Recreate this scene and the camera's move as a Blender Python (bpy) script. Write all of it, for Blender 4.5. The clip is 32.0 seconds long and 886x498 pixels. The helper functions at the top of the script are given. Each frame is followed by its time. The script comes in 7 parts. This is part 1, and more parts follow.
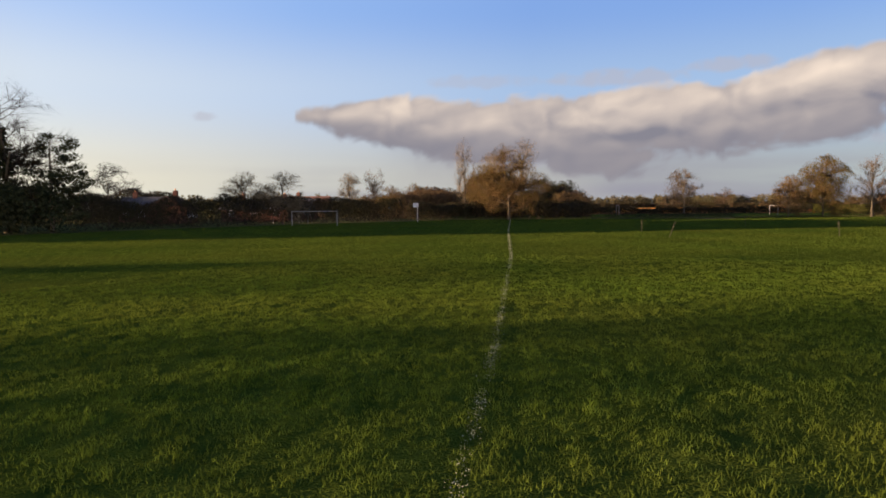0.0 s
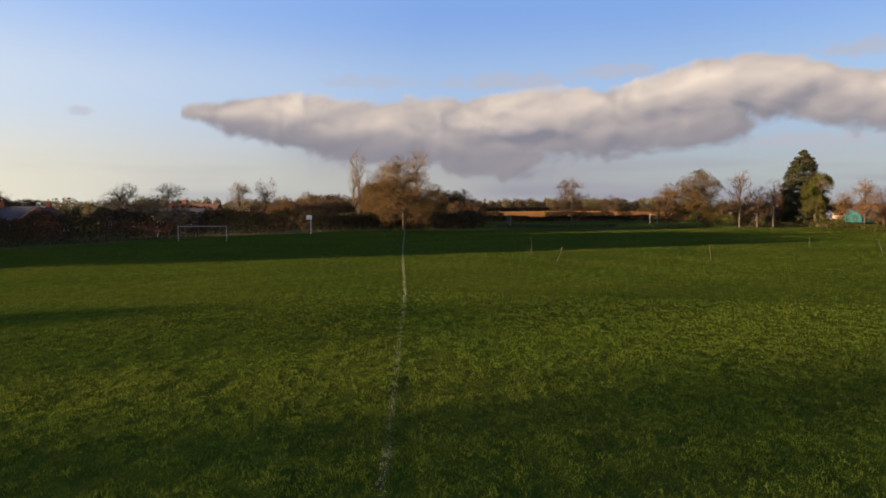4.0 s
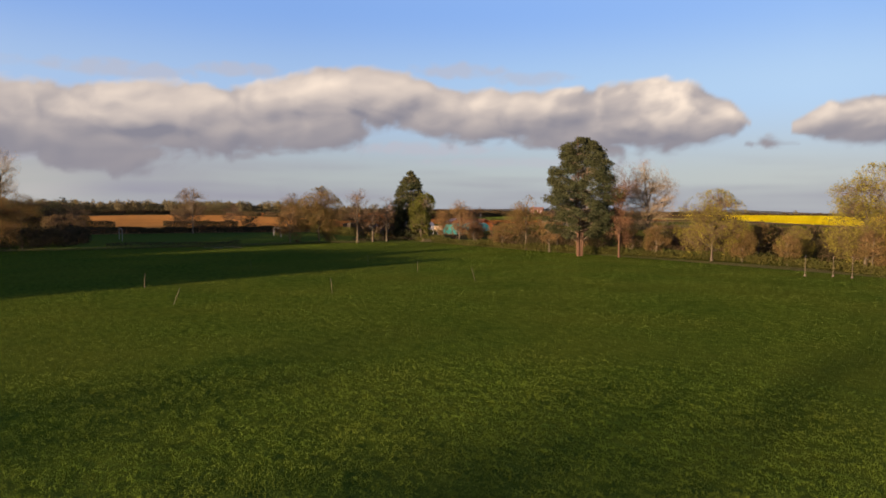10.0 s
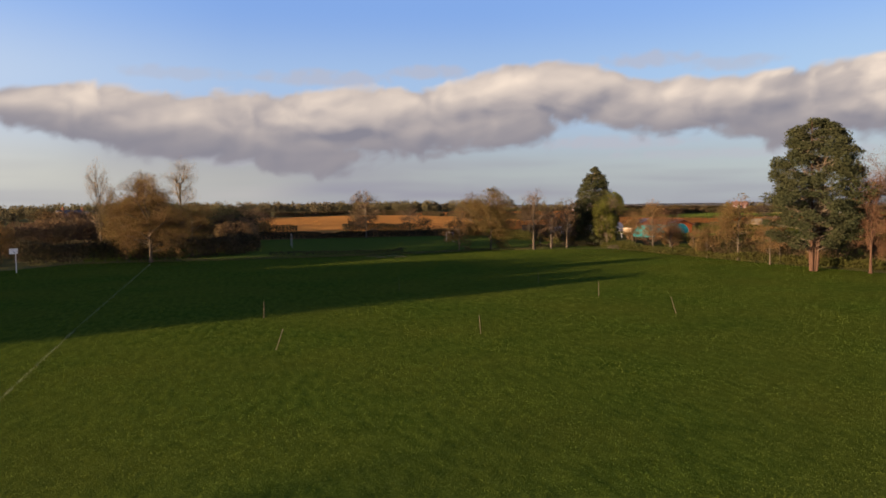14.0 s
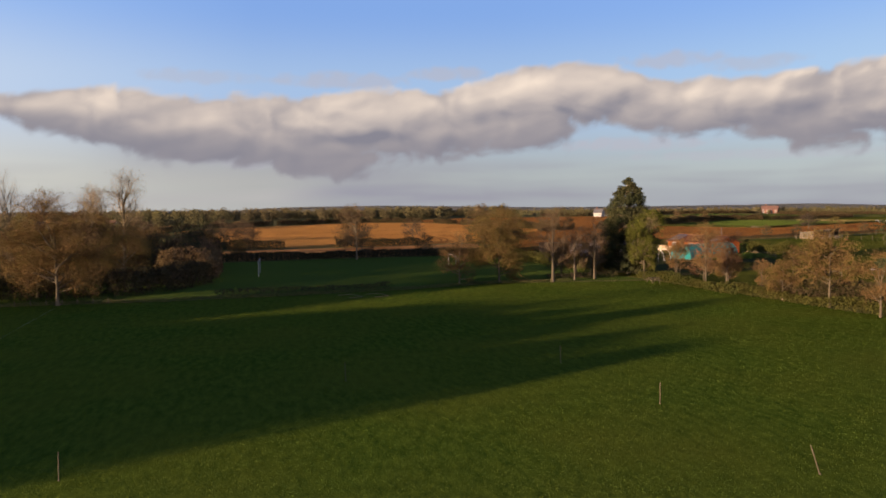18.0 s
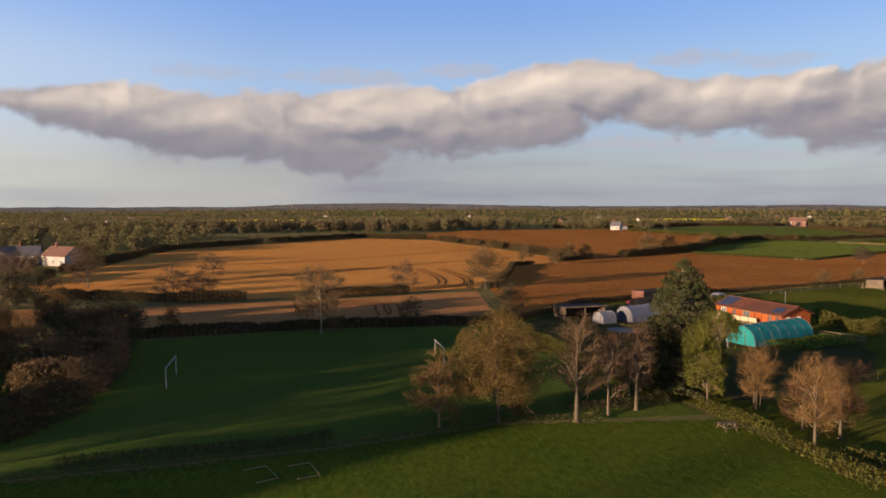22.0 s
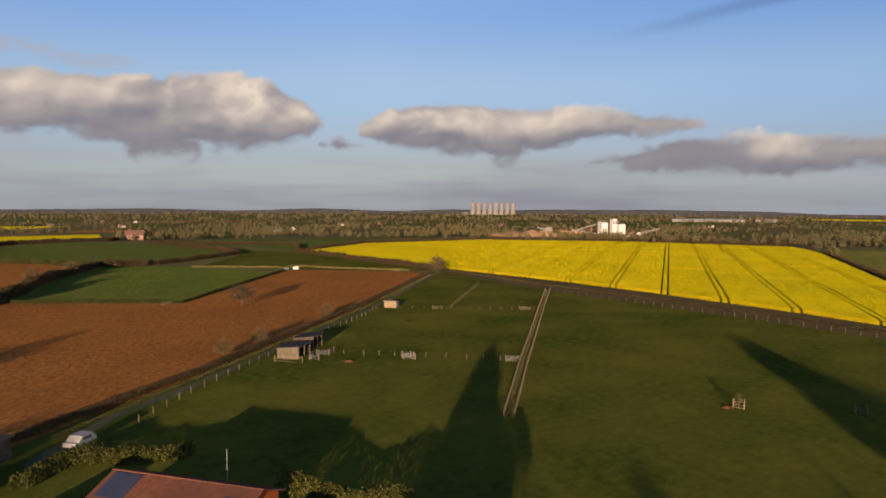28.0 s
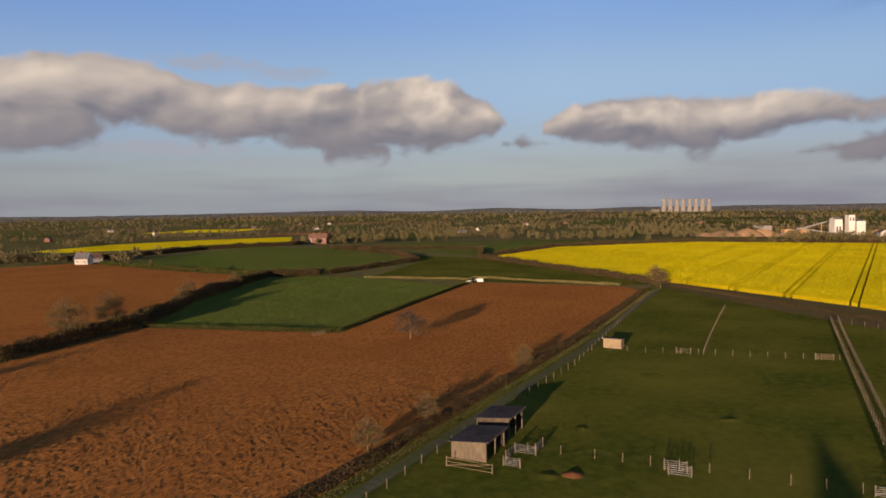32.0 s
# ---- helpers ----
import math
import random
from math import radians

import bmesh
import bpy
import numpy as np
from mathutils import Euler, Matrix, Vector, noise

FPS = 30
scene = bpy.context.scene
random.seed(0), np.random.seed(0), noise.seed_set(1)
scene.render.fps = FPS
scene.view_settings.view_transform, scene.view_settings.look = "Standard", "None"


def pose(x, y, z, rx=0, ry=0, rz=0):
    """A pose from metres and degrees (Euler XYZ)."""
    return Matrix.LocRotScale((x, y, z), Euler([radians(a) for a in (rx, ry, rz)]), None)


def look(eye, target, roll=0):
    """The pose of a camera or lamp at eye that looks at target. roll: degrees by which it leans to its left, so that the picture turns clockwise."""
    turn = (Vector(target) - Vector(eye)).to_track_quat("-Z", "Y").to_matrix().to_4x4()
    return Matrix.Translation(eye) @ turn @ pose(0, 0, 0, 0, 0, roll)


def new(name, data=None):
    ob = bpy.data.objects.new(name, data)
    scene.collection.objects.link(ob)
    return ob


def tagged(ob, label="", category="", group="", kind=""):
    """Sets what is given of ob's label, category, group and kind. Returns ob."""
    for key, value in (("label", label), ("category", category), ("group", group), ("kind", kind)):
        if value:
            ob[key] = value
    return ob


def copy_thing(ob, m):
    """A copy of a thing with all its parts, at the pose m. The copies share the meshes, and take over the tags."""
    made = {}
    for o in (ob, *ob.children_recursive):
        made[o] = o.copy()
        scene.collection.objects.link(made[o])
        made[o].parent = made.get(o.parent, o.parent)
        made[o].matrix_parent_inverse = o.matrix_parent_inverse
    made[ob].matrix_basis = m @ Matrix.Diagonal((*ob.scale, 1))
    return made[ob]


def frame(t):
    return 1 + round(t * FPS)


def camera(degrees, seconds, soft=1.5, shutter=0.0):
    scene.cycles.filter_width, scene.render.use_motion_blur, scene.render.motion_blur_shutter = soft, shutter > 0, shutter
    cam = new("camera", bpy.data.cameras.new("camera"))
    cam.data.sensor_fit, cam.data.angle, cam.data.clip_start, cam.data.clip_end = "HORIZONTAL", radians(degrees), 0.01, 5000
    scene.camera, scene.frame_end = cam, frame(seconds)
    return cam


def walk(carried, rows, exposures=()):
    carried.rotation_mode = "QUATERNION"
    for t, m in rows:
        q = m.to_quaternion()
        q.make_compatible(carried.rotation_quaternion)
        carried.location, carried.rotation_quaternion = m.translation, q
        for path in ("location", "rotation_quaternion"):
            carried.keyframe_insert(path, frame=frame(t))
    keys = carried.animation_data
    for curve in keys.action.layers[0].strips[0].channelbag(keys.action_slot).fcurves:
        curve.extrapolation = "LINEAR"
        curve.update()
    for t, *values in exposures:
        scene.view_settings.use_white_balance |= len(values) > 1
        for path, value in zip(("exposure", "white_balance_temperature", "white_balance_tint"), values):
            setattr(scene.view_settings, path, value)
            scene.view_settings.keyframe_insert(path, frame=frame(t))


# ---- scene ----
EXPOSURE, SUN_STRENGTH, SKY_STRENGTH, SKY_LIFT, KELVIN, TINT = 2.62, 3.5, 0.043, 6.0, 6600, 26
cam = camera(63.25, 32.0, soft=1.7)
PATH = [  # seconds, place, heading east of north, tilt, lean
    (0, -3.22, -13.64, 2.87, -25.56, -3.48, 0.54),
    (1, -3.24, -13.98, 3.35, -24.51, -3.51, 0.44),
    (2, -3.28, -13.64, 3.81, -23.10, -3.46, 0.32),
    (4.5, -3.09, -13.64, 5.32, -14.98, -3.57, 0.28),
    (5, -3.17, -13.53, 5.53, -12.47, -3.56, 0.08),
    (5.5, -3.21, -13.48, 5.74, -9.70, -3.54, -0.12),
    (6, -3.16, -13.05, 6.04, -6.37, -3.54, -0.24),
    (6.5, -3.19, -12.91, 6.34, -3.49, -3.48, -0.29),
    (7, -3.14, -12.82, 6.69, -0.64, -3.46, -0.35),
    (7.5, -3.20, -12.58, 7.02, 2.32, -3.43, -0.44),
    (8, -3.07, -12.62, 7.34, 4.75, -3.42, -0.46),
    (8.5, -3.11, -12.50, 7.63, 7.04, -3.38, -0.46),
    (9, -3.20, -12.33, 7.91, 9.82, -3.38, -0.49),
    (9.5, -3.17, -12.10, 8.05, 11.37, -3.45, -0.52),
    (10, -2.96, -11.40, 8.23, 12.01, -3.55, -0.48),
    (10.5, -2.53, -10.20, 8.44, 12.36, -3.70, -0.33),
    (11, -2.09, -8.48, 8.54, 12.51, -3.78, -0.18),
    (11.5, -1.55, -6.55, 8.65, 12.50, -3.88, -0.04),
    (12, -1.09, -4.33, 8.78, 11.00, -3.90, 0.07),
    (12.5, -0.56, -2.16, 8.93, 5.03, -3.89, 0.17),
    (13, 0.00, 0.00, 9.20, 0.00, -3.92, 0.44),
    (13.5, 0.45, 2.46, 9.23, -2.10, -3.84, 0.53),
    (14, 0.73, 5.12, 9.33, -2.89, -3.84, 0.52),
    (14.5, 0.93, 8.03, 9.43, -3.38, -3.86, 0.52),
    (16.5, 1.64, 21.79, 9.83, -4.21, -3.82, 0.46),
    (17, 2.16, 25.26, 9.94, -4.20, -3.73, 0.39),
    (17.5, 2.49, 28.92, 10.78, -4.25, -3.71, 0.63),
    (18, 2.72, 32.29, 12.07, -4.36, -3.66, 0.62),
    (18.5, 2.97, 35.71, 13.68, -4.47, -3.70, 0.68),
    (19, 3.13, 39.16, 15.25, -4.47, -3.75, 0.72),
    (19.5, 3.55, 43.13, 16.48, -4.38, -3.79, 0.53),
    (20, 3.75, 47.46, 17.76, -4.43, -3.79, 0.41),
    (20.5, 3.97, 51.98, 19.25, -4.49, -3.82, 0.34),
    (21, 4.07, 56.77, 20.57, -4.61, -3.86, 0.23),
    (21.5, 4.12, 62.01, 21.82, -4.93, -3.92, 0.23),
    (22, 4.03, 67.67, 22.89, -5.29, -3.95, 0.15),
    (22.5, 3.92, 73.69, 24.01, -5.42, -3.94, 0.09),
    (23, 3.76, 79.87, 25.02, -5.39, -3.95, 0.01),
    (23.5, 3.95, 86.50, 26.12, -3.20, -3.91, -0.07),
    (23.7, 3.84, 88.92, 26.31, 0.41, -3.98, -0.48),
    (24, 3.91, 92.68, 27.14, 12.08, -3.75, -0.61),
    (24.2, 3.78, 95.48, 27.39, 24.88, -3.44, -1.04),
    (24.3, 3.77, 96.96, 27.55, 31.14, -3.26, -1.25),
    (24.5, 3.93, 99.91, 27.88, 39.58, -3.13, -1.58),
    (25, 4.67, 106.86, 28.51, 44.54, -3.14, -1.42),
    (25.5, 6.17, 113.02, 28.95, 45.64, -3.27, -1.18),
    (27.5, 17.10, 135.98, 29.91, 45.58, -3.65, -0.40),
    (28, 21.10, 142.41, 29.92, 45.17, -3.70, -0.29),
    (28.5, 25.42, 148.95, 29.95, 45.28, -3.75, -0.27),
    (29, 30.03, 155.60, 30.02, 46.30, -3.82, -0.24),
    (29.5, 34.58, 162.34, 29.83, 47.32, -3.79, -0.21),
    (30, 38.99, 169.19, 29.88, 47.02, -3.82, -0.06),
    (30.5, 43.14, 175.61, 29.95, 35.54, -3.78, 0.41),
    (31, 47.23, 181.20, 29.87, 29.14, -3.54, 0.69),
    (31.5, 50.40, 186.33, 29.96, 30.25, -3.37, 0.66),
    (32, 52.99, 190.57, 29.67, 30.64, -3.72, 0.81),
]


def flight(t, x, y, z, heading, tilt, lean):
    a, b = radians(heading), radians(tilt)
    way = Vector((math.sin(a) * math.cos(b), math.cos(a) * math.cos(b), math.sin(b)))
    return t, look((x, y, z), Vector((x, y, z)) + way, -lean)


walk(cam, [flight(*row) for row in PATH], exposures=[(t, EXPOSURE + e, KELVIN, TINT) for t, e in ((0.0, 0.0), (5.0, 0.0), (9.0, 0.04), (12.0, 0.04), (14.5, 0.0), (18.0, 0.0), (22.0, 0.0), (23.0, 0.02), (24.0, 0.12), (24.5, 0.02), (25.5, -0.16), (28.0, -0.22), (30.0, -0.24), (31.0, -0.34), (32.0, -0.34))])

# ---- sky and sun: late sun, six degrees up in the south-west ----
SUN_HEADING, SUN_HEIGHT = -128.4, 6.3
world = bpy.data.worlds.new("sky")
scene.world = world
world.use_nodes = True
wn = world.node_tree
sky = wn.nodes.new("ShaderNodeTexSky")
sky.sky_type, sky.sun_disc = "NISHITA", False
sky.sun_elevation, sky.sun_rotation = radians(SUN_HEIGHT + SKY_LIFT), radians(-SUN_HEADING)
sky.air_density, sky.dust_density, sky.ozone_density = 1.0, 0.9, 4.2
wn.links.new(sky.outputs[0], wn.nodes["Background"].inputs[0])
wn.nodes["Background"].inputs[1].default_value = SKY_STRENGTH
lamp = bpy.data.lights.new("sun", "SUN")
lamp.energy, lamp.angle, lamp.color = SUN_STRENGTH, radians(0.6), (1.0, 0.75, 0.46)
sun = new("sun", lamp)
toward = Vector((math.sin(radians(SUN_HEADING)) * math.cos(radians(SUN_HEIGHT)),
                 math.cos(radians(SUN_HEADING)) * math.cos(radians(SUN_HEIGHT)), math.sin(radians(SUN_HEIGHT))))
sun.matrix_world = look(toward * 400, (0, 0, 0))


# ---- materials ----
def rgb(c):
    return (c[0], c[1], c[2], 1.0)


def material(name, dark, light, size=2.0, rough=0.9, bump=0.0, big=25.0, tint=None, tint_amount=0.5, spread=0.0, metal=0.0, stretch=(1, 1, 1), thin=0.0, spec=0.0, turn=0.0, pile=0.0):
    """Two noises, a fine one of that size in metres and a broad one, mix the colours."""
    m = bpy.data.materials.new(name)
    m.use_nodes = True
    t = m.node_tree
    b = t.nodes["Principled BSDF"]
    co = t.nodes.new("ShaderNodeTexCoord")
    mp = t.nodes.new("ShaderNodeMapping")
    mp.vector_type = "TEXTURE"
    mp.inputs["Scale"].default_value = [1.0 / c for c in stretch]
    mp.inputs["Rotation"].default_value = (0, 0, radians(turn))
    t.links.new(co.outputs["Object"], mp.inputs[0])
    n1 = t.nodes.new("ShaderNodeTexNoise")
    n1.inputs["Scale"].default_value, n1.inputs["Detail"].default_value = 1.0 / size, 6
    n1.inputs["Roughness"].default_value = 0.65
    t.links.new(mp.outputs[0], n1.inputs[0])
    r1 = t.nodes.new("ShaderNodeMapRange")
    r1.inputs[1].default_value, r1.inputs[2].default_value = 0.3, 0.7
    t.links.new(n1.outputs[0], r1.inputs[0])
    mix = t.nodes.new("ShaderNodeMix")
    mix.data_type = "RGBA"
    mix.inputs[6].default_value, mix.inputs[7].default_value = rgb(dark), rgb(light)
    t.links.new(r1.outputs[0], mix.inputs[0])
    out = mix.outputs[2]
    n2 = t.nodes.new("ShaderNodeTexNoise")
    n2.inputs["Scale"].default_value, n2.inputs["Detail"].default_value = 1.0 / big, 3
    t.links.new(co.outputs["Object"], n2.inputs[0])
    r2 = t.nodes.new("ShaderNodeMapRange")
    r2.inputs[1].default_value, r2.inputs[2].default_value, r2.inputs[4].default_value = 0.35, 0.7, tint_amount
    t.links.new(n2.outputs[0], r2.inputs[0])
    mix2 = t.nodes.new("ShaderNodeMix")
    mix2.data_type = "RGBA"
    mix2.inputs[7].default_value = rgb(tint if tint else [c * 0.7 for c in dark])
    t.links.new(r2.outputs[0], mix2.inputs[0])
    t.links.new(out, mix2.inputs[6])
    out = mix2.outputs[2]
    if spread:
        geo = t.nodes.new("ShaderNodeNewGeometry")
        hsv = t.nodes.new("ShaderNodeHueSaturation")
        r3 = t.nodes.new("ShaderNodeMapRange")
        r3.inputs[3].default_value, r3.inputs[4].default_value = 1 - spread, 1 + spread
        t.links.new(geo.outputs["Random Per Island"], r3.inputs[0])
        t.links.new(r3.outputs[0], hsv.inputs["Value"])
        t.links.new(out, hsv.inputs["Color"])
        out = hsv.outputs[0]
    t.links.new(out, b.inputs["Base Color"])
    b.inputs["Roughness"].default_value, b.inputs["Metallic"].default_value = rough, metal
    b.inputs["Specular IOR Level"].default_value = spec
    if bump:
        bm_ = t.nodes.new("ShaderNodeBump")
        bm_.inputs["Strength"].default_value, bm_.inputs["Distance"].default_value = 1.0, bump
        t.links.new(n1.outputs[0], bm_.inputs["Height"])
        t.links.new(bm_.outputs[0], b.inputs["Normal"])
    if pile:
        # upright blades or clods: the small faces lean every way
        n4 = t.nodes.new("ShaderNodeTexNoise")
        n4.inputs["Scale"].default_value, n4.inputs["Detail"].default_value = 32.0, 2
        t.links.new(co.outputs["Object"], n4.inputs[0])
        va, vb = t.nodes.new("ShaderNodeVectorMath"), t.nodes.new("ShaderNodeVectorMath")
        va.operation, vb.operation = "MULTIPLY_ADD", "NORMALIZE"
        va.inputs[1].default_value = (8 * pile, 8 * pile, 0.0)
        va.inputs[2].default_value = (-4 * pile, -4 * pile, 1.0)
        t.links.new(n4.outputs["Color"], va.inputs[0])
        t.links.new(va.outputs[0], vb.inputs[0])
        t.links.new(vb.outputs[0], b.inputs["Normal"])
    if thin:
        tr = t.nodes.new("ShaderNodeBsdfTranslucent")
        ms = t.nodes.new("ShaderNodeMixShader")
        ms.inputs[0].default_value = thin
        t.links.new(out, tr.inputs[0])
        t.links.new(b.outputs[0], ms.inputs[1])
        t.links.new(tr.outputs[0], ms.inputs[2])
        t.links.new(ms.outputs[0], t.nodes["Material Output"].inputs[0])
    return m


M = {}
M["turf"] = material("turf", (0.015, 0.029, 0.004), (0.048, 0.069, 0.009), 0.5, 0.95, 0.0, 12, (0.052, 0.058, 0.008), 0.6, stretch=(1, 0.35, 1), turn=19, pile=0.42)
M["blade"] = material("grass_blade", (0.026, 0.054, 0.006), (0.074, 0.108, 0.013), 0.35, 0.9, 0, 8, (0.084, 0.093, 0.013), 0.6, spread=0.22, stretch=(1, 0.35, 1), turn=19, thin=0.4)
M["tuft"] = material("paddock_grass", (0.030, 0.042, 0.006), (0.062, 0.072, 0.010), 1.6, 0.9, 0, 22, (0.086, 0.083, 0.014), 0.7, spread=0.12, thin=0.4)
M["wheat"] = material("wheat_leaf", (0.036, 0.060, 0.010), (0.064, 0.090, 0.015), 1.5, 0.9, 0, 24, (0.072, 0.084, 0.018), 0.5, spread=0.12, thin=0.4)
M["pitch2"] = material("north_turf", (0.027, 0.0486, 0.0095), (0.0567, 0.081, 0.0149), 0.4, 0.95, 0.07, 18, (0.0486, 0.0621, 0.0149), 0.5, stretch=(1, 4, 1), pile=0.8)
M["paddock"] = material("paddock_turf", (0.022, 0.031, 0.005), (0.054, 0.062, 0.010), 1.6, 0.95, 0.0, 22, (0.080, 0.077, 0.013), 0.75, pile=0.7)
M["meadow"] = material("meadow", (0.042, 0.064, 0.012), (0.070, 0.095, 0.018), 1.5, 0.95, 0.0, 40, (0.080, 0.084, 0.022), 0.6, pile=0.8)
M["country"] = material("countryside", (0.074, 0.062, 0.027), (0.116, 0.094, 0.042), 9, 1.0, 0, 110, (0.068, 0.076, 0.024), 0.9, pile=1.0)
M["plough"] = material("ploughed_soil", (0.088, 0.034, 0.009), (0.300, 0.126, 0.032), 0.35, 1.0, 0.0, 30, (0.135, 0.053, 0.014), 0.6, stretch=(1, 0.3, 1), turn=-57, pile=0.45)
M["plough_pale"] = material("drilled_soil", (0.25, 0.110, 0.026), (0.40, 0.185, 0.048), 1.3, 1.0, 0.0, 60, (0.27, 0.115, 0.028), 0.6, stretch=(0.2, 1, 1), turn=40, pile=0.8)
M["stubble"] = material("stubble", (0.150, 0.072, 0.026), (0.285, 0.140, 0.052), 1.0, 1.0, 0.0, 20, (0.19, 0.092, 0.034), 0.6, stretch=(0.2, 1, 1), turn=25, pile=0.7)
M["rape"] = material("rape_flower", (0.69, 0.552, 0.0034), (0.897, 0.7245, 0.0069), 0.8, 0.9, 0.0, 30, (0.667, 0.5635, 0.0138), 0.5, spread=0.10, thin=0.35, pile=1.2)
M["rape_stem"] = material("rape_stem", (0.0405, 0.0675, 0.0162), (0.0675, 0.108, 0.027), 0.5, 0.9)
M["track"] = material("grassy_track", (0.042, 0.041, 0.024), (0.086, 0.080, 0.048), 0.8, 0.95, 0.05, 5, (0.045, 0.056, 0.018), 0.9)
M["chalk"] = material("chalk_line", (0.082, 0.096, 0.052), (0.190, 0.195, 0.150), 0.25, 0.95, 0, 3, (0.060, 0.080, 0.030), 0.5, spread=0.3)
M["bark"] = material("bark", (0.0405, 0.0324, 0.023), (0.1215, 0.0945, 0.0675), 0.25, 0.95, 0.03, 3, (0.081, 0.0756, 0.0405), 0.5, stretch=(1, 1, 0.25))
M["bark_pale"] = material("pale_bark", (0.034, 0.028, 0.020), (0.078, 0.062, 0.044), 0.25, 0.95, 0.03, 3, (0.042, 0.040, 0.022), 0.5, stretch=(1, 1, 0.3))
M["bark_red"] = material("pine_bark", (0.033, 0.020, 0.013), (0.080, 0.047, 0.030), 0.3, 0.95, 0.04, 3, stretch=(1, 1, 0.3))
M["twig"] = material("twig", (0.040, 0.028, 0.018), (0.086, 0.058, 0.036), 0.5, 0.95, 0, 4, (0.070, 0.050, 0.022), 0.5, spread=0.2)
M["twig_orange"] = material("orange_twig", (0.052, 0.032, 0.014), (0.105, 0.064, 0.027), 0.5, 0.95, 0, 4, (0.080, 0.056, 0.021), 0.5, spread=0.2)
M["twig_dark"] = material("dark_twig", (0.0216, 0.0175, 0.0135), (0.0486, 0.0378, 0.027), 0.5, 0.95, 0, 4, spread=0.2)
M["twig_red"] = material("red_twig", (0.048, 0.027, 0.015), (0.094, 0.052, 0.027), 0.5, 0.95, 0, 4, spread=0.2)
M["twig_pale"] = material("pale_twig", (0.081, 0.0621, 0.0365), (0.1553, 0.1188, 0.0702), 0.5, 0.95, 0, 4, spread=0.2)
M["bud"] = material("opening_leaf", (0.045, 0.036, 0.012), (0.090, 0.069, 0.020), 0.4, 0.85, 0, 3, (0.066, 0.046, 0.016), 0.5, spread=0.2, thin=0.3)
M["leaf_green"] = material("spring_leaf", (0.040, 0.046, 0.010), (0.088, 0.090, 0.018), 0.4, 0.8, 0, 3, spread=0.3, thin=0.3)
M["leaf_yellow"] = material("catkin_leaf", (0.0864, 0.0783, 0.0135), (0.1688, 0.1458, 0.0257), 0.4, 0.8, 0, 3, spread=0.25, thin=0.3)
M["needle"] = material("fir_needle", (0.012, 0.018, 0.009), (0.032, 0.037, 0.016), 0.6, 0.9, 0, 3, (0.042, 0.034, 0.015), 0.5, spread=0.2)
M["needle_pine"] = material("pine_needle", (0.015, 0.020, 0.010), (0.035, 0.040, 0.018), 0.9, 0.9, 0, 3, (0.040, 0.038, 0.017), 0.5, spread=0.25, thin=0.15)
M["hedge"] = material("hedge_leaf", (0.022, 0.031, 0.008), (0.052, 0.059, 0.015), 0.6, 0.95, 0, 5, (0.056, 0.044, 0.015), 0.6, spread=0.25, thin=0.35)
M["hedge_dry"] = material("bare_hedge", (0.030, 0.021, 0.012), (0.074, 0.049, 0.027), 0.6, 0.98, 0, 5, (0.034, 0.036, 0.012), 0.6, spread=0.2, thin=0.35)
M["hedge_gold"] = material("golden_hedge", (0.030, 0.030, 0.008), (0.068, 0.061, 0.016), 0.6, 0.95, 0, 5, (0.036, 0.044, 0.011), 0.8, spread=0.2, thin=0.35)
M["hedge_dark"] = material("dark_hedge", (0.0175, 0.0149, 0.0095), (0.0459, 0.0351, 0.0216), 0.6, 0.98, 0, 5, (0.0243, 0.027, 0.0095), 0.5, spread=0.2, thin=0.2)
M["thicket"] = material("thicket_twig", (0.054, 0.0338, 0.0203), (0.1148, 0.0716, 0.0405), 0.6, 0.98, 0, 6, (0.0675, 0.0567, 0.0203), 0.5, spread=0.2, thin=0.35)
M["far_concrete"] = material("power_station_concrete", (0.0837, 0.081, 0.0783), (0.1188, 0.1134, 0.108), 8, 0.95, 0, 40)
M["far_clad"] = material("weathered_cladding", (0.26, 0.25, 0.235), (0.36, 0.345, 0.32), 4, 0.9, 0, 20)
M["old_white"] = material("weathered_white_paint", (0.14, 0.137, 0.126), (0.21, 0.205, 0.192), 0.3, 0.7, 0, 2, spec=0.2)
M["bank"] = material("rough_bank", (0.054, 0.0513, 0.0175), (0.1161, 0.0945, 0.0405), 0.4, 0.95, 0, 4, (0.0405, 0.054, 0.0135), 0.7, spread=0.25, thin=0.3)
M["wheel_mud"] = material("wheel_mud", (0.075, 0.034, 0.015), (0.14, 0.062, 0.026), 0.8, 1.0, 0, 6)
M["water"] = material("pond_water", (0.010, 0.012, 0.012), (0.018, 0.022, 0.020), 0.8, 0.35, 0.0, 3, spec=0.06)
# brown bed soil, toned darker in place of shade from the trees
M["shaded_bed_soil"] = material("shaded_garden_soil", (0.020, 0.020, 0.010), (0.046, 0.042, 0.018), 0.7, 1.0, 0, 5, (0.026, 0.034, 0.010), 0.7, pile=0.6)
M["headland"] = material("headland_soil", (0.050, 0.038, 0.017), (0.095, 0.070, 0.031), 0.9, 1.0, 0.0, 9, (0.050, 0.050, 0.018), 0.7, pile=0.6)
M["straw"] = material("dead_grass", (0.0945, 0.0783, 0.0297), (0.2025, 0.162, 0.0702), 0.4, 0.95, 0, 4, (0.0648, 0.081, 0.0203), 0.6, spread=0.25, thin=0.3)
M["far"] = material("far_crown", (0.054, 0.045, 0.024), (0.098, 0.079, 0.041), 14, 1.0, 0, 120, (0.074, 0.070, 0.030), 0.9, spread=0.12, thin=0.35)
M["far_trunk"] = M["bark"]
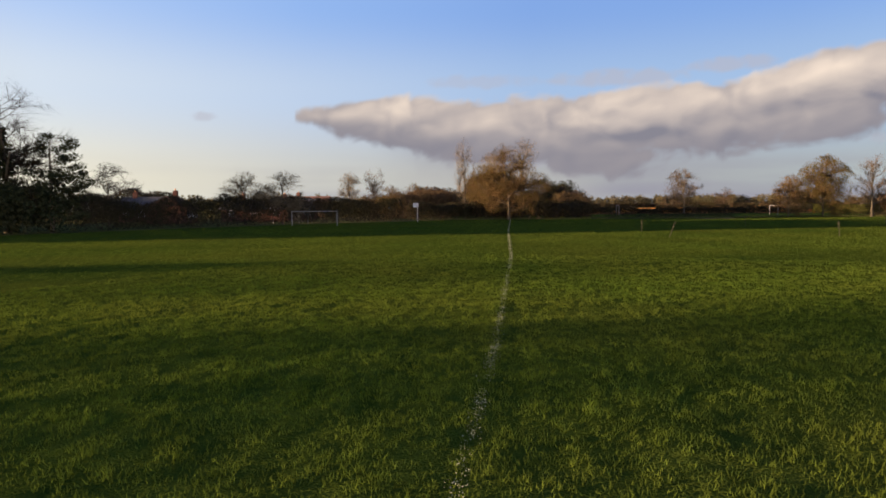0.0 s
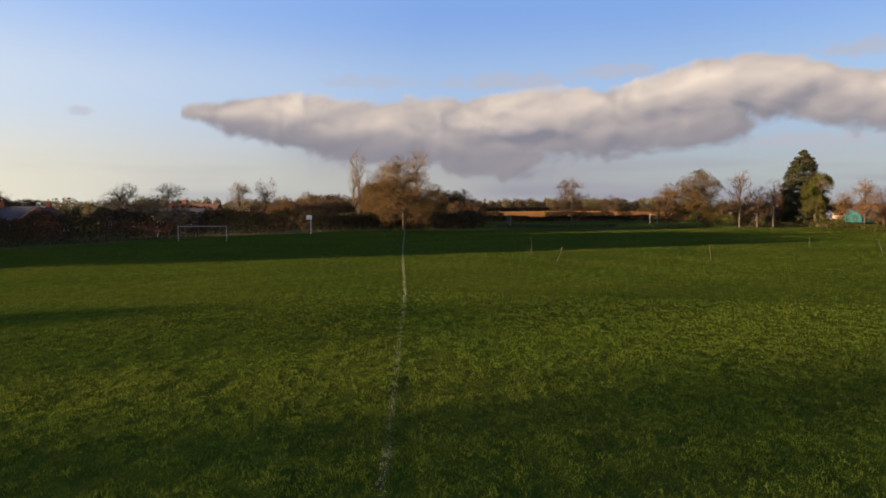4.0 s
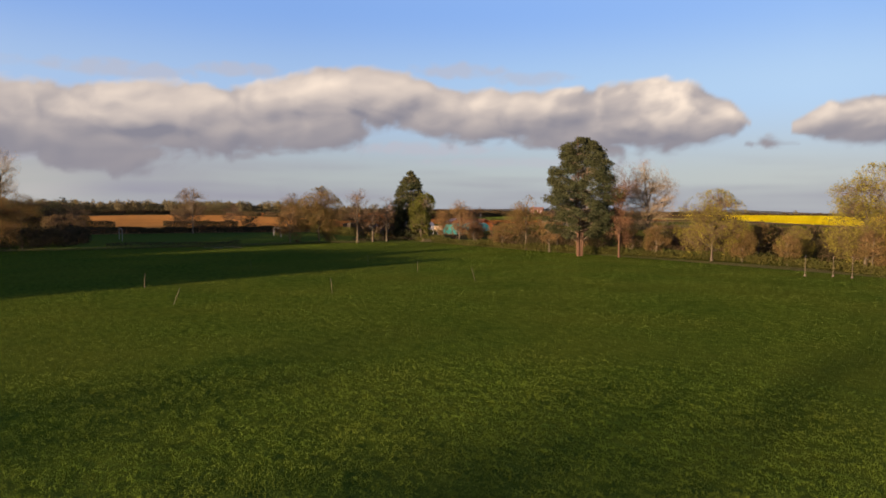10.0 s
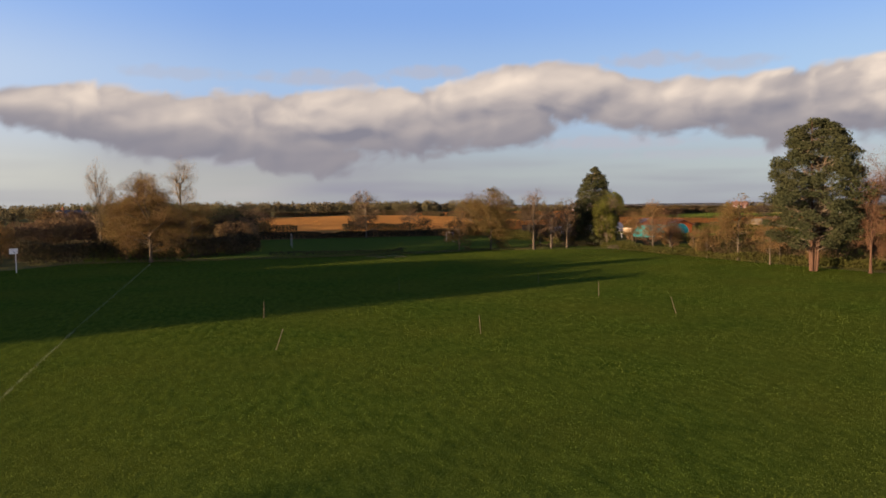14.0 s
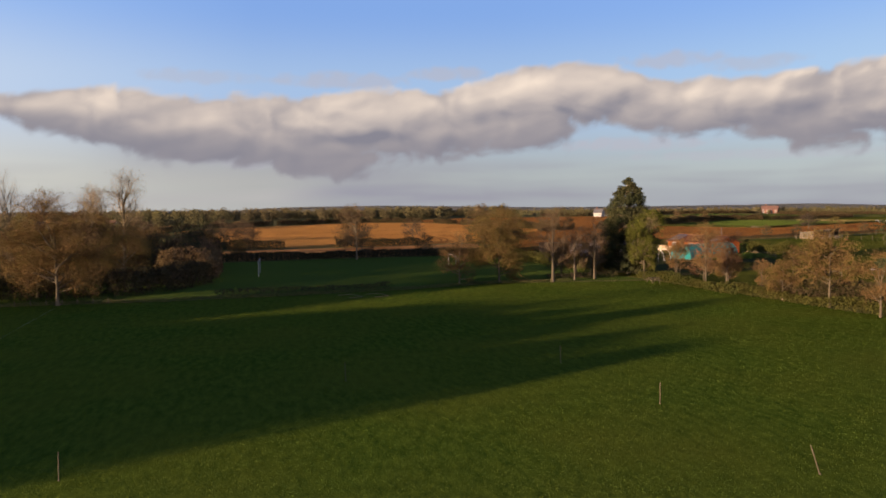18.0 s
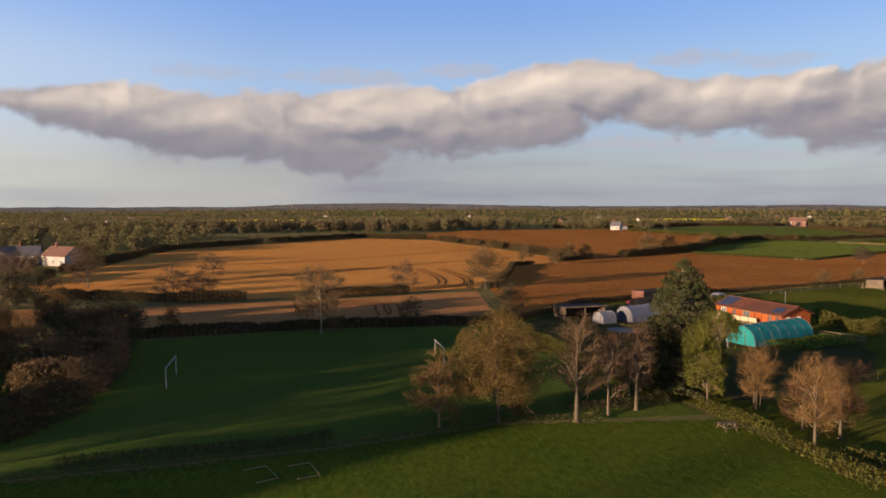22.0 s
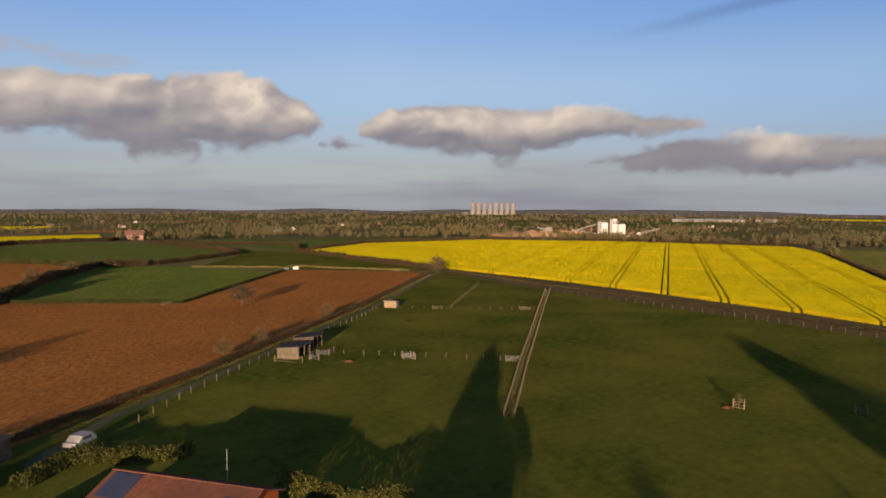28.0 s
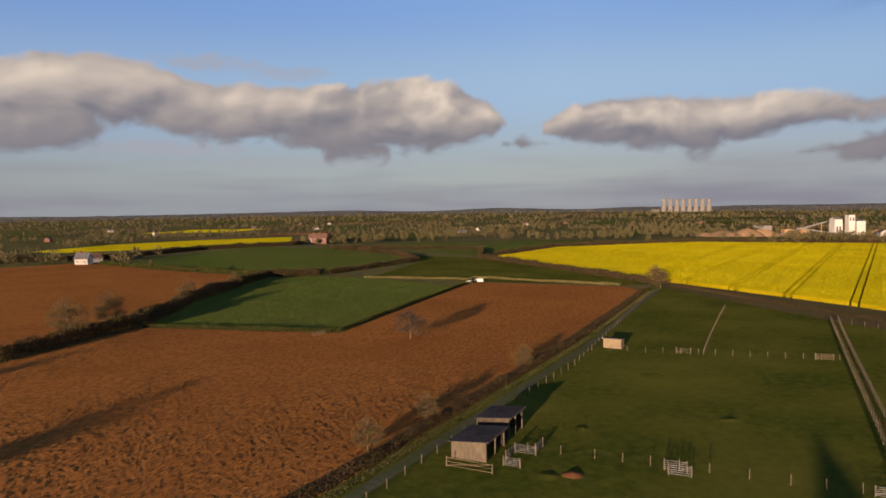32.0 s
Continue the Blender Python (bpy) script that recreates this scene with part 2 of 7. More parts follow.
M["wood"] = material("weathered_wood", (0.042, 0.034, 0.025), (0.10, 0.081, 0.057), 0.3, 0.9, 0.01, 2, (0.040, 0.038, 0.028), 0.5, stretch=(1, 1, 0.3))
M["plank"] = material("pale_plank", (0.0945, 0.0729, 0.0473), (0.1688, 0.131, 0.0851), 0.3, 0.85, 0.005, 2, (0.081, 0.0648, 0.0446), 0.4)
M["dark_wood"] = material("creosoted_wood", (0.0243, 0.0189, 0.0149), (0.0675, 0.054, 0.0405), 0.4, 0.85, 0.01, 2)
M["white"] = material("white_paint", (0.297, 0.2903, 0.27), (0.4455, 0.432, 0.4118), 0.3, 0.6, 0, 2, (0.243, 0.2362, 0.2093), 0.4, spec=0.3)
M["steel"] = material("galvanised_steel", (0.081, 0.0824, 0.0837), (0.135, 0.1364, 0.1391), 0.2, 0.6, 0, 1, metal=0.2, spec=0.3)
M["brick"] = material("red_brick", (0.070, 0.034, 0.025), (0.120, 0.058, 0.042), 0.4, 0.9, 0.01, 3)
M["far_soil"] = material("far_soil", (0.120, 0.076, 0.038), (0.185, 0.118, 0.058), 5, 1.0, 0, 60, (0.11, 0.082, 0.040), 0.7, pile=0.8)
M["roof_tile"] = material("roof_tile", (0.0607, 0.0365, 0.0297), (0.1148, 0.0648, 0.0513), 0.4, 0.9, 0.02, 3)
M["slate"] = material("slate", (0.036, 0.036, 0.040), (0.078, 0.078, 0.082), 0.4, 0.8, 0.01, 3)
M["felt"] = material("roofing_felt", (0.016, 0.016, 0.017), (0.038, 0.037, 0.038), 0.6, 0.9, 0.01, 3, (0.05, 0.046, 0.042), 0.4)
M["render"] = material("white_render", (0.17, 0.162, 0.148), (0.24, 0.23, 0.213), 0.8, 0.9, 0, 4)
M["cedar"] = material("red_cedar", (0.125, 0.033, 0.0095), (0.19, 0.052, 0.015), 0.5, 0.85, 0.01, 3, (0.09, 0.025, 0.009), 0.5, stretch=(1, 1, 4))
M["cedar_roof"] = material("red_shingle", (0.048, 0.021, 0.014), (0.086, 0.037, 0.024), 0.6, 0.9, 0.02, 4, (0.04, 0.022, 0.018), 0.6)
M["glass"] = material("dark_glass", (0.027, 0.0338, 0.0405), (0.0675, 0.081, 0.0945), 0.8, 0.12, 0, 3, spec=0.6)
M["net_teal"] = material("teal_shade_net", (0.006, 0.10, 0.105), (0.014, 0.17, 0.17), 0.4, 0.65, 0.01, 3, (0.008, 0.07, 0.075), 0.5, thin=0.3)
M["poly"] = material("polythene", (0.085, 0.093, 0.108), (0.155, 0.165, 0.185), 0.8, 0.45, 0.02, 3, (0.065, 0.07, 0.076), 0.6, thin=0.35, spec=0.3)
M["meadow_yellow"] = material("weedy_meadow", (0.075, 0.090, 0.020), (0.120, 0.125, 0.028), 2.0, 0.95, 0.0, 30, (0.17, 0.140, 0.030), 0.7, pile=1.0)
M["concrete"] = material("concrete", (0.1188, 0.1107, 0.1013), (0.1823, 0.1715, 0.1553), 0.6, 0.9, 0.01, 4)
M["red_metal"] = material("red_metal", (0.4725, 0.0405, 0.0405), (0.675, 0.081, 0.0675), 0.5, 0.4, 0, 3, spec=0.5)
M["black_net"] = material("black_mat", (0.0162, 0.0162, 0.0189), (0.0405, 0.0405, 0.0459), 0.4, 0.7, 0, 2)
# the hills' pale grey includes the haze of distance
M["hill"] = material("hazy_hill", (0.080, 0.080, 0.078), (0.125, 0.122, 0.115), 60, 1.0, 0, 400, (0.090, 0.094, 0.086), 0.8, pile=1.2)
M["sand"] = material("sand_heap", (0.15, 0.094, 0.050), (0.24, 0.152, 0.082), 2, 1.0, 0.1, 12)
M["rust"] = material("rusty_steel", (0.2025, 0.0945, 0.0473), (0.378, 0.189, 0.0945), 0.5, 0.85, 0, 3)
M["cream"] = material("cream_panel", (0.17, 0.138, 0.088), (0.26, 0.215, 0.140), 0.4, 0.85, 0.005, 2, (0.13, 0.10, 0.066), 0.4)
M["solar"] = material("solar_glass", (0.012, 0.014, 0.022), (0.020, 0.024, 0.036), 0.8, 0.4, 0, 3, spec=0.3)
M["nettle"] = material("nettle_leaf", (0.036, 0.068, 0.012), (0.072, 0.112, 0.020), 0.6, 0.9, 0, 5, (0.060, 0.076, 0.016), 0.6, spread=0.25, thin=0.35)


# ---- mesh helpers ----
def terrain(x, y):
    """The land is level round the village and falls away beyond."""
    r = math.hypot(x - 50, y - 200)
    if r < 520:
        return 0.0
    return -38.0 * (1 - math.exp(-((r - 520) / 1000.0)))


def soft_noise(x, y, seed, octaves=5, gain=0.55):
    """Layered gradient noise over two arrays, about -1 to 1."""
    rng = np.random.default_rng(seed)
    total, amp, norm = np.zeros_like(x), 1.0, 0.0
    for _ in range(octaves):
        turn = rng.uniform(0, 2 * np.pi, (256, 256))
        gx, gy = np.cos(turn), np.sin(turn)
        xi, yi = np.floor(x).astype(int), np.floor(y).astype(int)
        fx, fy = x - xi, y - yi
        u, v = fx ** 3 * (fx * (fx * 6 - 15) + 10), fy ** 3 * (fy * (fy * 6 - 15) + 10)
        corner = []
        for dx in (0, 1):
            for dy in (0, 1):
                k, m = (xi + dx) % 256, (yi + dy) % 256
                corner.append(gx[k, m] * (fx - dx) + gy[k, m] * (fy - dy))
        total += amp * 1.5 * ((corner[0] * (1 - v) + corner[1] * v) * (1 - u) + (corner[2] * (1 - v) + corner[3] * v) * u)
        norm += amp
        amp *= gain
        x, y = x * 2.03 + 17.1, y * 2.03 + 5.3
    return total / norm


def turf_height(x, y):
    """Small hummocks of the playing field, combed along the mowing."""
    c, k = math.cos(radians(19)), math.sin(radians(19))
    u, v = x * c + y * k, -x * k + y * c
    near = 0.4 + 1.3 * np.clip(1.3 - np.hypot(x + 3, y + 12) / 40, 0, 1)
    return np.clip(near * (0.046 * soft_noise(u * 2.1, v * 1.15, 71, 3, 0.6) + 0.042 * soft_noise(u * 0.5, v * 0.22, 72, 3, 0.5)), -0.03, 0.06)


class Geo:
    """Gathers vertices and faces of one part."""

    def __init__(self):
        self.v, self.f = [], []

    def box(self, x0, x1, y0, y1, z0, z1):
        n = len(self.v)
        self.v += [(x, y, z) for z in (z0, z1) for x, y in ((x0, y0), (x1, y0), (x1, y1), (x0, y1))]
        self.f += [(n + 3, n + 2, n + 1, n), (n + 4, n + 5, n + 6, n + 7)]
        self.f += [(n + i, n + (i + 1) % 4, n + 4 + (i + 1) % 4, n + 4 + i) for i in range(4)]
        return self

    def beam(self, p, q, w, h=None):
        """A squared bar from p to q."""
        return self.tube(p, q, w * 0.7071, (h or w) * 0.7071, 4, True)

    def tube(self, p, q, r0, r1, n=5, caps=False):
        p, q = Vector(p), Vector(q)
        d = (q - p).normalized()
        a = d.orthogonal().normalized() if abs(d.z) < 0.99 else Vector((1, 0, 0))
        if n == 4 and abs(d.z) < 0.99:
            s = Vector((-d.y, d.x, 0)).normalized()
            u = d.cross(s)
            a = (s + u).normalized()
        elif n == 4:
            a = Vector((1, 1, 0)).normalized()
        b = d.cross(a)
        k = len(self.v)
        for c, r in ((p, r0), (q, r1)):
            for i in range(n):
                w = 2 * math.pi * i / n
                self.v.append(tuple(c + (a * math.cos(w) + b * math.sin(w)) * r))
        self.f += [(k + i, k + (i + 1) % n, k + n + (i + 1) % n, k + n + i) for i in range(n)]
        if caps:
            self.f += [tuple(range(k + n - 1, k - 1, -1)), tuple(range(k + n, k + 2 * n))]
        return self

    def poly(self, points):
        n = len(self.v)
        self.v += [tuple(p) for p in points]
        self.f.append(tuple(range(n, n + len(points))))
        return self

    def prism(self, points, z0, z1):
        """An upright slab on a flat outline (anticlockwise)."""
        n, k = len(self.v), len(points)
        self.v += [(p[0], p[1], z0) for p in points] + [(p[0], p[1], z1) for p in points]
        self.f += [tuple(range(n + k - 1, n - 1, -1)), tuple(range(n + k, n + 2 * k))]
        self.f += [(n + i, n + (i + 1) % k, n + k + (i + 1) % k, n + k + i) for i in range(k)]
        return self

    def mesh(self, name, mat, smooth=False):
        me = bpy.data.meshes.new(name)
        me.from_pydata(self.v, [], self.f)
        me.materials.append(mat)
        if smooth:
            me.polygons.foreach_set("use_smooth", [True] * len(me.polygons))
        me.update()
        return me


def array_mesh(name, v, mat, corners=4):
    """A mesh of loose faces: v holds corners vertices for each face."""
    me = bpy.data.meshes.new(name)
    n = len(v)
    me.vertices.add(n)
    me.vertices.foreach_set("co", np.asarray(v, dtype=np.float32).ravel())
    me.loops.add(n)
    me.loops.foreach_set("vertex_index", np.arange(n, dtype=np.int32))
    me.polygons.add(n // corners)
    me.polygons.foreach_set("loop_start", np.arange(0, n, corners, dtype=np.int32))
    me.materials.append(mat)
    me.update(calc_edges=True)
    return me


def part(name, geo, mat, parent, label="", smooth=False):
    data = geo.mesh(name, mat, smooth) if isinstance(geo, Geo) else geo
    ob = new(name, data)
    ob.parent = parent
    if label:
        tagged(ob, label=label)
    return ob


def thing(name, x, y, label, category, turn=0.0, z=None, group="", kind=""):
    ob = new(name)
    ob.empty_display_size = 0.3
    ob.matrix_world = pose(x, y, terrain(x, y) if z is None else z, 0, 0, turn)
    return tagged(ob, label, category, group, kind)


def spot(x, y, turn=0.0, size=1.0, z=None, tall=None):
    m = pose(x, y, terrain(x, y) if z is None else z, 0, 0, turn)
    return m @ Matrix.Diagonal((size, size, tall or size, 1))


def leaves(rng, centres, size, mat, name, flat=0.5, flat_most=1.0):
    """One small four-cornered leaf clump at each centre."""
    c = np.asarray(centres, dtype=np.float32)
    n = len(c)
    a = rng.normal(size=(n, 3))
    a /= np.linalg.norm(a, axis=1, keepdims=True)
    b = np.cross(a, rng.normal(size=(n, 3)))
    b /= np.linalg.norm(b, axis=1, keepdims=True)
    s = (size * rng.uniform(0.6, 1.4, (n, 1)))
    a, b = a * s, b * s * rng.uniform(flat, flat_most, (n, 1))
    v = np.stack([c - a, c - b * 0.9, c + a, c + b], 1)
    return array_mesh(name, v.reshape(-1, 3), mat)


# ---- the land ----
def ground_sheet():
    """One sheet to the horizon, finer in the middle."""
    steps = [0, 40, 90, 150, 230, 320, 420, 520, 600, 700, 820, 960, 1150, 1400, 1750, 2200, 2800, 3500, 4200, 4900]
    g, n = Geo(), 72
    for r in steps[1:]:
        for i in range(n):
            a = 2 * math.pi * i / n
            x, y = 50 + r * math.sin(a), 200 + r * math.cos(a)
            g.v.append((x, y, terrain(x, y) - 0.06))
    g.v.append((50, 200, -0.06))
    c = len(g.v) - 1
    g.f += [(c, (i + 1) % n, i) for i in range(n)]
    for k in range(len(steps) - 2):
        g.f += [(k * n + i, k * n + (i + 1) % n, (k + 1) * n + (i + 1) % n, (k + 1) * n + i) for i in range(n)]
    return tagged(new("ground", g.mesh("ground", M["country"], True)), "brown-green winter countryside reaching to the horizon", "ground", kind="structure")


ground_sheet()


def clip(poly, a, b, c):
    """The part of a flat outline where a*x + b*y >= c."""
    out = []
    for i, p in enumerate(poly):
        q = poly[(i + 1) % len(poly)]
        d, e = a * p[0] + b * p[1] - c, a * q[0] + b * q[1] - c
        if d >= 0:
            out.append(p)
        if d * e < 0:
            s = d / (d - e)
            out.append((p[0] + (q[0] - p[0]) * s, p[1] + (q[1] - p[1]) * s))
    return out


def inside(poly, x, y):
    hit = False
    for p, q in zip(poly, poly[1:] + poly[:1]):
        if (p[1] > y) != (q[1] > y) and x < (q[0] - p[0]) * (y - p[1]) / (q[1] - p[1]) + p[0]:
            hit = not hit
    return hit


def area(poly):
    return 0.5 * sum(p[0] * q[1] - q[0] * p[1] for p, q in zip(poly, poly[1:] + poly[:1]))


FIELDS = {
    "rough_pasture": [(4, 192), (26, 146), (66, 74), (70, 30), (130, 60), (270, 118), (300, 168), (272, 181), (228, 160), (232, 185), (247, 303), (249, 372), (228, 358), (150, 304), (84, 263), (58, 248), (20, 227), (6, 203)],
    "kitchen_garden": [(6, 200), (14, 178), (22, 156), (32, 150), (50, 162), (58, 178), (60, 190), (48, 204), (40, 216), (28, 226), (18, 220)],
    "playing_field": [(-86, -70), (62, -70), (66, 60), (52, 92), (40, 112), (26, 143), (3, 139.5), (-12, 131), (-40, 119.5), (-62, 114), (-68, 98), (-74, 84), (-80, 50)],
    "north_pitch": [(-62, 115), (-40, 120.5), (-12, 132), (3, 140.5), (25, 145), (4, 192), (2, 198), (-30, 190), (-66, 175), (-84, 160)],
    "stubble_strip": [(-84, 177), (-66, 178), (-30, 194), (3, 201), (-4, 246), (-34, 230), (-70, 216), (-110, 205)],
    "drilled_field": [(-125, 232), (-70, 224), (-34, 235), (-4, 252), (2, 300), (5, 313), (28, 340), (-5, 409), (-40, 470), (-82, 486), (-120, 440), (-150, 385), (-140, 330)],
    "ploughed_field": [(6, 203), (20, 226), (58, 247), (84, 262), (111.4, 279), (150, 303), (226, 356), (231, 369), (197, 412), (187, 404), (115.6, 343.6), (78, 379), (50, 352), (32, 343), (6, 312), (-1, 250)],
    "green_field": [(116.5, 345.5), (186, 406), (172, 452), (158, 468), (142, 480), (99, 420), (80, 380)],
    "far_ploughed_field": [(30, 348), (50, 357), (76, 382), (97, 423), (140, 483), (110, 545), (84, 618), (-26, 594), (-70, 510), (-36, 474), (-2, 412)],
    "long_meadow": [(142, 487), (160, 472), (228, 511), (238, 560), (230, 640), (195, 700), (130, 640), (98, 590), (112, 548)],
    "far_rape_strip": [(62, 812), (84, 696), (122, 699), (187, 821), (281, 864), (370, 1123), (248, 1098), (141, 1018), (70, 850)],
    "bath_meadow": [(176, 454), (200, 414), (232, 372), (244, 370), (266, 500), (240, 556), (228, 508)],
    "corner_meadow": [(272, 520), (340, 545), (440, 530), (430, 640), (360, 680), (260, 640)],
    "house_paddock": [(58, 246), (52, 226), (58, 205), (62, 186), (52, 163), (66, 149), (100.5, 207), (131, 230), (218.5, 290), (228.5, 325), (239, 361), (228, 355), (150, 300), (112, 276), (85, 259)],
    "south_paddock": [(67, 148), (80, 135), (92, 128), (152, 163), (196, 160), (197, 168), (202, 186), (206.5, 203), (210, 224), (214, 253), (219, 288), (132, 229.5), (102, 207)],
    "rape_headland": [(196, 168), (222, 160), (226, 186), (234, 212), (245, 262), (251, 303), (254, 368), (240, 362), (229, 325), (219.5, 289), (214.5, 253), (210.5, 224), (207, 203), (202.5, 186)],
    "east_pasture": [(94, 127), (130, 100), (260, 120), (224, 156), (197, 158), (153, 161)],
    "east_meadow": [(262, 168), (300, 120), (340, 110), (520, 120), (640, 250), (545, 300), (500, 284), (430, 251), (360, 219), (274, 180)],
}
LOOKS = {
    "rape_headland": ("headland", "brown bare headland along the rape"),
    "kitchen_garden": ("shaded_bed_soil", "weedy soil of a kitchen garden, darkened for tree shade"),
    "rough_pasture": ("paddock", "rough green ground between gardens and paddocks"),
    "playing_field": ("turf", "mown green school playing field in low sun"),
    "north_pitch": ("pitch2", "shaded mown grass pitch behind a hedge bank"),
    "stubble_strip": ("stubble", "pale brown stubble strip with wheel tracks"),
    "drilled_field": ("plough_pale", "smooth orange-brown drilled arable field"),
    "ploughed_field": ("plough", "rough red-brown ploughed arable field"),
    "green_field": ("meadow", "green winter wheat field inside hedges"),
    "far_ploughed_field": ("plough", "red-brown ploughed field beyond a hedge"),
    "long_meadow": ("meadow", "long green meadow beyond the ploughed land"),
    "far_rape_strip": ("rape", "distant strip of yellow flowering oilseed rape"),
    "bath_meadow": ("paddock", "rough green pasture beside the ploughed field"),
    "corner_meadow": ("meadow", "small green meadow beyond the rape"),
    "house_paddock": ("paddock", "grazed green paddock with post fences"),
    "south_paddock": ("paddock", "wide green paddock striped by long tree shadows"),
    "east_pasture": ("paddock", "small fenced pasture with young trees"),
    "east_meadow": ("meadow_yellow", "green and yellow meadow beyond a dark lane"),
}


def field(name, lift):
    """A field is cut into cells that follow the land."""
    outline = FIELDS[name]
    if area(outline) < 0:
        outline = outline[::-1]
    xs, ys = [p[0] for p in outline], [p[1] for p in outline]
    far = max(math.hypot(p[0] - 50, p[1] - 200) for p in outline) > 500
    g = Geo()
    step = 40.0 if far else 1e6
    x = min(xs)
    while x < max(xs):
        strip = clip(clip(outline, 1, 0, x), -1, 0, -(x + step))
        y = min(ys)
        while y < max(ys):
            cell = clip(clip(strip, 0, 1, y), 0, -1, -(y + step)) if strip else []
            if len(cell) > 2 and area(cell) > 0.01:
                g.poly([(p[0], p[1], terrain(*p) + lift) for p in cell])
            y += step
        x += step
    look_, label = LOOKS[name]
    return tagged(new(name, g.mesh(name, M[look_])), label, "field", kind="structure")


for n_, key in enumerate(FIELDS):
    if key != "playing_field":
        field(key, -0.03 + 0.004 * n_)


def hummocky_field(name, lift):
    """The playing field as one sheet of low hummocks, finest where the flight begins."""
    outline = FIELDS[name]
    xs = np.concatenate([np.arange(-87, -30, 0.6), np.arange(-30, 22, 0.2), np.arange(22, 68, 0.6)])
    ys = np.concatenate([np.arange(-71, -12, 4.0), np.arange(-12, 14, 0.14), np.arange(14, 60, 0.3), np.arange(60, 145, 0.6)])
    X, Y = np.meshgrid(xs, ys, indexing="ij")
    Z = turf_height(X, Y) + lift
    hit = np.zeros(X.shape, bool)
    for p, q in zip(outline, outline[1:] + outline[:1]):
        if p[1] != q[1]:
            hit ^= ((p[1] > Y) != (q[1] > Y)) & (X < (q[0] - p[0]) * (Y - p[1]) / (q[1] - p[1]) + p[0])
    m = len(ys)
    i, j = np.nonzero(hit[:-1, :-1] | hit[1:, :-1] | hit[:-1, 1:] | hit[1:, 1:])
    k = i * m + j
    used, back = np.unique(np.stack([k, k + m, k + m + 1, k + 1], 1), return_inverse=True)
    me = bpy.data.meshes.new(name)
    me.from_pydata(np.stack([X, Y, Z], -1).reshape(-1, 3)[used].tolist(), [], back.reshape(-1, 4).tolist())
    me.materials.append(M[LOOKS[name][0]])
    me.polygons.foreach_set("use_smooth", [True] * len(me.polygons))
    return tagged(new(name, me), LOOKS[name][1], "field", kind="structure")


hummocky_field("playing_field", -0.022)


# ---- rape in flower, with wheel gaps through it ----
def rape_crop():
    outline = [(252, 366), (247, 303), (241, 262), (230, 212), (222, 186), (224, 168), (272, 187), (498, 292), (532, 318), (505, 428), (439, 518), (341, 536), (272, 503)]
    if area(outline) < 0:
        outline = outline[::-1]
    d = Vector((0.888, 0.46))
    nx, ny = -d.y, d.x
    rng = np.random.default_rng(5)
    ob = thing("rape_field", 0, 0, "bright yellow oilseed rape in flower with dark tramlines", "crop field", kind="structure", z=0)
    base = nx * 247.7 + ny * 280.7
    edges = []
    for k in range(-9, 16):
        c = base + k * 17.6
        edges += [c - 1.35, c - 0.75, c + 0.75, c + 1.35]
    edges = [-999] + edges + [999]
    for i in range(len(edges) - 1):
        lo, hi = edges[i], edges[i + 1]
        if 0 < i < len(edges) - 2 and abs(hi - lo - 0.6) < 0.01:
            continue
        strip = clip(clip(outline, nx, ny, lo), -nx, -ny, -hi)
        if len(strip) < 3 or area(strip) < 5:
            continue
        top = Geo()
        # cut along the rows so that the top can roll with the land
        along = [d.x * p[0] + d.y * p[1] for p in strip]
        s = min(along)
        while s < max(along):
            cell = clip(clip(strip, d.x, d.y, s), -d.x, -d.y, -(s + 14))
            if len(cell) > 2:
                k = len(top.v)
                m = len(cell)
                for z in (0.0, 1.15):
                    top.v += [(p[0], p[1], terrain(*p) + z + (0.12 * noise.noise(Vector((p[0] * 0.3, p[1] * 0.3, 0))) if z else 0)) for p in cell]
                top.f.append(tuple(range(k + m, k + 2 * m)))
                top.f += [(k + j, k + (j + 1) % m, k + m + (j + 1) % m, k + m + j) for j in range(m)]
            s += 14
        part("crop_strip", top, M["rape"], ob)
    top_ = []
    while len(top_) < 90000:
        x, y = rng.uniform(222, 532), rng.uniform(168, 536)
        if inside(outline, x, y):
            c = (nx * x + ny * y - base + 8.8) % 17.6 - 8.8
            if 0.5 < abs(c) < 1.65 or rng.random() < 0.25 * (x - 233) / 300:
                continue
            top_.append((x, y, terrain(x, y) + rng.uniform(1.04, 1.24)))
    tagged(part("flowers", leaves(rng, top_, 0.26, M["rape"], "flowers", 0.6), M["rape"], ob), kind="stuff")
    floor_ = Geo()
    floor_.poly([(p[0], p[1], terrain(*p) + 0.05) for p in outline])
    part("crop_soil", floor_, M["rape_stem"], ob, "dark stems and soil in the wheel gaps")


rape_crop()


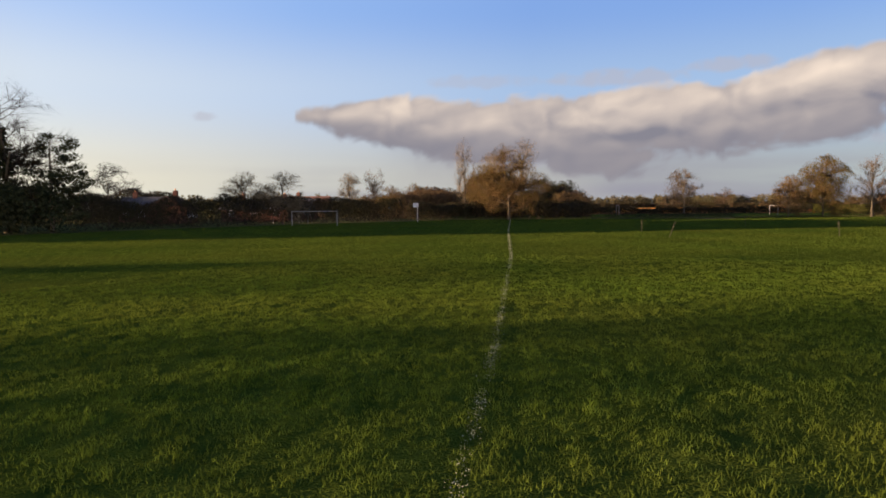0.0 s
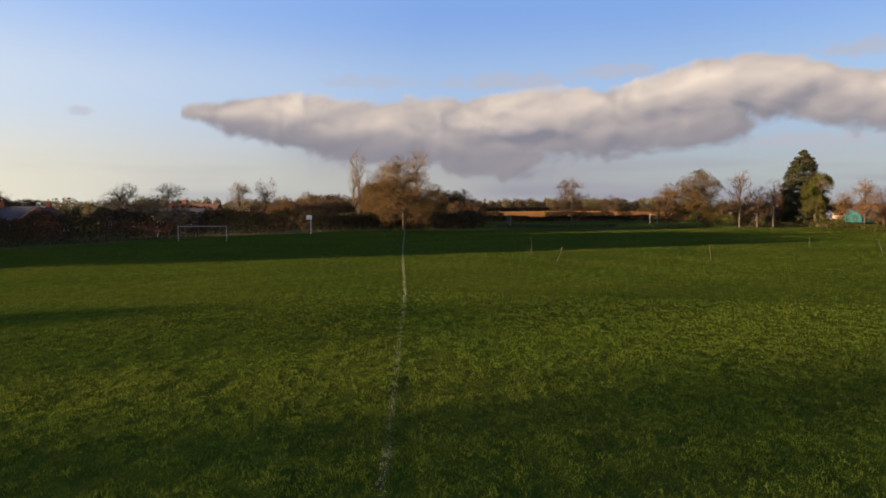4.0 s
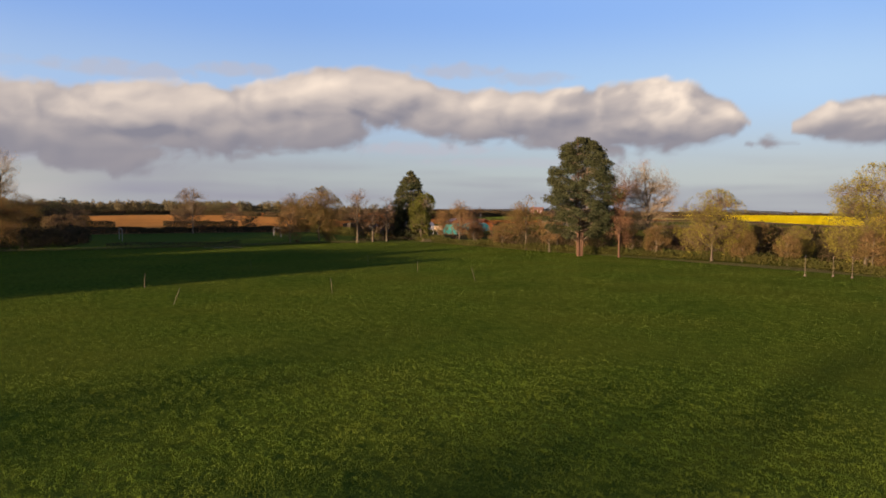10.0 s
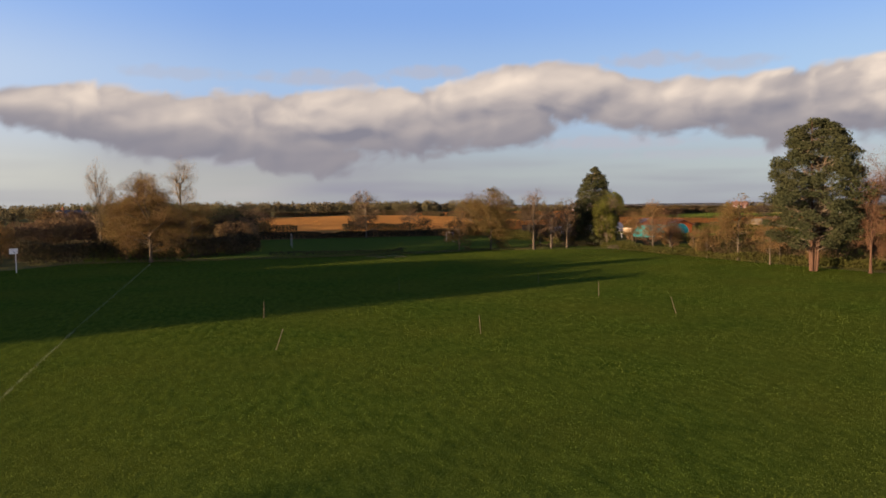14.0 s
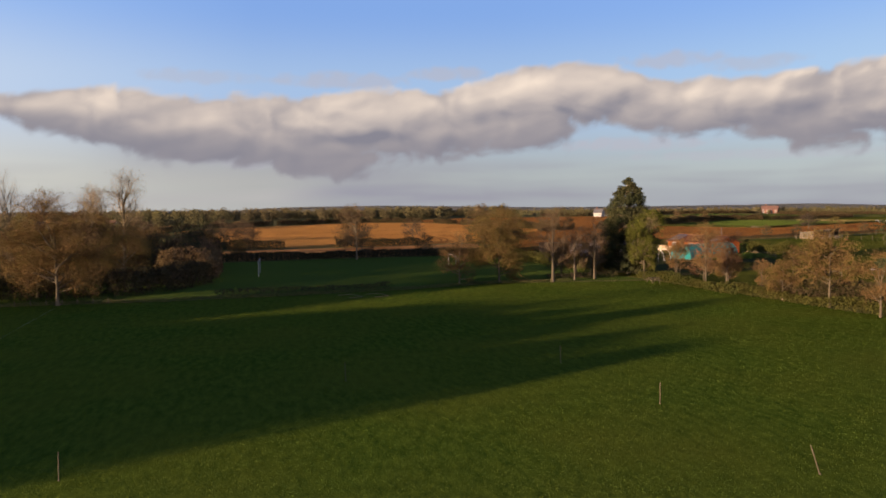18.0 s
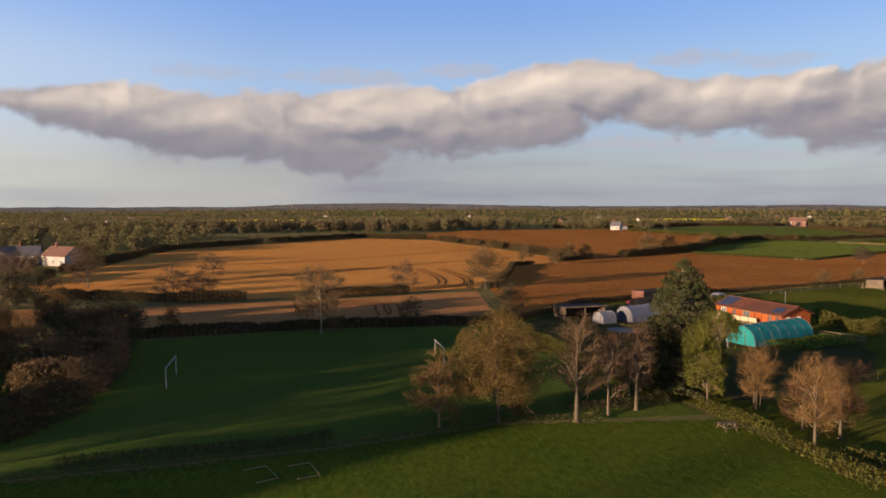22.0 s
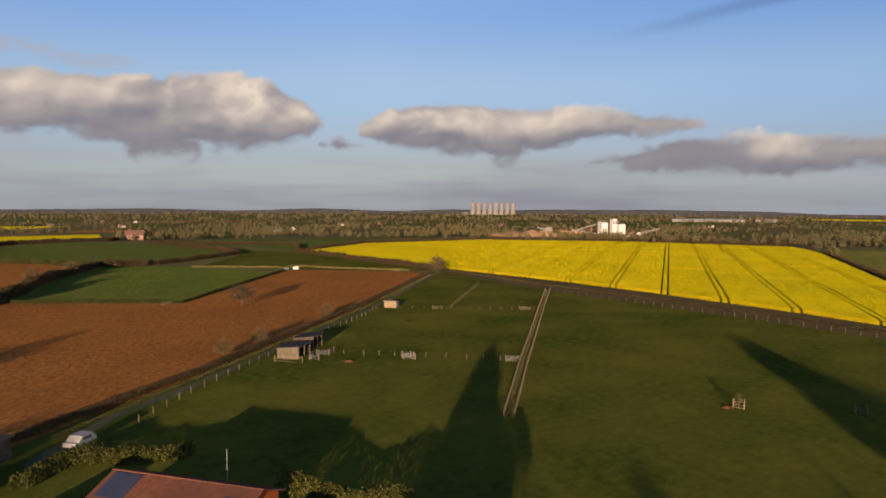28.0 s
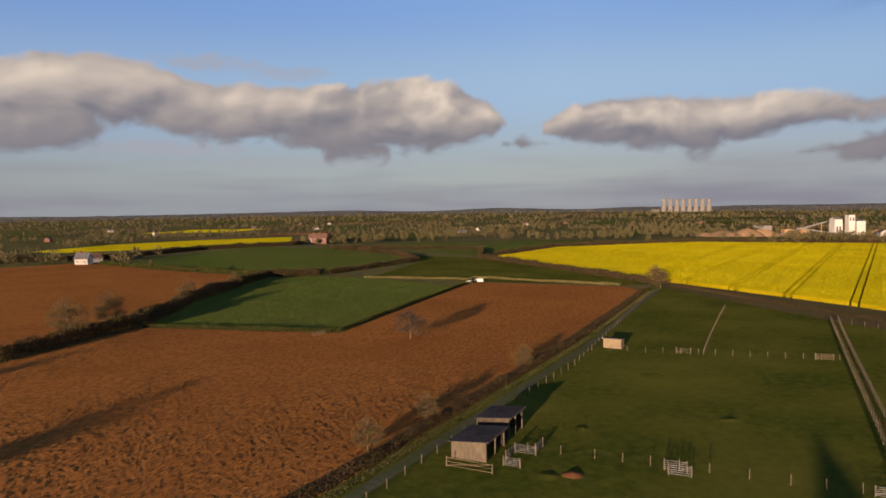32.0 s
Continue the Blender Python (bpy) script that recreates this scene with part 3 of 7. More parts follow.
# ---- clods and furrows of the ploughed land ----
def furrows(key, along_, across, rough, ridge, seed):
    """A sheet of clods that lie in rows along the farm track."""
    outline = FIELDS[key]
    d, rng = Vector((0.84, 0.543)), np.random.default_rng(seed)
    P = np.array(outline)
    u, v = P @ np.array((d.x, d.y)), P @ np.array((-d.y, d.x))
    us, vs = np.arange(u.min(), u.max(), along_), np.arange(v.min(), v.max(), across)
    U, V = np.meshgrid(us, vs, indexing="ij")
    U, V = U + rng.uniform(-0.3, 0.3, U.shape) * along_, V + rng.uniform(-0.2, 0.2, U.shape) * across
    X, Y = U * d.x - V * d.y, U * d.y + V * d.x
    hit = np.zeros(X.shape, bool)
    for p, q in zip(outline, outline[1:] + outline[:1]):
        if p[1] != q[1]:
            hit ^= ((p[1] > Y) != (q[1] > Y)) & (X < (q[0] - p[0]) * (Y - p[1]) / (q[1] - p[1]) + p[0])
    low = np.sin(U * 0.05 + 2 * np.sin(V * 0.04)) * np.sin(V * 0.11)
    Z = 0.06 + rough * (1 + 0.4 * low) * rng.uniform(0, 1, X.shape) ** 1.4 + ridge * (np.arange(len(vs)) % 2)[None, :]
    R = np.hypot(X - 50, Y - 200)
    Z += np.where(R > 520, -38.0 * (1 - np.exp(-np.clip(R - 520, 0, None) / 1000.0)), 0)
    n, m = X.shape
    ok = hit[:-1, :-1] & hit[1:, :-1] & hit[:-1, 1:] & hit[1:, 1:]
    i, j = np.nonzero(ok)
    k = i * m + j
    faces = np.stack([k, k + m, k + m + 1, k + 1], 1)
    used, back = np.unique(faces, return_inverse=True)
    co = np.stack([X, Y, Z], -1).reshape(-1, 3)[used]
    me = bpy.data.meshes.new("plough_clods")
    me.from_pydata(co.tolist(), [], back.reshape(-1, 4).tolist())
    me.materials.append(M["plough"])
    return tagged(new("plough_clods", me), "red-brown clods turned up in furrows", "soil", kind="stuff")


furrows("ploughed_field", 0.6, 0.42, 0.11, 0.03, 91)
furrows("far_ploughed_field", 2.0, 1.3, 0.10, 0.03, 92)


def wheel_track(points, gauge=1.9):
    """Two muddy ruts along a bending line."""
    g = Geo()
    P = [Vector(p) for p in points]
    line = []
    for i in range(len(P) - 1):
        a, b, c, d = P[max(i - 1, 0)], P[i], P[i + 1], P[min(i + 2, len(P) - 1)]
        for k in range(6):
            u = k / 6
            line.append(0.5 * (2 * b + (c - a) * u + (2 * a - 5 * b + 4 * c - d) * u * u + (3 * b - a - 3 * c + d) * u ** 3))
    line.append(P[-1])
    for side in (-1, 1):
        for i in range(len(line) - 1):
            p, q = line[i], line[i + 1]
            d = (q - p).normalized()
            n = Vector((-d.y, d.x))
            c0, c1 = p + n * side * gauge / 2, q + n * side * gauge / 2
            g.poly([(*(c0 - n * 0.28), 0.055), (*(c1 - n * 0.28), 0.055), (*(c1 + n * 0.28), 0.055), (*(c0 + n * 0.28), 0.055)])
    return tagged(new("wheel_track", g.mesh("wheel_track", M["wheel_mud"])), "dark tractor wheel ruts curving through bare soil", "track", kind="structure")


for row in ([(-26, 302), (-21.2, 290.4), (-17, 278.3), (-14.4, 264.2), (-16, 256), (-26, 250)], [(-19, 304), (-14.1, 291.1), (-9.7, 279), (-7.5, 266.4), (-9, 257), (-22, 247)],
            [(-44, 215), (-34, 220), (-25, 221.7), (-22.9, 215.1), (-20.6, 207.2)], [(-40, 222), (-30, 226), (-22.3, 222.9), (-20.2, 216.7), (-18.6, 209.3)],
            [(-120, 300), (-70, 330), (-30, 372), (-10, 398)], [(-100, 250), (-60, 284), (-22, 326), (6, 352)]):
    wheel_track(row)


# ---- trees ----
def bare_tree(seed, height, width, trunk_share=0.25, limbs=8, rise=0.9, twist=0.35, fine=3, thick=0.016, stems=1, twig=0.013, upright=0.5, spray=10):
    """Trunk with limbs, and a crown of branches and twigs. Returns two Geos and the twig ends."""
    rng = random.Random(seed)
    trunk, crown, ends = Geo(), Geo(), []
    half = width / 2

    def bend(d, amount):
        v = Vector((rng.gauss(0, 1), rng.gauss(0, 1), rng.gauss(0, 1))) * amount
        return (d + v).normalized()

    def shoot(p, d, length, r, level):
        geo = trunk if level < 2 else crown
        sides = 6 if level == 0 else 5 if level == 1 else 3
        segs = 3 if level < 2 else 2
        pts = [(p, r)]
        for i in range(segs):
            d = bend(d, twist * 0.35)
            d = (d + Vector((0, 0, 0.10 * upright * (level > 0)))).normalized()
            q = p + d * (length / segs)
            r2 = max(r * (1 - 0.55 * (i + 1) / segs), twig * 0.4)
            geo.tube(p, q, pts[-1][1], r2, sides)
            p = q
            pts.append((p, r2))
        if level >= fine:
            ends.append(p)
            for _ in range(spray):
                e = p + bend(d, 0.8) * length * rng.uniform(0.5, 1.0)
                b = pts[rng.randrange(3)][0]
                w = Vector((rng.gauss(0, 1), rng.gauss(0, 1), rng.gauss(0, 1))).normalized() * twig
                k = len(crown.v)
                crown.v += [tuple(b + w), tuple(b - w), tuple(e)]
                crown.f.append((k, k + 1, k + 2))
                ends.append(e)
            return
        n = [limbs, 7, 6, 5][level]
        for i in range(n):
            s = rng.uniform(0.30, 1.0) if level else rng.uniform(0.0, 1.0)
            j = min(int(s * segs), segs - 1)
            a, b = pts[j], pts[j + 1]
            u = s * segs - j
            start = a[0].lerp(b[0], u)
            out = Vector((rng.gauss(0, 1), rng.gauss(0, 1), rng.gauss(0, 0.6)))
            out = (out - d * out.dot(d)).normalized()
            nd = (d * rng.uniform(0.45, 1.0) * rise + out * rng.uniform(0.55, 1.0)).normalized()
            shoot(start, nd, length * rng.uniform(0.45, 0.72), max((a[1] + (b[1] - a[1]) * u) * 0.6, twig), level + 1)

    for s_ in range(stems):
        lean = Vector((0, 0, 1)) if stems == 1 else Vector((rng.gauss(0, 0.12), rng.gauss(0, 0.12), 1)).normalized()
        foot = Vector((0, 0, -0.15)) if stems == 1 else Vector((rng.uniform(-0.5, 0.5), rng.uniform(-0.5, 0.5), -0.15))
        r = height * thick / math.sqrt(stems)
        fork = foot + lean * height * trunk_share
        trunk.tube(foot, foot + lean * 0.5, r * 1.5, r * 1.05, 8)
        trunk.tube(foot + lean * 0.5, fork, r * 1.05, r * 0.8, 8)
        top = height * (1 - trunk_share)
        # leader and main limbs
        p, rr = fork, r * 0.8
        for i in range(limbs):
            a = 2 * math.pi * (i + rng.random() * 0.7) / limbs * 1.9
            up = i / max(limbs - 1, 1)
            q = fork + lean * top * 0.45 * up
            out = Vector((math.cos(a), math.sin(a), 0))
            reach = half * (1 - 0.55 * up ** 1.5) * rng.uniform(0.75, 1.0)
            climb = top * (0.22 + 0.30 * rng.random()) * (0.25 + 0.75 * up) * upright * 2
            aim = (out * reach + Vector((0, 0, climb)))
            shoot(q, aim.normalized(), aim.length * 0.62, rr * 0.55, 1)
        trunk.tube(fork, fork + lean * top * 0.45, r * 0.8, r * 0.4, 6)
        shoot(fork + lean * top * 0.45, lean, top * 0.36, r * 0.4, 1)
    # bring it to the height and width asked for
    vs = np.array(crown.v)
    hz = np.percentile(vs[:, 2], 99.7)
    wx = np.percentile(np.hypot(vs[:, 0], vs[:, 1]), 98)
    sz, sx = height / hz, half / wx
    for g in (trunk, crown):
        g.v = [(v[0] * sx, v[1] * sx, v[2] * (sz if v[2] > 0 else 1)) for v in g.v]
    ends = [Vector((e.x * sx, e.y * sx, e.z * sz)) for e in ends]
    if upright < 0.7:
        # swell or draw in each height so that the crown is a dome
        vs = np.array(crown.v)
        low = height * trunk_share * 0.55
        zs = np.linspace(low, height, 12)
        f = []
        for z in zs:
            near = np.abs(vs[:, 2] - z) < height * 0.08
            p95 = np.percentile(np.hypot(vs[near, 0], vs[near, 1]), 95) if near.sum() > 20 else half
            u = abs((z - low) / (height - low) - 0.46) / 0.56
            f.append(min(max(half * (1 - min(u, 1) ** 2.4) ** 0.5 / max(p95, 0.1), 0.55), 1.3))

        def dome(v):
            k = float(np.interp(v[2], zs, f)) if v[2] > low else 1 + (f[0] - 1) * max(v[2], 0) / low
            return v[0] * k, v[1] * k, v[2]

        for g in (trunk, crown):
            g.v = [dome(v) for v in g.v]
        ends = [Vector(dome(e)) for e in ends]
    # stray shoots are cut back to a rounded outline
    vs = np.array(crown.v)
    k, kz = half / np.percentile(np.hypot(vs[:, 0], vs[:, 1]), 95), height / np.percentile(vs[:, 2], 99.3)
    zc = height * (0.55 if upright < 0.7 else 0.68)

    def trim(v):
        x, y, z = v[0] * k, v[1] * k, v[2] * (kz if v[2] > 0 else 1)
        q = math.sqrt((x * x + y * y) / half ** 2 + ((z - zc) / (height - zc if z > zc else zc)) ** 2)
        if q > 1 and z > 0.08 * height:
            f = (1 + (q - 1) * 0.3) / q
            x, y, z = x * f, y * f, zc + (z - zc) * f
        return x, y, z

    for g in (trunk, crown):
        g.v = [trim(v) for v in g.v]
    return trunk, crown, [Vector(trim(e)) for e in ends]


def tree(name, x, y, label, seed, height, width, bark, twig, leaf=None, leaf_size=0.12, leaf_share=1.0, turn=0, group="", **more):
    ob = thing(name, x, y, label, "tree", turn, group=group)
    trunk, crown, ends = bare_tree(seed, height, width, **more)
    part("trunk", trunk, M[bark], ob, smooth=True)
    tagged(part("crown", crown, M[twig], ob), kind="stuff")
    if leaf:
        rng = np.random.default_rng(seed)
        c = np.array([tuple(e) for e in ends])
        k = int(len(c) * leaf_share)
        c = c[rng.integers(0, len(c), k)] + rng.normal(scale=height * 0.009, size=(k, 3))
        tagged(part("foliage", leaves(rng, c, leaf_size, M[leaf], "foliage"), M[leaf], ob), kind="stuff")
    return ob


def conifer(name, x, y, label, seed, height, width, needle, bark, outline, clumps=150, per=220, clump=1.0, tuft=0.13, stems=1, lean=(0, 0), droop=0.25, gap=0.0, ragged=0.25):
    """Stems, boughs and many clumps of needle tufts inside an outline of (height share, reach share)."""
    rng = random.Random(seed)
    nrng = np.random.default_rng(seed)
    ob = thing(name, x, y, label, "tree")
    trunk, bough, out = Geo(), Geo(), []
    tips = []
    for s in range(stems):
        foot = Vector((rng.uniform(-0.6, 0.6), rng.uniform(-0.6, 0.6), -0.1)) if stems > 1 else Vector((0, 0, -0.1))
        tip = Vector((foot.x * 3.4 + lean[0], foot.y * 3.4 + lean[1], height * (0.97 - 0.07 * s)))
        r = height * (0.02 if stems == 1 else 0.034) / stems
        trunk.tube(foot, foot.lerp(tip, 0.45), r * 1.3, r * 0.9, 8)
        trunk.tube(foot.lerp(tip, 0.45), tip, r * 0.9, 0.03, 7)
        tips.append((foot, tip))
    us, rs = [p[0] for p in outline], [p[1] for p in outline]
    made = 0
    while made < clumps:
        u = us[0] + (us[-1] - us[0]) * rng.random()
        reach = float(np.interp(u, us, rs)) * width / 2
        turn_ = rng.uniform(0, 2 * math.pi)
        reach *= 1 + ragged * noise.noise(Vector((math.cos(turn_) * 1.3, math.sin(turn_) * 1.3, u * 6 + seed)))
        if rng.random() > 0.25 + 0.75 * reach / (width / 2):
            continue
        a = turn_
        if gap and noise.noise(Vector((math.cos(a) * 1.6, math.sin(a) * 1.6, u * 7 + seed))) < gap - 0.5:
            continue
        made += 1
        d = reach * (0.42 + 0.58 * math.sqrt(rng.random()))
        foot, tip = tips[made % stems]
        base = foot.lerp(tip, min(max(u - 0.03, 0.02), 0.98))
        c = Vector((lean[0] * u + math.cos(a) * d, lean[1] * u + math.sin(a) * d, height * u - droop * d * 0.4))
        bough.tube(base, c, 0.045 * height / 15, 0.012, 3)
        size = clump * rng.uniform(0.7, 1.3) * (0.55 + 0.45 * min(1.0, reach / (0.3 * width)))
        q = nrng.normal(size=(per, 3))
        q /= np.linalg.norm(q, axis=1, keepdims=True)
        q *= nrng.uniform(0.25, 1.0, (per, 1)) ** 0.6 * size
        q[:, 2] = q[:, 2] * 0.55 - droop * np.hypot(q[:, 0], q[:, 1]) * 0.35
        out.append(q + np.array(c))
    pts = np.concatenate(out)
    pts = pts[pts[:, 2] < height + 0.1]
    part("trunk", trunk, M[bark], ob, smooth=True)
    tagged(part("bough", bough, M["bark"], ob), kind="stuff")
    tagged(part("needles", leaves(nrng, pts, tuft, M[needle], "needles", 0.12, 0.45), M[needle], ob), kind="stuff")
    return ob


# the row along the north edge
tree("ash_tree", -51.4, 116.5, "orange-brown broad bare tree with a pale trunk", 11, 13.9, 12.4, "bark_pale", "twig_orange", "bud", 0.05, 1.2, spray=22, limbs=14, trunk_share=0.12, stems=1)
tree("beech_tree", -59, 124, "dense russet-brown tree in a thicket", 12, 11.0, 8.4, "bark", "twig_orange", "bud", 0.06, 1.4, spray=15, limbs=10, trunk_share=0.12)
tree("poplar_tree", -66, 129, "tall slim pale bare poplar", 13, 17.2, 5.0, "bark_pale", "twig_pale", None, spray=6, limbs=8, trunk_share=0.12, upright=0.9, rise=1.3)
tree("willow_tree", -60, 149, "tall pale yellowish budding willow", 14, 18.8, 7.5, "bark_pale", "twig_pale", "leaf_yellow", 0.06, 0.2, spray=6, limbs=8, trunk_share=0.15, upright=0.8, rise=1.2)
tree("hawthorn_tree", -55, 170, "dense dark bushy hawthorn", 15, 8.8, 9.0, "bark", "twig_dark", "needle", 0.10, 0.8, limbs=9, trunk_share=0.1)
tree("oak_tree", -28, 187, "grey-brown bare field oak with ivy on its trunk", 16, 12.0, 9.5, "bark", "twig", "bud", 0.06, 0.6, spray=14, limbs=11, trunk_share=0.15)
tree("lime_tree", 2.9, 140.6, "round olive-brown budding lime tree", 17, 11.3, 9.2, "bark_pale", "twig_orange", "bud", 0.06, 3.4, spray=15, limbs=13, trunk_share=0.10)
tree("hazel_tree", -3.0, 138.6, "low spreading red-brown hazel", 18, 7.8, 6.6, "bark", "twig_orange", "bud", 0.05, 0.3, limbs=10, trunk_share=0.1)
tree("birch_tree", 11.0, 141.5, "slender grey bare birch", 19, 11.5, 6.4, "bark_pale", "twig", None, spray=4, limbs=9, trunk_share=0.2, upright=0.8, rise=1.2)
tree("birch_tree", 17.8, 146, "small grey bare birch", 20, 9.8, 5.4, "bark_pale", "twig", None, spray=4, limbs=8, trunk_share=0.2, upright=0.8)
tree("birch_tree", 14.5, 144, "thin grey bare birch", 21, 8.5, 4.6, "bark", "twig", None, spray=4, limbs=7, trunk_share=0.2, upright=0.8)
tree("maple_tree", 25.9, 148.3, "yellow-green maple coming into leaf", 22, 10.7, 5.4, "bark_pale", "twig_pale", "leaf_green", 0.065, 7.0, limbs=10, trunk_share=0.12, upright=0.7)
conifer("fir_tree", 24.3, 153, "dark green cone-shaped fir", 23, 15.9, 9.0, "needle", "bark", ((0.02, 0.85), (0.22, 1.0), (0.45, 0.9), (0.66, 0.7), (0.84, 0.44), (0.99, 0.08)), 620, 130, 0.72, 0.15, droop=-0.15, ragged=0.12)
tree("rowan_tree", 31, 147.4, "small vase-shaped bare rowan", 24, 7.2, 4.8, "bark_pale", "twig_orange", None, spray=5, limbs=4, stems=5, trunk_share=0.2, upright=0.95, rise=1.4)
tree("rowan_tree", 31.3, 133.5, "fan-shaped bare tree on a pale trunk", 25, 9.3, 5.4, "bark_pale", "twig_orange", None, spray=5, limbs=10, trunk_share=0.18, upright=0.8)
tree("cherry_tree", 35.6, 138.3, "red-brown bushy bare cherry", 26, 8.0, 6.0, "bark_pale", "twig_red", None, spray=6, limbs=10, trunk_share=0.12, upright=0.75)
tree("apple_tree", 39.6, 115.1, "budding tree on a pale trunk in the golden hedge", 27, 9.7, 8.0, "bark_pale", "twig_orange", "bud", 0.09, 0.6, limbs=9, trunk_share=0.22)
conifer("pine_tree", 43.5, 99.0, "tall blue-green pine with several bare red stems", 28, 19.4, 13.2, "needle_pine", "bark_red", ((0.17, 0.4), (0.25, 0.8), (0.36, 1.0), (0.52, 0.92), (0.68, 0.74), (0.83, 0.54), (0.94, 0.33), (0.99, 0.12)), 330, 250, 1.1, 0.17, stems=4, lean=(0.3, 0.3), droop=-0.05, gap=0.2, ragged=0.5)
tree("larch_tree", 48.6, 95.4, "rust-red tree standing against the pine", 29, 15.0, 5.6, "bark_red", "twig_red", "twig_red", 0.06, 1.0, limbs=10, trunk_share=0.15, upright=0.8)
tree("sycamore_tree", 56.5, 101, "tall round bare grey sycamore", 30, 16.0, 10.5, "bark_pale", "twig_pale", None, spray=15, limbs=13, trunk_share=0.15, upright=0.6)
tree("crab_apple_tree", 59.8, 87, "rounded yellow-olive tree in bud", 31, 10.6, 10.0, "bark_pale", "twig", "leaf_yellow", 0.05, 4.0, spray=15, limbs=11, trunk_share=0.14)
tree("weeping_willow_tree", 73, 71.5, "yellow-green willow in fresh leaf", 32, 13.8, 11, "bark_pale", "twig", "leaf_yellow", 0.06, 4.5, spray=15, limbs=11, trunk_share=0.12)
tree("elder_tree", 56, 97, "low bushy budding elder", 33, 5.4, 4.6, "bark", "twig_orange", "bud", 0.06, 0.8, limbs=8, trunk_share=0.1)
# west side
tree("oak_tree", -88, 42, "tall dark bare oak at the field edge", 34, 18.0, 15, "bark", "twig_dark", None, limbs=11, trunk_share=0.15)
conifer("cedar_tree", -84, 45, "dark green flat-topped cedar", 35, 12.0, 8.5, "needle", "bark", ((0.12, 0.7), (0.4, 1.0), (0.7, 0.85), (0.9, 0.6), (0.99, 0.3)), 90, 110, 0.95, 0.2, droop=0.1, gap=0.15)
tree("ash_tree", -102, 68, "sparse bare ash with wide low branches", 36, 10.2, 10.5, "bark", "twig_dark", None, limbs=7, trunk_share=0.2)
tree("ash_tree", -83, 78.5, "pale round bare tree in front of the houses", 37, 8.6, 9.0, "bark_pale", "twig_pale", None, limbs=11, trunk_share=0.15)
tree("ash_tree", -78.5, 82.5, "pale dome-shaped bare tree in front of the houses", 38, 8.7, 9.0, "bark_pale", "twig_pale", None, limbs=10, trunk_share=0.15)
tree("silver_birch_tree", -84.6, 121.7, "grey drooping bare birch", 39, 11.2, 5.5, "bark_pale", "twig", None, limbs=10, trunk_share=0.15, upright=0.8)
tree("silver_birch_tree", -89, 119, "pale bare slender birch", 40, 10.2, 6.0, "bark_pale", "twig_pale", None, limbs=9, trunk_share=0.15, upright=0.7)
tree("oak_tree", 125.8, 328, "stunted bare field oak alone in the plough", 41, 6.6, 9.0, "bark", "twig_dark", None, limbs=9, trunk_share=0.2)
tree("oak_tree", -83, 271, "bare dark field oak in the arable land", 42, 7.5, 9, "bark", "twig", None, limbs=9, trunk_share=0.2)
tree("oak_tree", -22.5, 246, "bare oak in the field hedge", 43, 8, 8, "bark", "twig", None, limbs=9, trunk_share=0.2)
tree("elm_tree", -2, 251, "round hazy bare tree at the hedge end", 44, 11.5, 11, "bark", "twig", "bud", 0.10, 0.6, spray=15, limbs=11, trunk_share=0.12)




# ---- tree belts: copies of the trees above ----
def find(name):
    return bpy.data.objects[name]


def belt(kind, places, label="", group=""):
    """Copies of a tree at other places: x, y, turn, size."""
    for x, y, turn, size in places:
        ob = copy_thing(find(kind), spot(x, y, turn, size))
        tagged(ob, label=label, group=group)


WEST = "dark trees along the west side"
belt("oak_tree", [(-92, 24, 70, 0.95), (-97, 34, 140, 1.05), (-90, 14, 200, 0.85)], "dark bare oak in a tree belt", WEST)
belt("cedar_tree", [(-88, 19, 40, 1.1), (-90, 30, 90, 1.15), (-88, 37, 160, 1.0), (-92, 42, 210, 1.05), (-99, 26, 10, 1.2)], "dark green cedar in a tree belt", WEST)
belt("oak_tree", [(-92, -36, 15, 0.85), (-98, -40, 85, 0.8), (-90, -62, 120, 0.9), (-84, -74, 200, 0.9), (-96, -80, 260, 1.0)], "bare oak behind the playing field", WEST)
THICKET = "thicket at the field corner"
belt("beech_tree", [(-66, 134, 50, 0.6), (-50, 130, 200, 0.85), (-60, 140, 250, 1.0), (-68, 152, 20, 0.95), (-84, 146, 100, 0.45), (-70, 181, 10, 0.5), (-86, 186, 50, 0.55), (-54, 185, 150, 0.45), (-104, 196, 90, 0.6), (-92, 176, 210, 0.6)], "russet-brown bare tree in a thicket", THICKET)
belt("ash_tree", [(-55, 150, 80, 0.6), (-64, 160, 10, 0.55), (-90, 150, 130, 0.6), (-78, 118, 60, 0.5), (-62, 186, 40, 0.42), (-78, 190, 70, 0.5), (-96, 196, 10, 0.5), (-110, 204, 200, 0.5)], "orange-brown bare tree in a thicket", THICKET)
belt("hawthorn_tree", [(-50, 146, 10, 0.9), (-56, 163, 140, 0.95), (-66, 172, 70, 0.8), (-52, 158, 220, 0.7)], "dense dark bushy hawthorn in a thicket", THICKET)
belt("willow_tree", [(-70, 158, 150, 0.85), (-76, 166, 20, 0.9)], "tall pale yellowish budding willow", "willows")
belt("poplar_tree", [(-84, 166, 90, 0.85), (-66, 148, 200, 0.8)], "tall slim pale bare poplar", "poplars")
belt("hawthorn_tree", [(4, 203, 30, 0.8), (-14, 199, 100, 0.55), (-92, 205, 40, 1.0), (-104, 214, 10, 0.9), (-118, 222, 60, 1.0), (-98, 190, 90, 0.9), (-88, 182, 160, 0.8)], "low dark thorn bush in a hedge", "hedge thorns")
FIELD_OAKS = "bare hedgerow oaks"
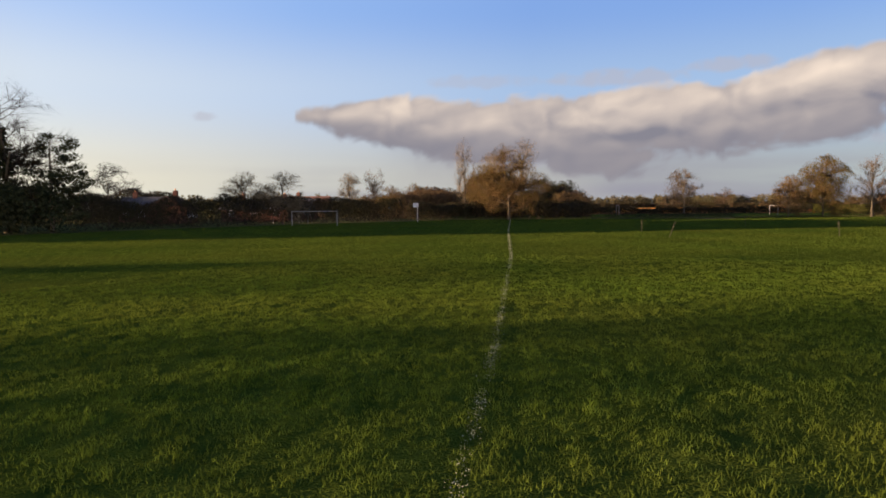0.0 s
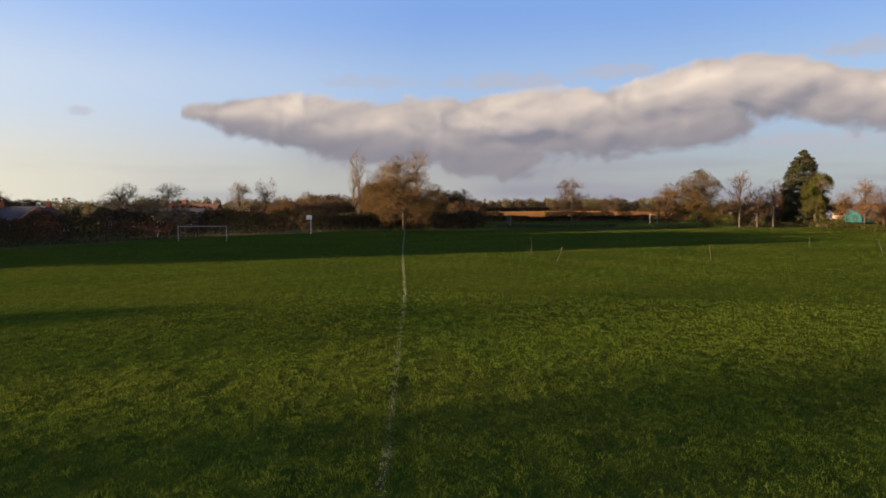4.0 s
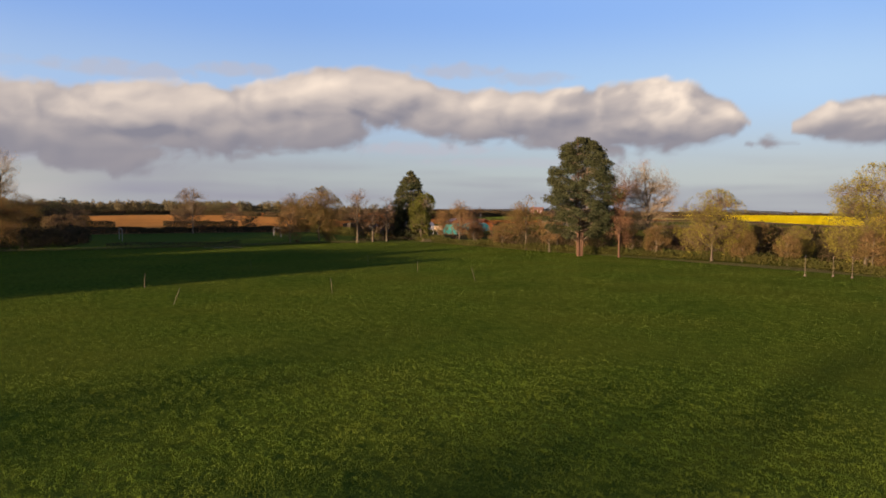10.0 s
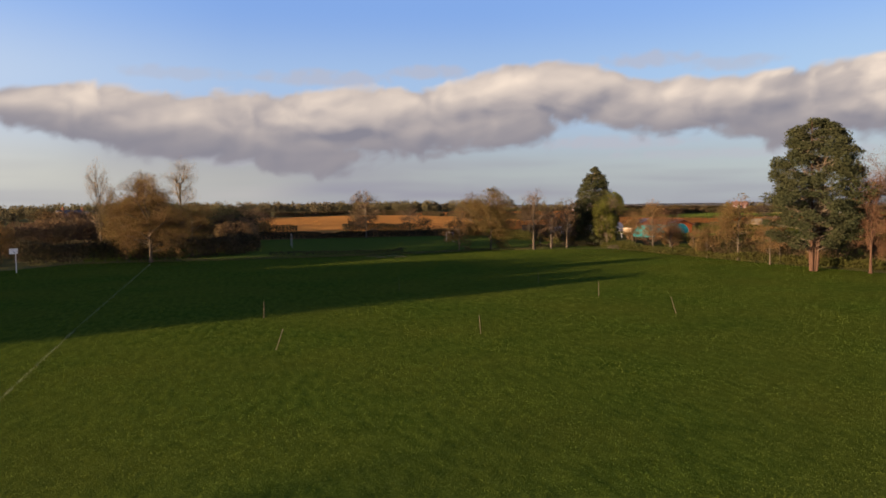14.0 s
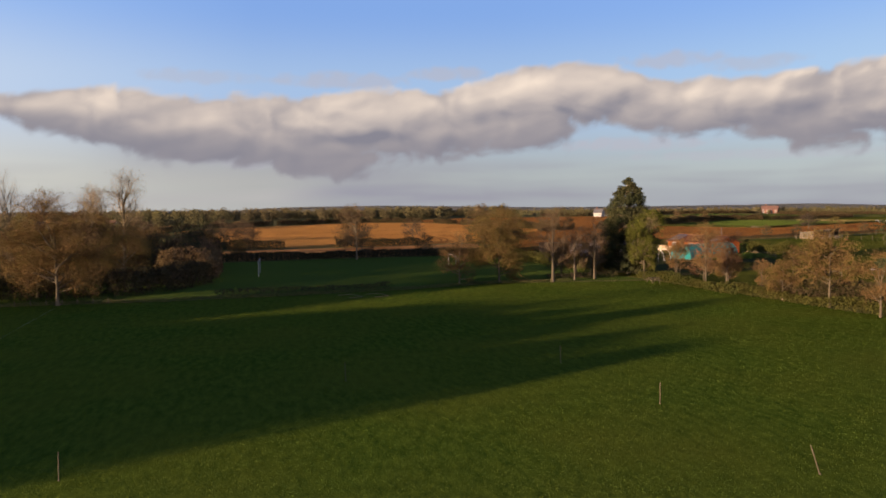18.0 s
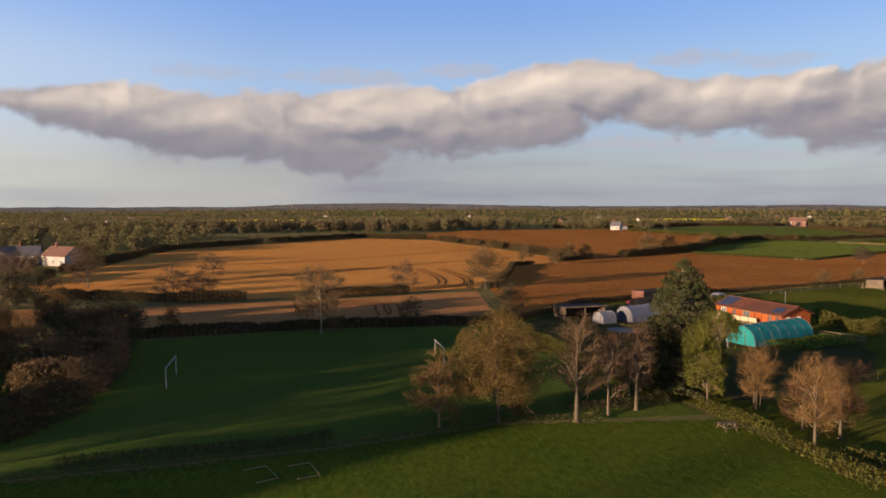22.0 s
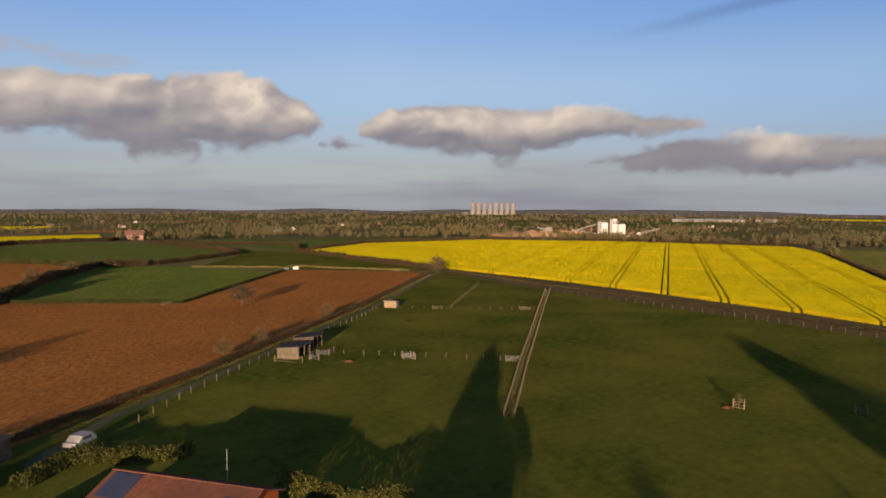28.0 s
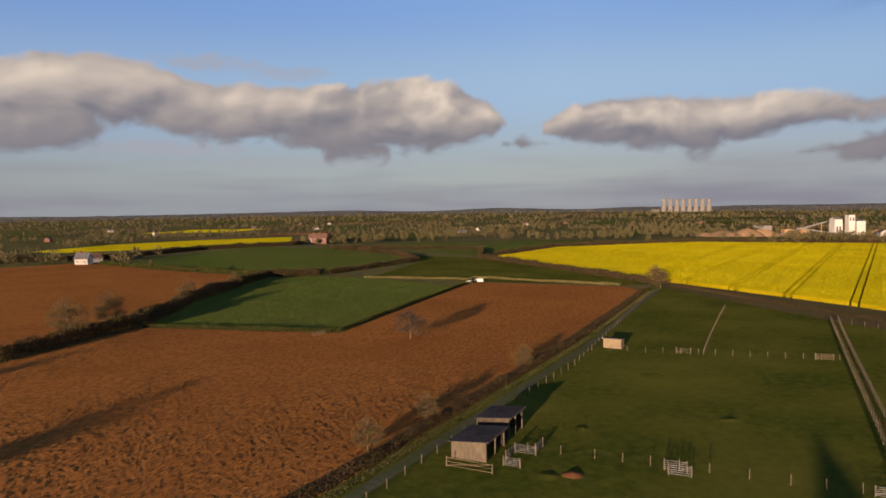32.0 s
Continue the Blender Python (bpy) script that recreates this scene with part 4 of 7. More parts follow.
belt("oak_tree.003", [(-66, 226, 40, 0.9), (-72, 224, 120, 1.1), (-38, 236, 10, 0.8), (-106, 246, 80, 1.2), (-128, 250, 30, 1.3)], "small bare oak in a field hedge", FIELD_OAKS)
belt("elm_tree", [(10, 330, 90, 0.6), (62, 375, 10, 0.8), (72, 386, 60, 0.75), (98, 424, 150, 0.6), (-140, 300, 210, 0.8), (120, 452, 20, 0.5), (238, 360, 60, 0.55), (244, 368, 140, 0.6)], "round hazy bare tree in a field hedge", FIELD_OAKS)
belt("elm_tree", [(20, 320, 30, 0.55), (26, 340, 80, 0.6), (33, 345, 120, 0.55), (88, 268, 10, 0.36), (100, 275, 40, 0.34), (130, 293, 90, 0.36)], "small bare tree in a field hedge", FIELD_OAKS)
GOLD = "small trees in the golden hedge"
belt("rowan_tree.001", [(41.5, 108, 50, 0.75), (44.5, 112, 10, 0.7), (53, 99.5, 80, 0.55), (36.5, 127, 20, 0.5)], "small bare tree in the golden hedge", GOLD)
belt("elder_tree", [(37, 121.5, 10, 0.9), (47, 106, 60, 0.7), (63, 84, 90, 0.9), (66, 78, 130, 0.8), (36.5, 140.5, 10, 0.9), (69, 66, 210, 1.0), (75, 62, 280, 1.0), (70, 90, 20, 1.1)], "low bushy budding elder", GOLD)
belt("crab_apple_tree", [(72, 84, 70, 0.5), (80, 76, 10, 0.7), (84, 62, 100, 0.8)], "rounded yellow-olive tree in bud", GOLD)
belt("cherry_tree", [(33, 140.5, 90, 0.8), (56, 108, 30, 0.7), (66, 100, 80, 0.8), (20.5, 158, 30, 0.9), (16, 156, 100, 0.85), (22, 163, 200, 0.8)], "red-brown bushy bare tree", GOLD)
belt("hazel_tree", [(18, 152, 20, 0.9), (13, 150, 80, 0.8), (50.5, 152.5, 10, 0.6), (56, 148, 100, 0.55), (38.5, 146, 210, 0.6)], "low spreading red-brown hazel", GOLD)


# ---- hedges ----
def along(points, step):
    """Places every step metres on a line through the points, with the way it runs."""
    out = []
    for p, q in zip(points, points[1:]):
        n = max(1, int(math.dist(p, q) / step))
        d = ((q[0] - p[0]) / math.dist(p, q), (q[1] - p[1]) / math.dist(p, q))
        out += [(p[0] + (q[0] - p[0]) * i / n, p[1] + (q[1] - p[1]) * i / n, d) for i in range(n)]
    return out


def hedge(name, points, height, width, mat, label, per=60, size=0.22, gaps=0.0, seed=1, uneven=0.4, category="hedge"):
    """A hedge of many small clumps, denser at its skin, with an uneven top."""
    rng = np.random.default_rng(seed)
    c = []
    for x, y, d in along(points, 1.0):
        lump = noise.noise(Vector((x * 0.13, y * 0.13, seed * 3.1)))
        if gaps and noise.noise(Vector((x * 0.06, y * 0.06, seed * 7.7))) < gaps - 0.5:
            continue
        h = height * (1 + uneven * (lump + 0.6 * noise.noise(Vector((x * 0.5, y * 0.5, seed)))))
        w = width * (1 + 0.5 * uneven * noise.noise(Vector((x * 0.3, y * 0.3, seed + 9))))
        n = int(per * (3.6 if mat in ("hedge_dry", "thicket", "hedge_dark") else 2.8))
        u, v = rng.uniform(-0.5, 0.5, n), rng.uniform(0, 1, n) ** 0.7
        side = np.sign(rng.uniform(-1, 1, n)) * (0.5 - 0.18 * rng.random(n) ** 2) * w * np.sqrt(np.clip(1.02 - v ** 4, 0, 1))
        side = np.where(rng.random(n) < 0.3, rng.uniform(-0.5, 0.5, n) * w, side)
        z0 = terrain(x, y)
        c.append(np.stack([x + d[0] * u * 1.3 - d[1] * side, y + d[1] * u * 1.3 + d[0] * side, z0 + v * h], 1))
    twiggy = mat in ("hedge_dry", "thicket", "hedge_dark")
    me = leaves(rng, np.concatenate(c), size * (1.25 if twiggy else 0.6), M[mat], name, 0.07 if twiggy else 0.4, 0.2 if twiggy else 1.0)
    return tagged(new(name, me), label, category, kind="stuff")


hedge("hedge_bank", [(-66, 112), (-52, 117.5), (-40, 120.2), (-26, 125.4), (-12, 131.8), (3, 140.2), (14, 143.4)], 0.32, 2.2, "bank", "rough bank of dead grass along the pitch edge", 60, 0.10, 0, 2)
hedge("dark_scrub", [(-46, 140), (-50, 156), (-58, 170), (-70, 178)], 5.0, 8.0, "thicket", "brown tangled scrub beside the shaded pitch", 130, 0.3, 0, 34, 0.4)
hedge("scrub", [(-34, 124.5), (-14, 133), (2, 142), (12, 146), (22, 149)], 0.9, 1.8, "hedge_dark", "dark low scrub behind the bank", 40, 0.16, 0.4, 3)
hedge("golden_hedge", [(25.5, 147.6), (28, 139.5), (30.9, 132.3), (35.4, 123.6), (40.4, 113), (45, 105.5), (50, 100.5), (57, 92.5), (62, 86), (66, 74), (68, 58), (70, 30)], 1.25, 1.7, "hedge_gold", "golden and green low hedge beside the playing field", 75, 0.17, 0, 4)
hedge("undergrowth", [(33, 132), (40, 118), (50, 108), (60, 96), (68, 84)], 1.0, 6.0, "hedge", "green brambles behind the golden hedge", 90, 0.22, 0.15, 5)
hedge("scrub_trees", [(62, 104), (72, 97), (84, 89), (98, 80)], 5.0, 4.0, "hedge_dry", "tall bare scrub behind the hedge", 130, 0.28, 0.15, 59, 0.45)
hedge("brown_scrub", [(38, 126), (46, 116), (56, 106), (68, 98), (80, 84), (92, 74)], 2.7, 7.0, "hedge_dry", "brown tangled scrub behind the hedge", 90, 0.25, 0.2, 6)
hedge("clipped_hedge", [(3.6, 199), (4.4, 190), (7.5, 182), (11, 174), (16.5, 162.4), (21.5, 153)], 2.3, 1.7, "hedge_gold", "tall clipped yellow-green hedge between pitch and garden", 90, 0.2, 0, 7, 0.2)
hedge("dark_hedge", [(-86, 165), (-66, 177.5), (-48, 185), (-30, 192.5), (-14, 196), (2, 200)], 1.5, 2.4, "hedge_dark", "dark bare hedge at the end of the pitch", 110, 0.24, 0, 8)
hedge("field_hedge", [(-125, 229), (-98, 223), (-70, 221.5), (-52, 226), (-34, 233), (-18, 241), (-5, 249)], 2.3, 1.8, "hedge_dark", "patchy bare hedge between two arable fields", 120, 0.22, 0.3, 9)
hedge("field_hedge", [(0, 252), (3.5, 285), (5, 312), (28, 341), (50, 354.5)], 1.5, 1.8, "hedge_dry", "low bare hedge between two arable fields", 70, 0.28, 0.2, 10)
hedge("thorn_hedge", [(48, 352), (62, 366), (78, 380.5), (88, 400), (98, 421), (118, 450), (141, 483), (160, 471)], 3.0, 4.0, "hedge_dry", "tall dark thorn hedge round a green field", 60, 0.4, 0, 11, 0.5)
hedge("field_hedge", [(78, 379.5), (97, 361), (116, 344.6), (150, 374), (187, 405.2), (199, 413)], 1.0, 1.3, "hedge", "low trimmed hedge round a green field", 36, 0.24, 0, 12, 0.2)
hedge("lane_hedge", [(6, 204), (20, 227), (40, 239), (58, 248.6), (84, 263), (111.4, 280), (150, 304), (190, 331), (228, 357.5)], 1.0, 1.9, "hedge_dry", "low brown hedge along the farm track", 60, 0.18, 0.12, 13)
hedge("lane_verge", [(50, 240), (84, 260.6), (111.4, 277.6), (150, 301.6), (228, 355)], 0.35, 1.0, "bank", "pale dead grass along the farm track", 50, 0.09, 0.1, 14)
hedge("far_hedge", [(142, 486), (165, 474), (196, 492), (228, 511), (240, 557), (232, 640)], 2.2, 2.5, "hedge_dry", "bare hedge beyond the green field", 24, 0.5, 0, 15)
hedge("far_hedge", [(172, 452), (200, 420), (206, 425), (232, 372)], 0.8, 1.4, "straw", "pale grassy edge beside the white trough", 24, 0.3, 0, 16)
hedge("far_hedge", [(90, 596), (110, 548), (142, 486)], 2.0, 2.4, "hedge", "green hedge between far fields", 24, 0.5, 0, 17)
hedge("far_hedge", [(40, 650), (98, 640), (160, 690), (228, 706), (262, 780)], 2.4, 5.0, "hedge_dry", "belt of garden trees round far houses", 40, 0.8, 0, 18)
hedge("far_hedge", [(232, 640), (300, 560), (262, 505), (246, 372)], 2.2, 3.0, "hedge_dry", "dark hedge beside the yellow rape", 24, 0.5, 0, 19)
hedge("far_hedge", [(-126, 232), (-144, 330), (-152, 385), (-122, 442), (-84, 490), (-38, 476), (-3, 412), (28, 345)], 2.6, 4.0, "hedge_dry", "dark bare hedge round the drilled field", 30, 0.6, 0.25, 20)
hedge("rape_verge", [(208, 166), (213, 190), (219, 215), (227, 255), (233, 300), (246, 362)], 0.35, 3.0, "hedge_dry", "brown rough verge along the rape", 24, 0.26, 0, 21, 0.3)
hedge("rape_verge", [(272, 181), (360, 222), (430, 254), (500, 287)], 1.0, 4.0, "hedge_dry", "dark verge along the rape", 30, 0.4, 0, 22)
hedge("far_hedge", [(272, 505), (341, 539), (440, 521), (507, 430), (535, 318)], 3.0, 4.0, "hedge_dry", "dark bare hedge behind the rape", 34, 0.6, 0, 23)
hedge("garden_shrubs", [(60.5, 204), (63, 197), (66, 190.5)], 2.4, 2.2, "hedge_gold", "tall yellow-green shrubs beside the lodge", 110, 0.22, 0, 24)
hedge("garden_shrubs", [(50, 228), (54, 224), (60, 222)], 1.4, 2.5, "hedge_gold", "yellow-green bushes behind the lodge", 90, 0.22, 0, 25)
hedge("garden_shrubs", [(42, 225), (47, 228.5), (52, 230)], 1.7, 2.0, "hedge", "green bushes in front of a parked trailer", 110, 0.2, 0, 35)
hedge("brambles", [(45, 181), (52, 185), (58, 188)], 0.8, 6.0, "nettle", "green nettles and brambles beside the teal net tunnel", 150, 0.18, 0, 26)
hedge("brambles", [(44, 166), (51, 160), (58, 154), (64.5, 147.5), (74, 139)], 0.8, 4.0, "hedge", "green weeds along the paddock fence", 90, 0.2, 0.1, 27)
hedge("garden_plants", [(26, 195), (34, 199), (42, 203), (48, 199)], 0.5, 7.0, "hedge", "weedy vegetable beds between the tunnels", 110, 0.16, 0.1, 28)
hedge("garden_hedge", [(-86, 50), (-84, 58), (-81.5, 70), (-79.5, 84), (-75, 97), (-71, 109)], 4.1, 3.0, "hedge_dark", "dark hedge and scrub in front of houses", 190, 0.22, 0, 29, 0.3)
hedge("ivy_thicket", [(-89, 8), (-89, 24), (-90, 43)], 14.0, 6.0, "needle", "tall dark evergreen belt beside the playing field", 420, 0.42, 0, 50, 0.3)
hedge("cottage_trees", [(-158, 268), (-146, 284), (-142, 304)], 5.0, 5.0, "thicket", "bare garden trees in front of white cottages", 70, 0.4, 0.2, 58, 0.5)
hedge("tall_belt", [(-150, -2), (-150, 14), (-152, 32)], 21.0, 7.0, "needle", "tall evergreen belt west of the houses", 360, 0.55, 0, 56, 0.35)
hedge("garden_hedge", [(-116, 116), (-110, 138), (-104, 158)], 4.6, 4.0, "hedge_dark", "tall dark hedge in front of a house", 90, 0.35, 0, 57, 0.3)
hedge("garden_trees", [(-140, 16), (-137, 60), (-134, 112)], 6.0, 6.0, "hedge_dark", "dark hedge behind the houses", 110, 0.4, 0, 51, 0.3)
hedge("bare_belt", [(-88, -48), (-88, -36)], 11.0, 5.0, "hedge_dry", "tall bare shrubs behind the playing field", 30, 0.42, 0, 53, 0.5)
hedge("bare_belt", [(-88, -118), (-88, -90), (-88, -58)], 14.5, 6.0, "hedge_dry", "tall bare shrubs behind the playing field", 52, 0.45, 0.12, 55, 0.6)
hedge("ivy_thicket", [(-85, 36), (-84, 42), (-85, 48)], 5.5, 5.0, "needle", "dark evergreen thicket under the belt of trees", 150, 0.32, 0, 30, 0.35)
hedge("bramble_thicket", [(-70, 113), (-62, 122), (-50, 126), (-46, 130), (-44, 142)], 3.2, 6.0, "hedge_dark", "brown thicket of brambles and saplings", 150, 0.28, 0, 31, 0.4)
hedge("bramble_thicket", [(-62, 137), (-67, 150), (-74, 164), (-84, 176)], 9.0, 8.0, "thicket", "dark brown thicket behind the pitch", 300, 0.32, 0, 32, 0.4)
hedge("bramble_thicket", [(-84, 126), (-78, 140), (-88, 156), (-100, 176)], 6.0, 10.0, "thicket", "dark brown thicket at the field corner", 130, 0.4, 0, 33, 0.4)


# ---- far fields ----
OPEN = list(FIELDS.values()) + [[(230, 160), (249, 370), (272, 506), (341, 540), (442, 520), (535, 320), (498, 288), (272, 183)], [(600, 700), (820, 640), (840, 560), (700, 560), (600, 640)], [(70, 625), (130, 640), (200, 690), (300, 800), (330, 960), (285, 866), (188, 824), (122, 701), (60, 701)]]
FAR_FIELDS = []


def far_fields():
    rng = random.Random(31)
    kinds = [("meadow", "distant green field"), ("far_soil", "distant brown ploughed field"), ("paddock", "distant olive pasture"), ("meadow", "distant green field"), ("stubble", "distant pale stubble field"), ("rape", "distant yellow strip of rape")]
    made = 0
    while made < 64:
        a, r = radians(rng.uniform(-66, 100)), 640 * (3600 / 640) ** rng.random()
        x, y = 50 + r * math.sin(a), 200 + r * math.cos(a)
        lx, ly, t = rng.uniform(70, 190) * (r / 1400 + 0.5), rng.uniform(50, 120) * (r / 1400 + 0.5), radians(rng.choice((-35, 55, -25, 20)))
        c, s = math.cos(t), math.sin(t)
        quad = [(x + u * lx / 2 * c - v * ly / 2 * s, y + u * lx / 2 * s + v * ly / 2 * c) for u, v in ((-1, -1), (1, -1), (1, 1), (-1, 1))]
        if any(inside(p, x, y) or any(inside(p, *q) for q in quad) for p in OPEN) or any(math.dist((x, y), f[0]) < 0.6 * (lx + f[1]) for f in FAR_FIELDS):
            continue
        FAR_FIELDS.append(((x, y), lx, quad))
        g, n = Geo(), 4
        for i in range(n):
            for j in range(n):
                cell = []
                for du, dv in ((0, 0), (1, 0), (1, 1), (0, 1)):
                    u, v = (i + du) / n * 2 - 1, (j + dv) / n * 2 - 1
                    px_, py_ = x + u * lx / 2 * c - v * ly / 2 * s, y + u * lx / 2 * s + v * ly / 2 * c
                    cell.append((px_, py_, terrain(px_, py_) + 0.5))
                g.poly(cell)
        look_, label = kinds[0 if rng.random() < 0.3 else rng.randrange(5) if rng.random() < 0.9 else 5]
        tagged(new("far_field", g.mesh("far_field", M[look_])), label + " beyond the hedges", "field", kind="structure")
        made += 1


# ---- far woods ----
far_fields()


def far_woods(name, near, far_, count, per, height, seed, label, cut):
    """Clusters of bare trees, thinned by a broad noise."""
    rng = np.random.default_rng(seed)
    c, made, tries = [], 0, 0
    while made < count and tries < count * 30:
        tries += 1
        a = radians(rng.uniform(-72, 108))
        r = near * (far_ / near) ** rng.random()
        x, y = 50 + r * math.sin(a), 200 + r * math.cos(a)
        if noise.noise(Vector((x / 170, y / 170, seed))) + 0.5 * noise.noise(Vector((x / 45, y / 45, seed + 4))) < cut:
            continue
        if r < 900 and any(inside(p, x, y) for p in OPEN):
            continue
        if any(abs(f[0][0] - x) < f[1] and abs(f[0][1] - y) < f[1] and inside(f[2], x, y) for f in FAR_FIELDS):
            continue
        h = height * rng.uniform(0.55, 1.25)
        w = h * rng.uniform(0.45, 0.8)
        u = rng.normal(size=(per, 3))
        u /= np.linalg.norm(u, axis=1, keepdims=True)
        u *= rng.uniform(0.45, 1.0, (per, 1))
        z = terrain(x, y)
        c.append(np.stack([x + u[:, 0] * w / 2, y + u[:, 1] * w / 2, z + h * 0.52 + u[:, 2] * h * 0.46], 1))
        made += 1
    size = height * 0.62 / math.sqrt(per)
    return tagged(new(name, leaves(rng, np.concatenate(c), size * 1.15, M["far"], name, 0.45)), label, "wood", kind="stuff")


far_woods("near_copse", 330, 620, 280, 110, 7.0, 41, "olive-brown bare trees in hedges and copses", 0.24)
far_woods("mid_woods", 560, 1300, 3000, 62, 7.0, 42, "olive-brown bare woods beyond the fields", 0.10)
far_woods("far_woods", 1200, 2600, 4200, 26, 8.0, 43, "far brown woods and hedges", 0.08)
far_woods("horizon_woods", 2400, 4300, 4200, 10, 13.0, 44, "woods towards the horizon", 0.0)


def west_wood():
    """The wood behind the drilled field."""
    rng = np.random.default_rng(77)
    c = []
    for k in range(620):
        if k < 420:
            u = rng.random()
            x, y = -330 + 330 * u + rng.normal(0, 8), 470 + 140 * u ** 0.6 * rng.uniform(0.6, 1.3) + rng.uniform(0, 60)
        else:
            x, y = rng.uniform(-330, -150), rng.uniform(250, 470)
        if any(inside(p, x, y) for p in OPEN) or (-215 < x < -140 and 270 < y < 350):
            continue
        h = rng.uniform(6, 11)
        w = h * rng.uniform(0.5, 0.8)
        q = rng.normal(size=(250, 3))
        q /= np.linalg.norm(q, axis=1, keepdims=True)
        q *= rng.uniform(0.45, 1.0, (250, 1))
        c.append(np.stack([x + q[:, 0] * w / 2, y + q[:, 1] * w / 2, terrain(x, y) + h * 0.52 + q[:, 2] * h * 0.46], 1))
    return tagged(new("west_wood", leaves(rng, np.concatenate(c), 0.46, M["far"], "west_wood", 0.3)), "olive and brown wood behind the drilled field", "wood", kind="stuff")


west_wood()


def hills():
    """Low ridges on the skyline; their grey colour has the distance haze painted in."""
    for k, (r, base, rise, seed) in enumerate(((4250, -42, 30, 3.0), (4600, -44, 52, 8.0))):
        g, n = Geo(), 260
        for i in range(n + 1):
            a = radians(-75 + 190 * i / n)
            x, y = 50 + r * math.sin(a), 200 + r * math.cos(a)
            v = 0.5 + 0.5 * noise.noise(Vector((a * 2.4, seed, 0))) + 0.22 * noise.noise(Vector((a * 9, seed, 1))) + 0.06 * noise.noise(Vector((a * 60, seed, 2)))
            z = base + rise * max(v, 0.15)
            for f_, h in ((-220, base), (-90, base + (z - base) * 0.7), (0, z), (150, base)):
                g.v.append((x + f_ * math.sin(a), y + f_ * math.cos(a), h))
        for i in range(n):
            for j in range(3):
                p = i * 4 + j
                g.f.append((p, p + 4, p + 5, p + 1))
        tagged(new("hills", g.mesh("hills", M["hill"], True)), "low wooded hills along the horizon, greyed for distance haze", "hill", kind="structure")


hills()


# ---- clouds: a far backdrop of cumulus ----
def linear(r, g, b):
    """Light that shows as that tone at the usual exposure."""
    return np.array([(c / 255.0) ** 2.2 / (2 ** EXPOSURE * w) for c, w in zip((r, g, b), (1.12, 0.97, 1.04))])


def step(x, lo, hi):
    u = np.clip((x - lo) / (hi - lo), 0, 1)
    return u * u * (3 - 2 * u)


def cloud_backdrop():
    """Heading and height in degrees; each bank lies between a top and a base line, broken up by noise."""
    r = 4620.0
    az, el = np.arange(-72, 114, 0.2), np.concatenate([np.arange(-0.8, 16.5, 0.13), np.arange(16.5, 27, 0.7)])
    A, E = np.meshgrid(az, el, indexing="ij")
    warp = soft_noise(A * 0.16, E * 0.2, 21, 3)
    n0 = soft_noise(A * 0.15 + 0.7 * warp, E * 0.27 + 0.4 * warp, 22, 2, 0.5)
    n1 = soft_noise(A * 0.15 + 0.7 * warp, E * 0.27 + 0.4 * warp, 22, 6, 0.5)
    n2 = soft_noise(A * 0.7 + warp, E * 0.9, 23, 3, 0.5)
    streak = soft_noise(A * 0.045, E * 0.55, 24, 3)
    patch = soft_noise(A * 0.11, E * 0.25, 25, 3)
    banks = (
        ((-39, 7.0, 6.7), (-37.5, 7.5, 6.2), (-36, 7.8, 5.7), (-34, 8.2, 5.3), (-31, 8.3, 4.6), (-28, 8.3, 3.7), (-24, 8.0, 2.9), (-20, 8.2, 2.7), (-16, 8.4, 2.8), (-12, 8.6, 3.0), (-8, 8.8, 3.4), (-4, 8.8, 3.9), (-1, 9.3, 4.4), (2.5, 10.9, 4.7), (6, 10.7, 5.1), (9, 10.0, 5.6),
         (12, 9.5, 5.4), (15, 9.2, 5.0), (19, 8.9, 4.5), (22, 9.0, 4.2), (26, 9.6, 4.3), (29, 9.8, 4.3), (32, 9.3, 4.5), (34.5, 7.9, 5.3), (36, 6, 6)),
        ((38.8, 5.8, 5.4), (41, 7.2, 4.5), (44, 7.8, 3.9), (48, 7.7, 3.7), (52, 7.3, 3.9), (56, 7.3, 4.5), (60, 7.0, 5.1), (63, 6.6, 5.5), (65.5, 6.0, 5.8)),
        ((57, 3.2, 3.2), (60, 3.9, 2.9), (64, 4.7, 2.6), (68, 4.6, 2.3), (73, 4.8, 2.2), (80, 4.9, 2.3), (90, 5.2, 2.6), (102, 4.0, 3.4)),
        ((35.6, 4.5, 4.5), (37, 4.9, 4.1), (39.3, 4.5, 4.4)),
    )
    D = np.full_like(A, -3.0)
    for bank in banks:
        x, top, base = np.array(bank).T
        tall = np.interp(A, x, top - base)
        d = np.minimum((np.interp(A, x, top) - E) / 0.9, (E - np.interp(A, x, base)) / (0.7 + 0.22 * tall))
        D = np.maximum(D, np.where((A < x[0]) | (A > x[-1]), -3.0, d))
    dense = np.clip(D, -3, 1.7)
    body = dense + 0.35 + 1.35 * n1 + 0.30 * n2
    solid = step(body, -0.05, 0.65)
    # sunlight comes from the left and a little from above
    smooth = dense + 0.35 + 1.5 * n0 + 0.25 * n1
    thick = np.clip(smooth, 0, 2.4)
    side = thick - np.roll(np.roll(thick, 3, 0), -7, 1)
    small = n1 - np.roll(np.roll(n1, 2, 0), -3, 1)
    floor_ = np.interp(A, [-37, -24, -10, 0, 6, 20, 36, 42, 52, 64, 70, 100], [5.5, 3.6, 3.6, 4.2, 5.0, 4.4, 4.4, 3.9, 3.9, 4.8, 2.3, 2.6])
    high = np.clip((E - floor_) / 4.2, 0, 1)
    bright = np.clip(0.30 + 0.70 * np.clip((A - 19) / 4, 0, 1) + 0.5 * np.clip((-24 - A) / 6, 0, 1) + 0.9 * patch, 0, 1)
    lump = 0.20 * side + 0.26 * small
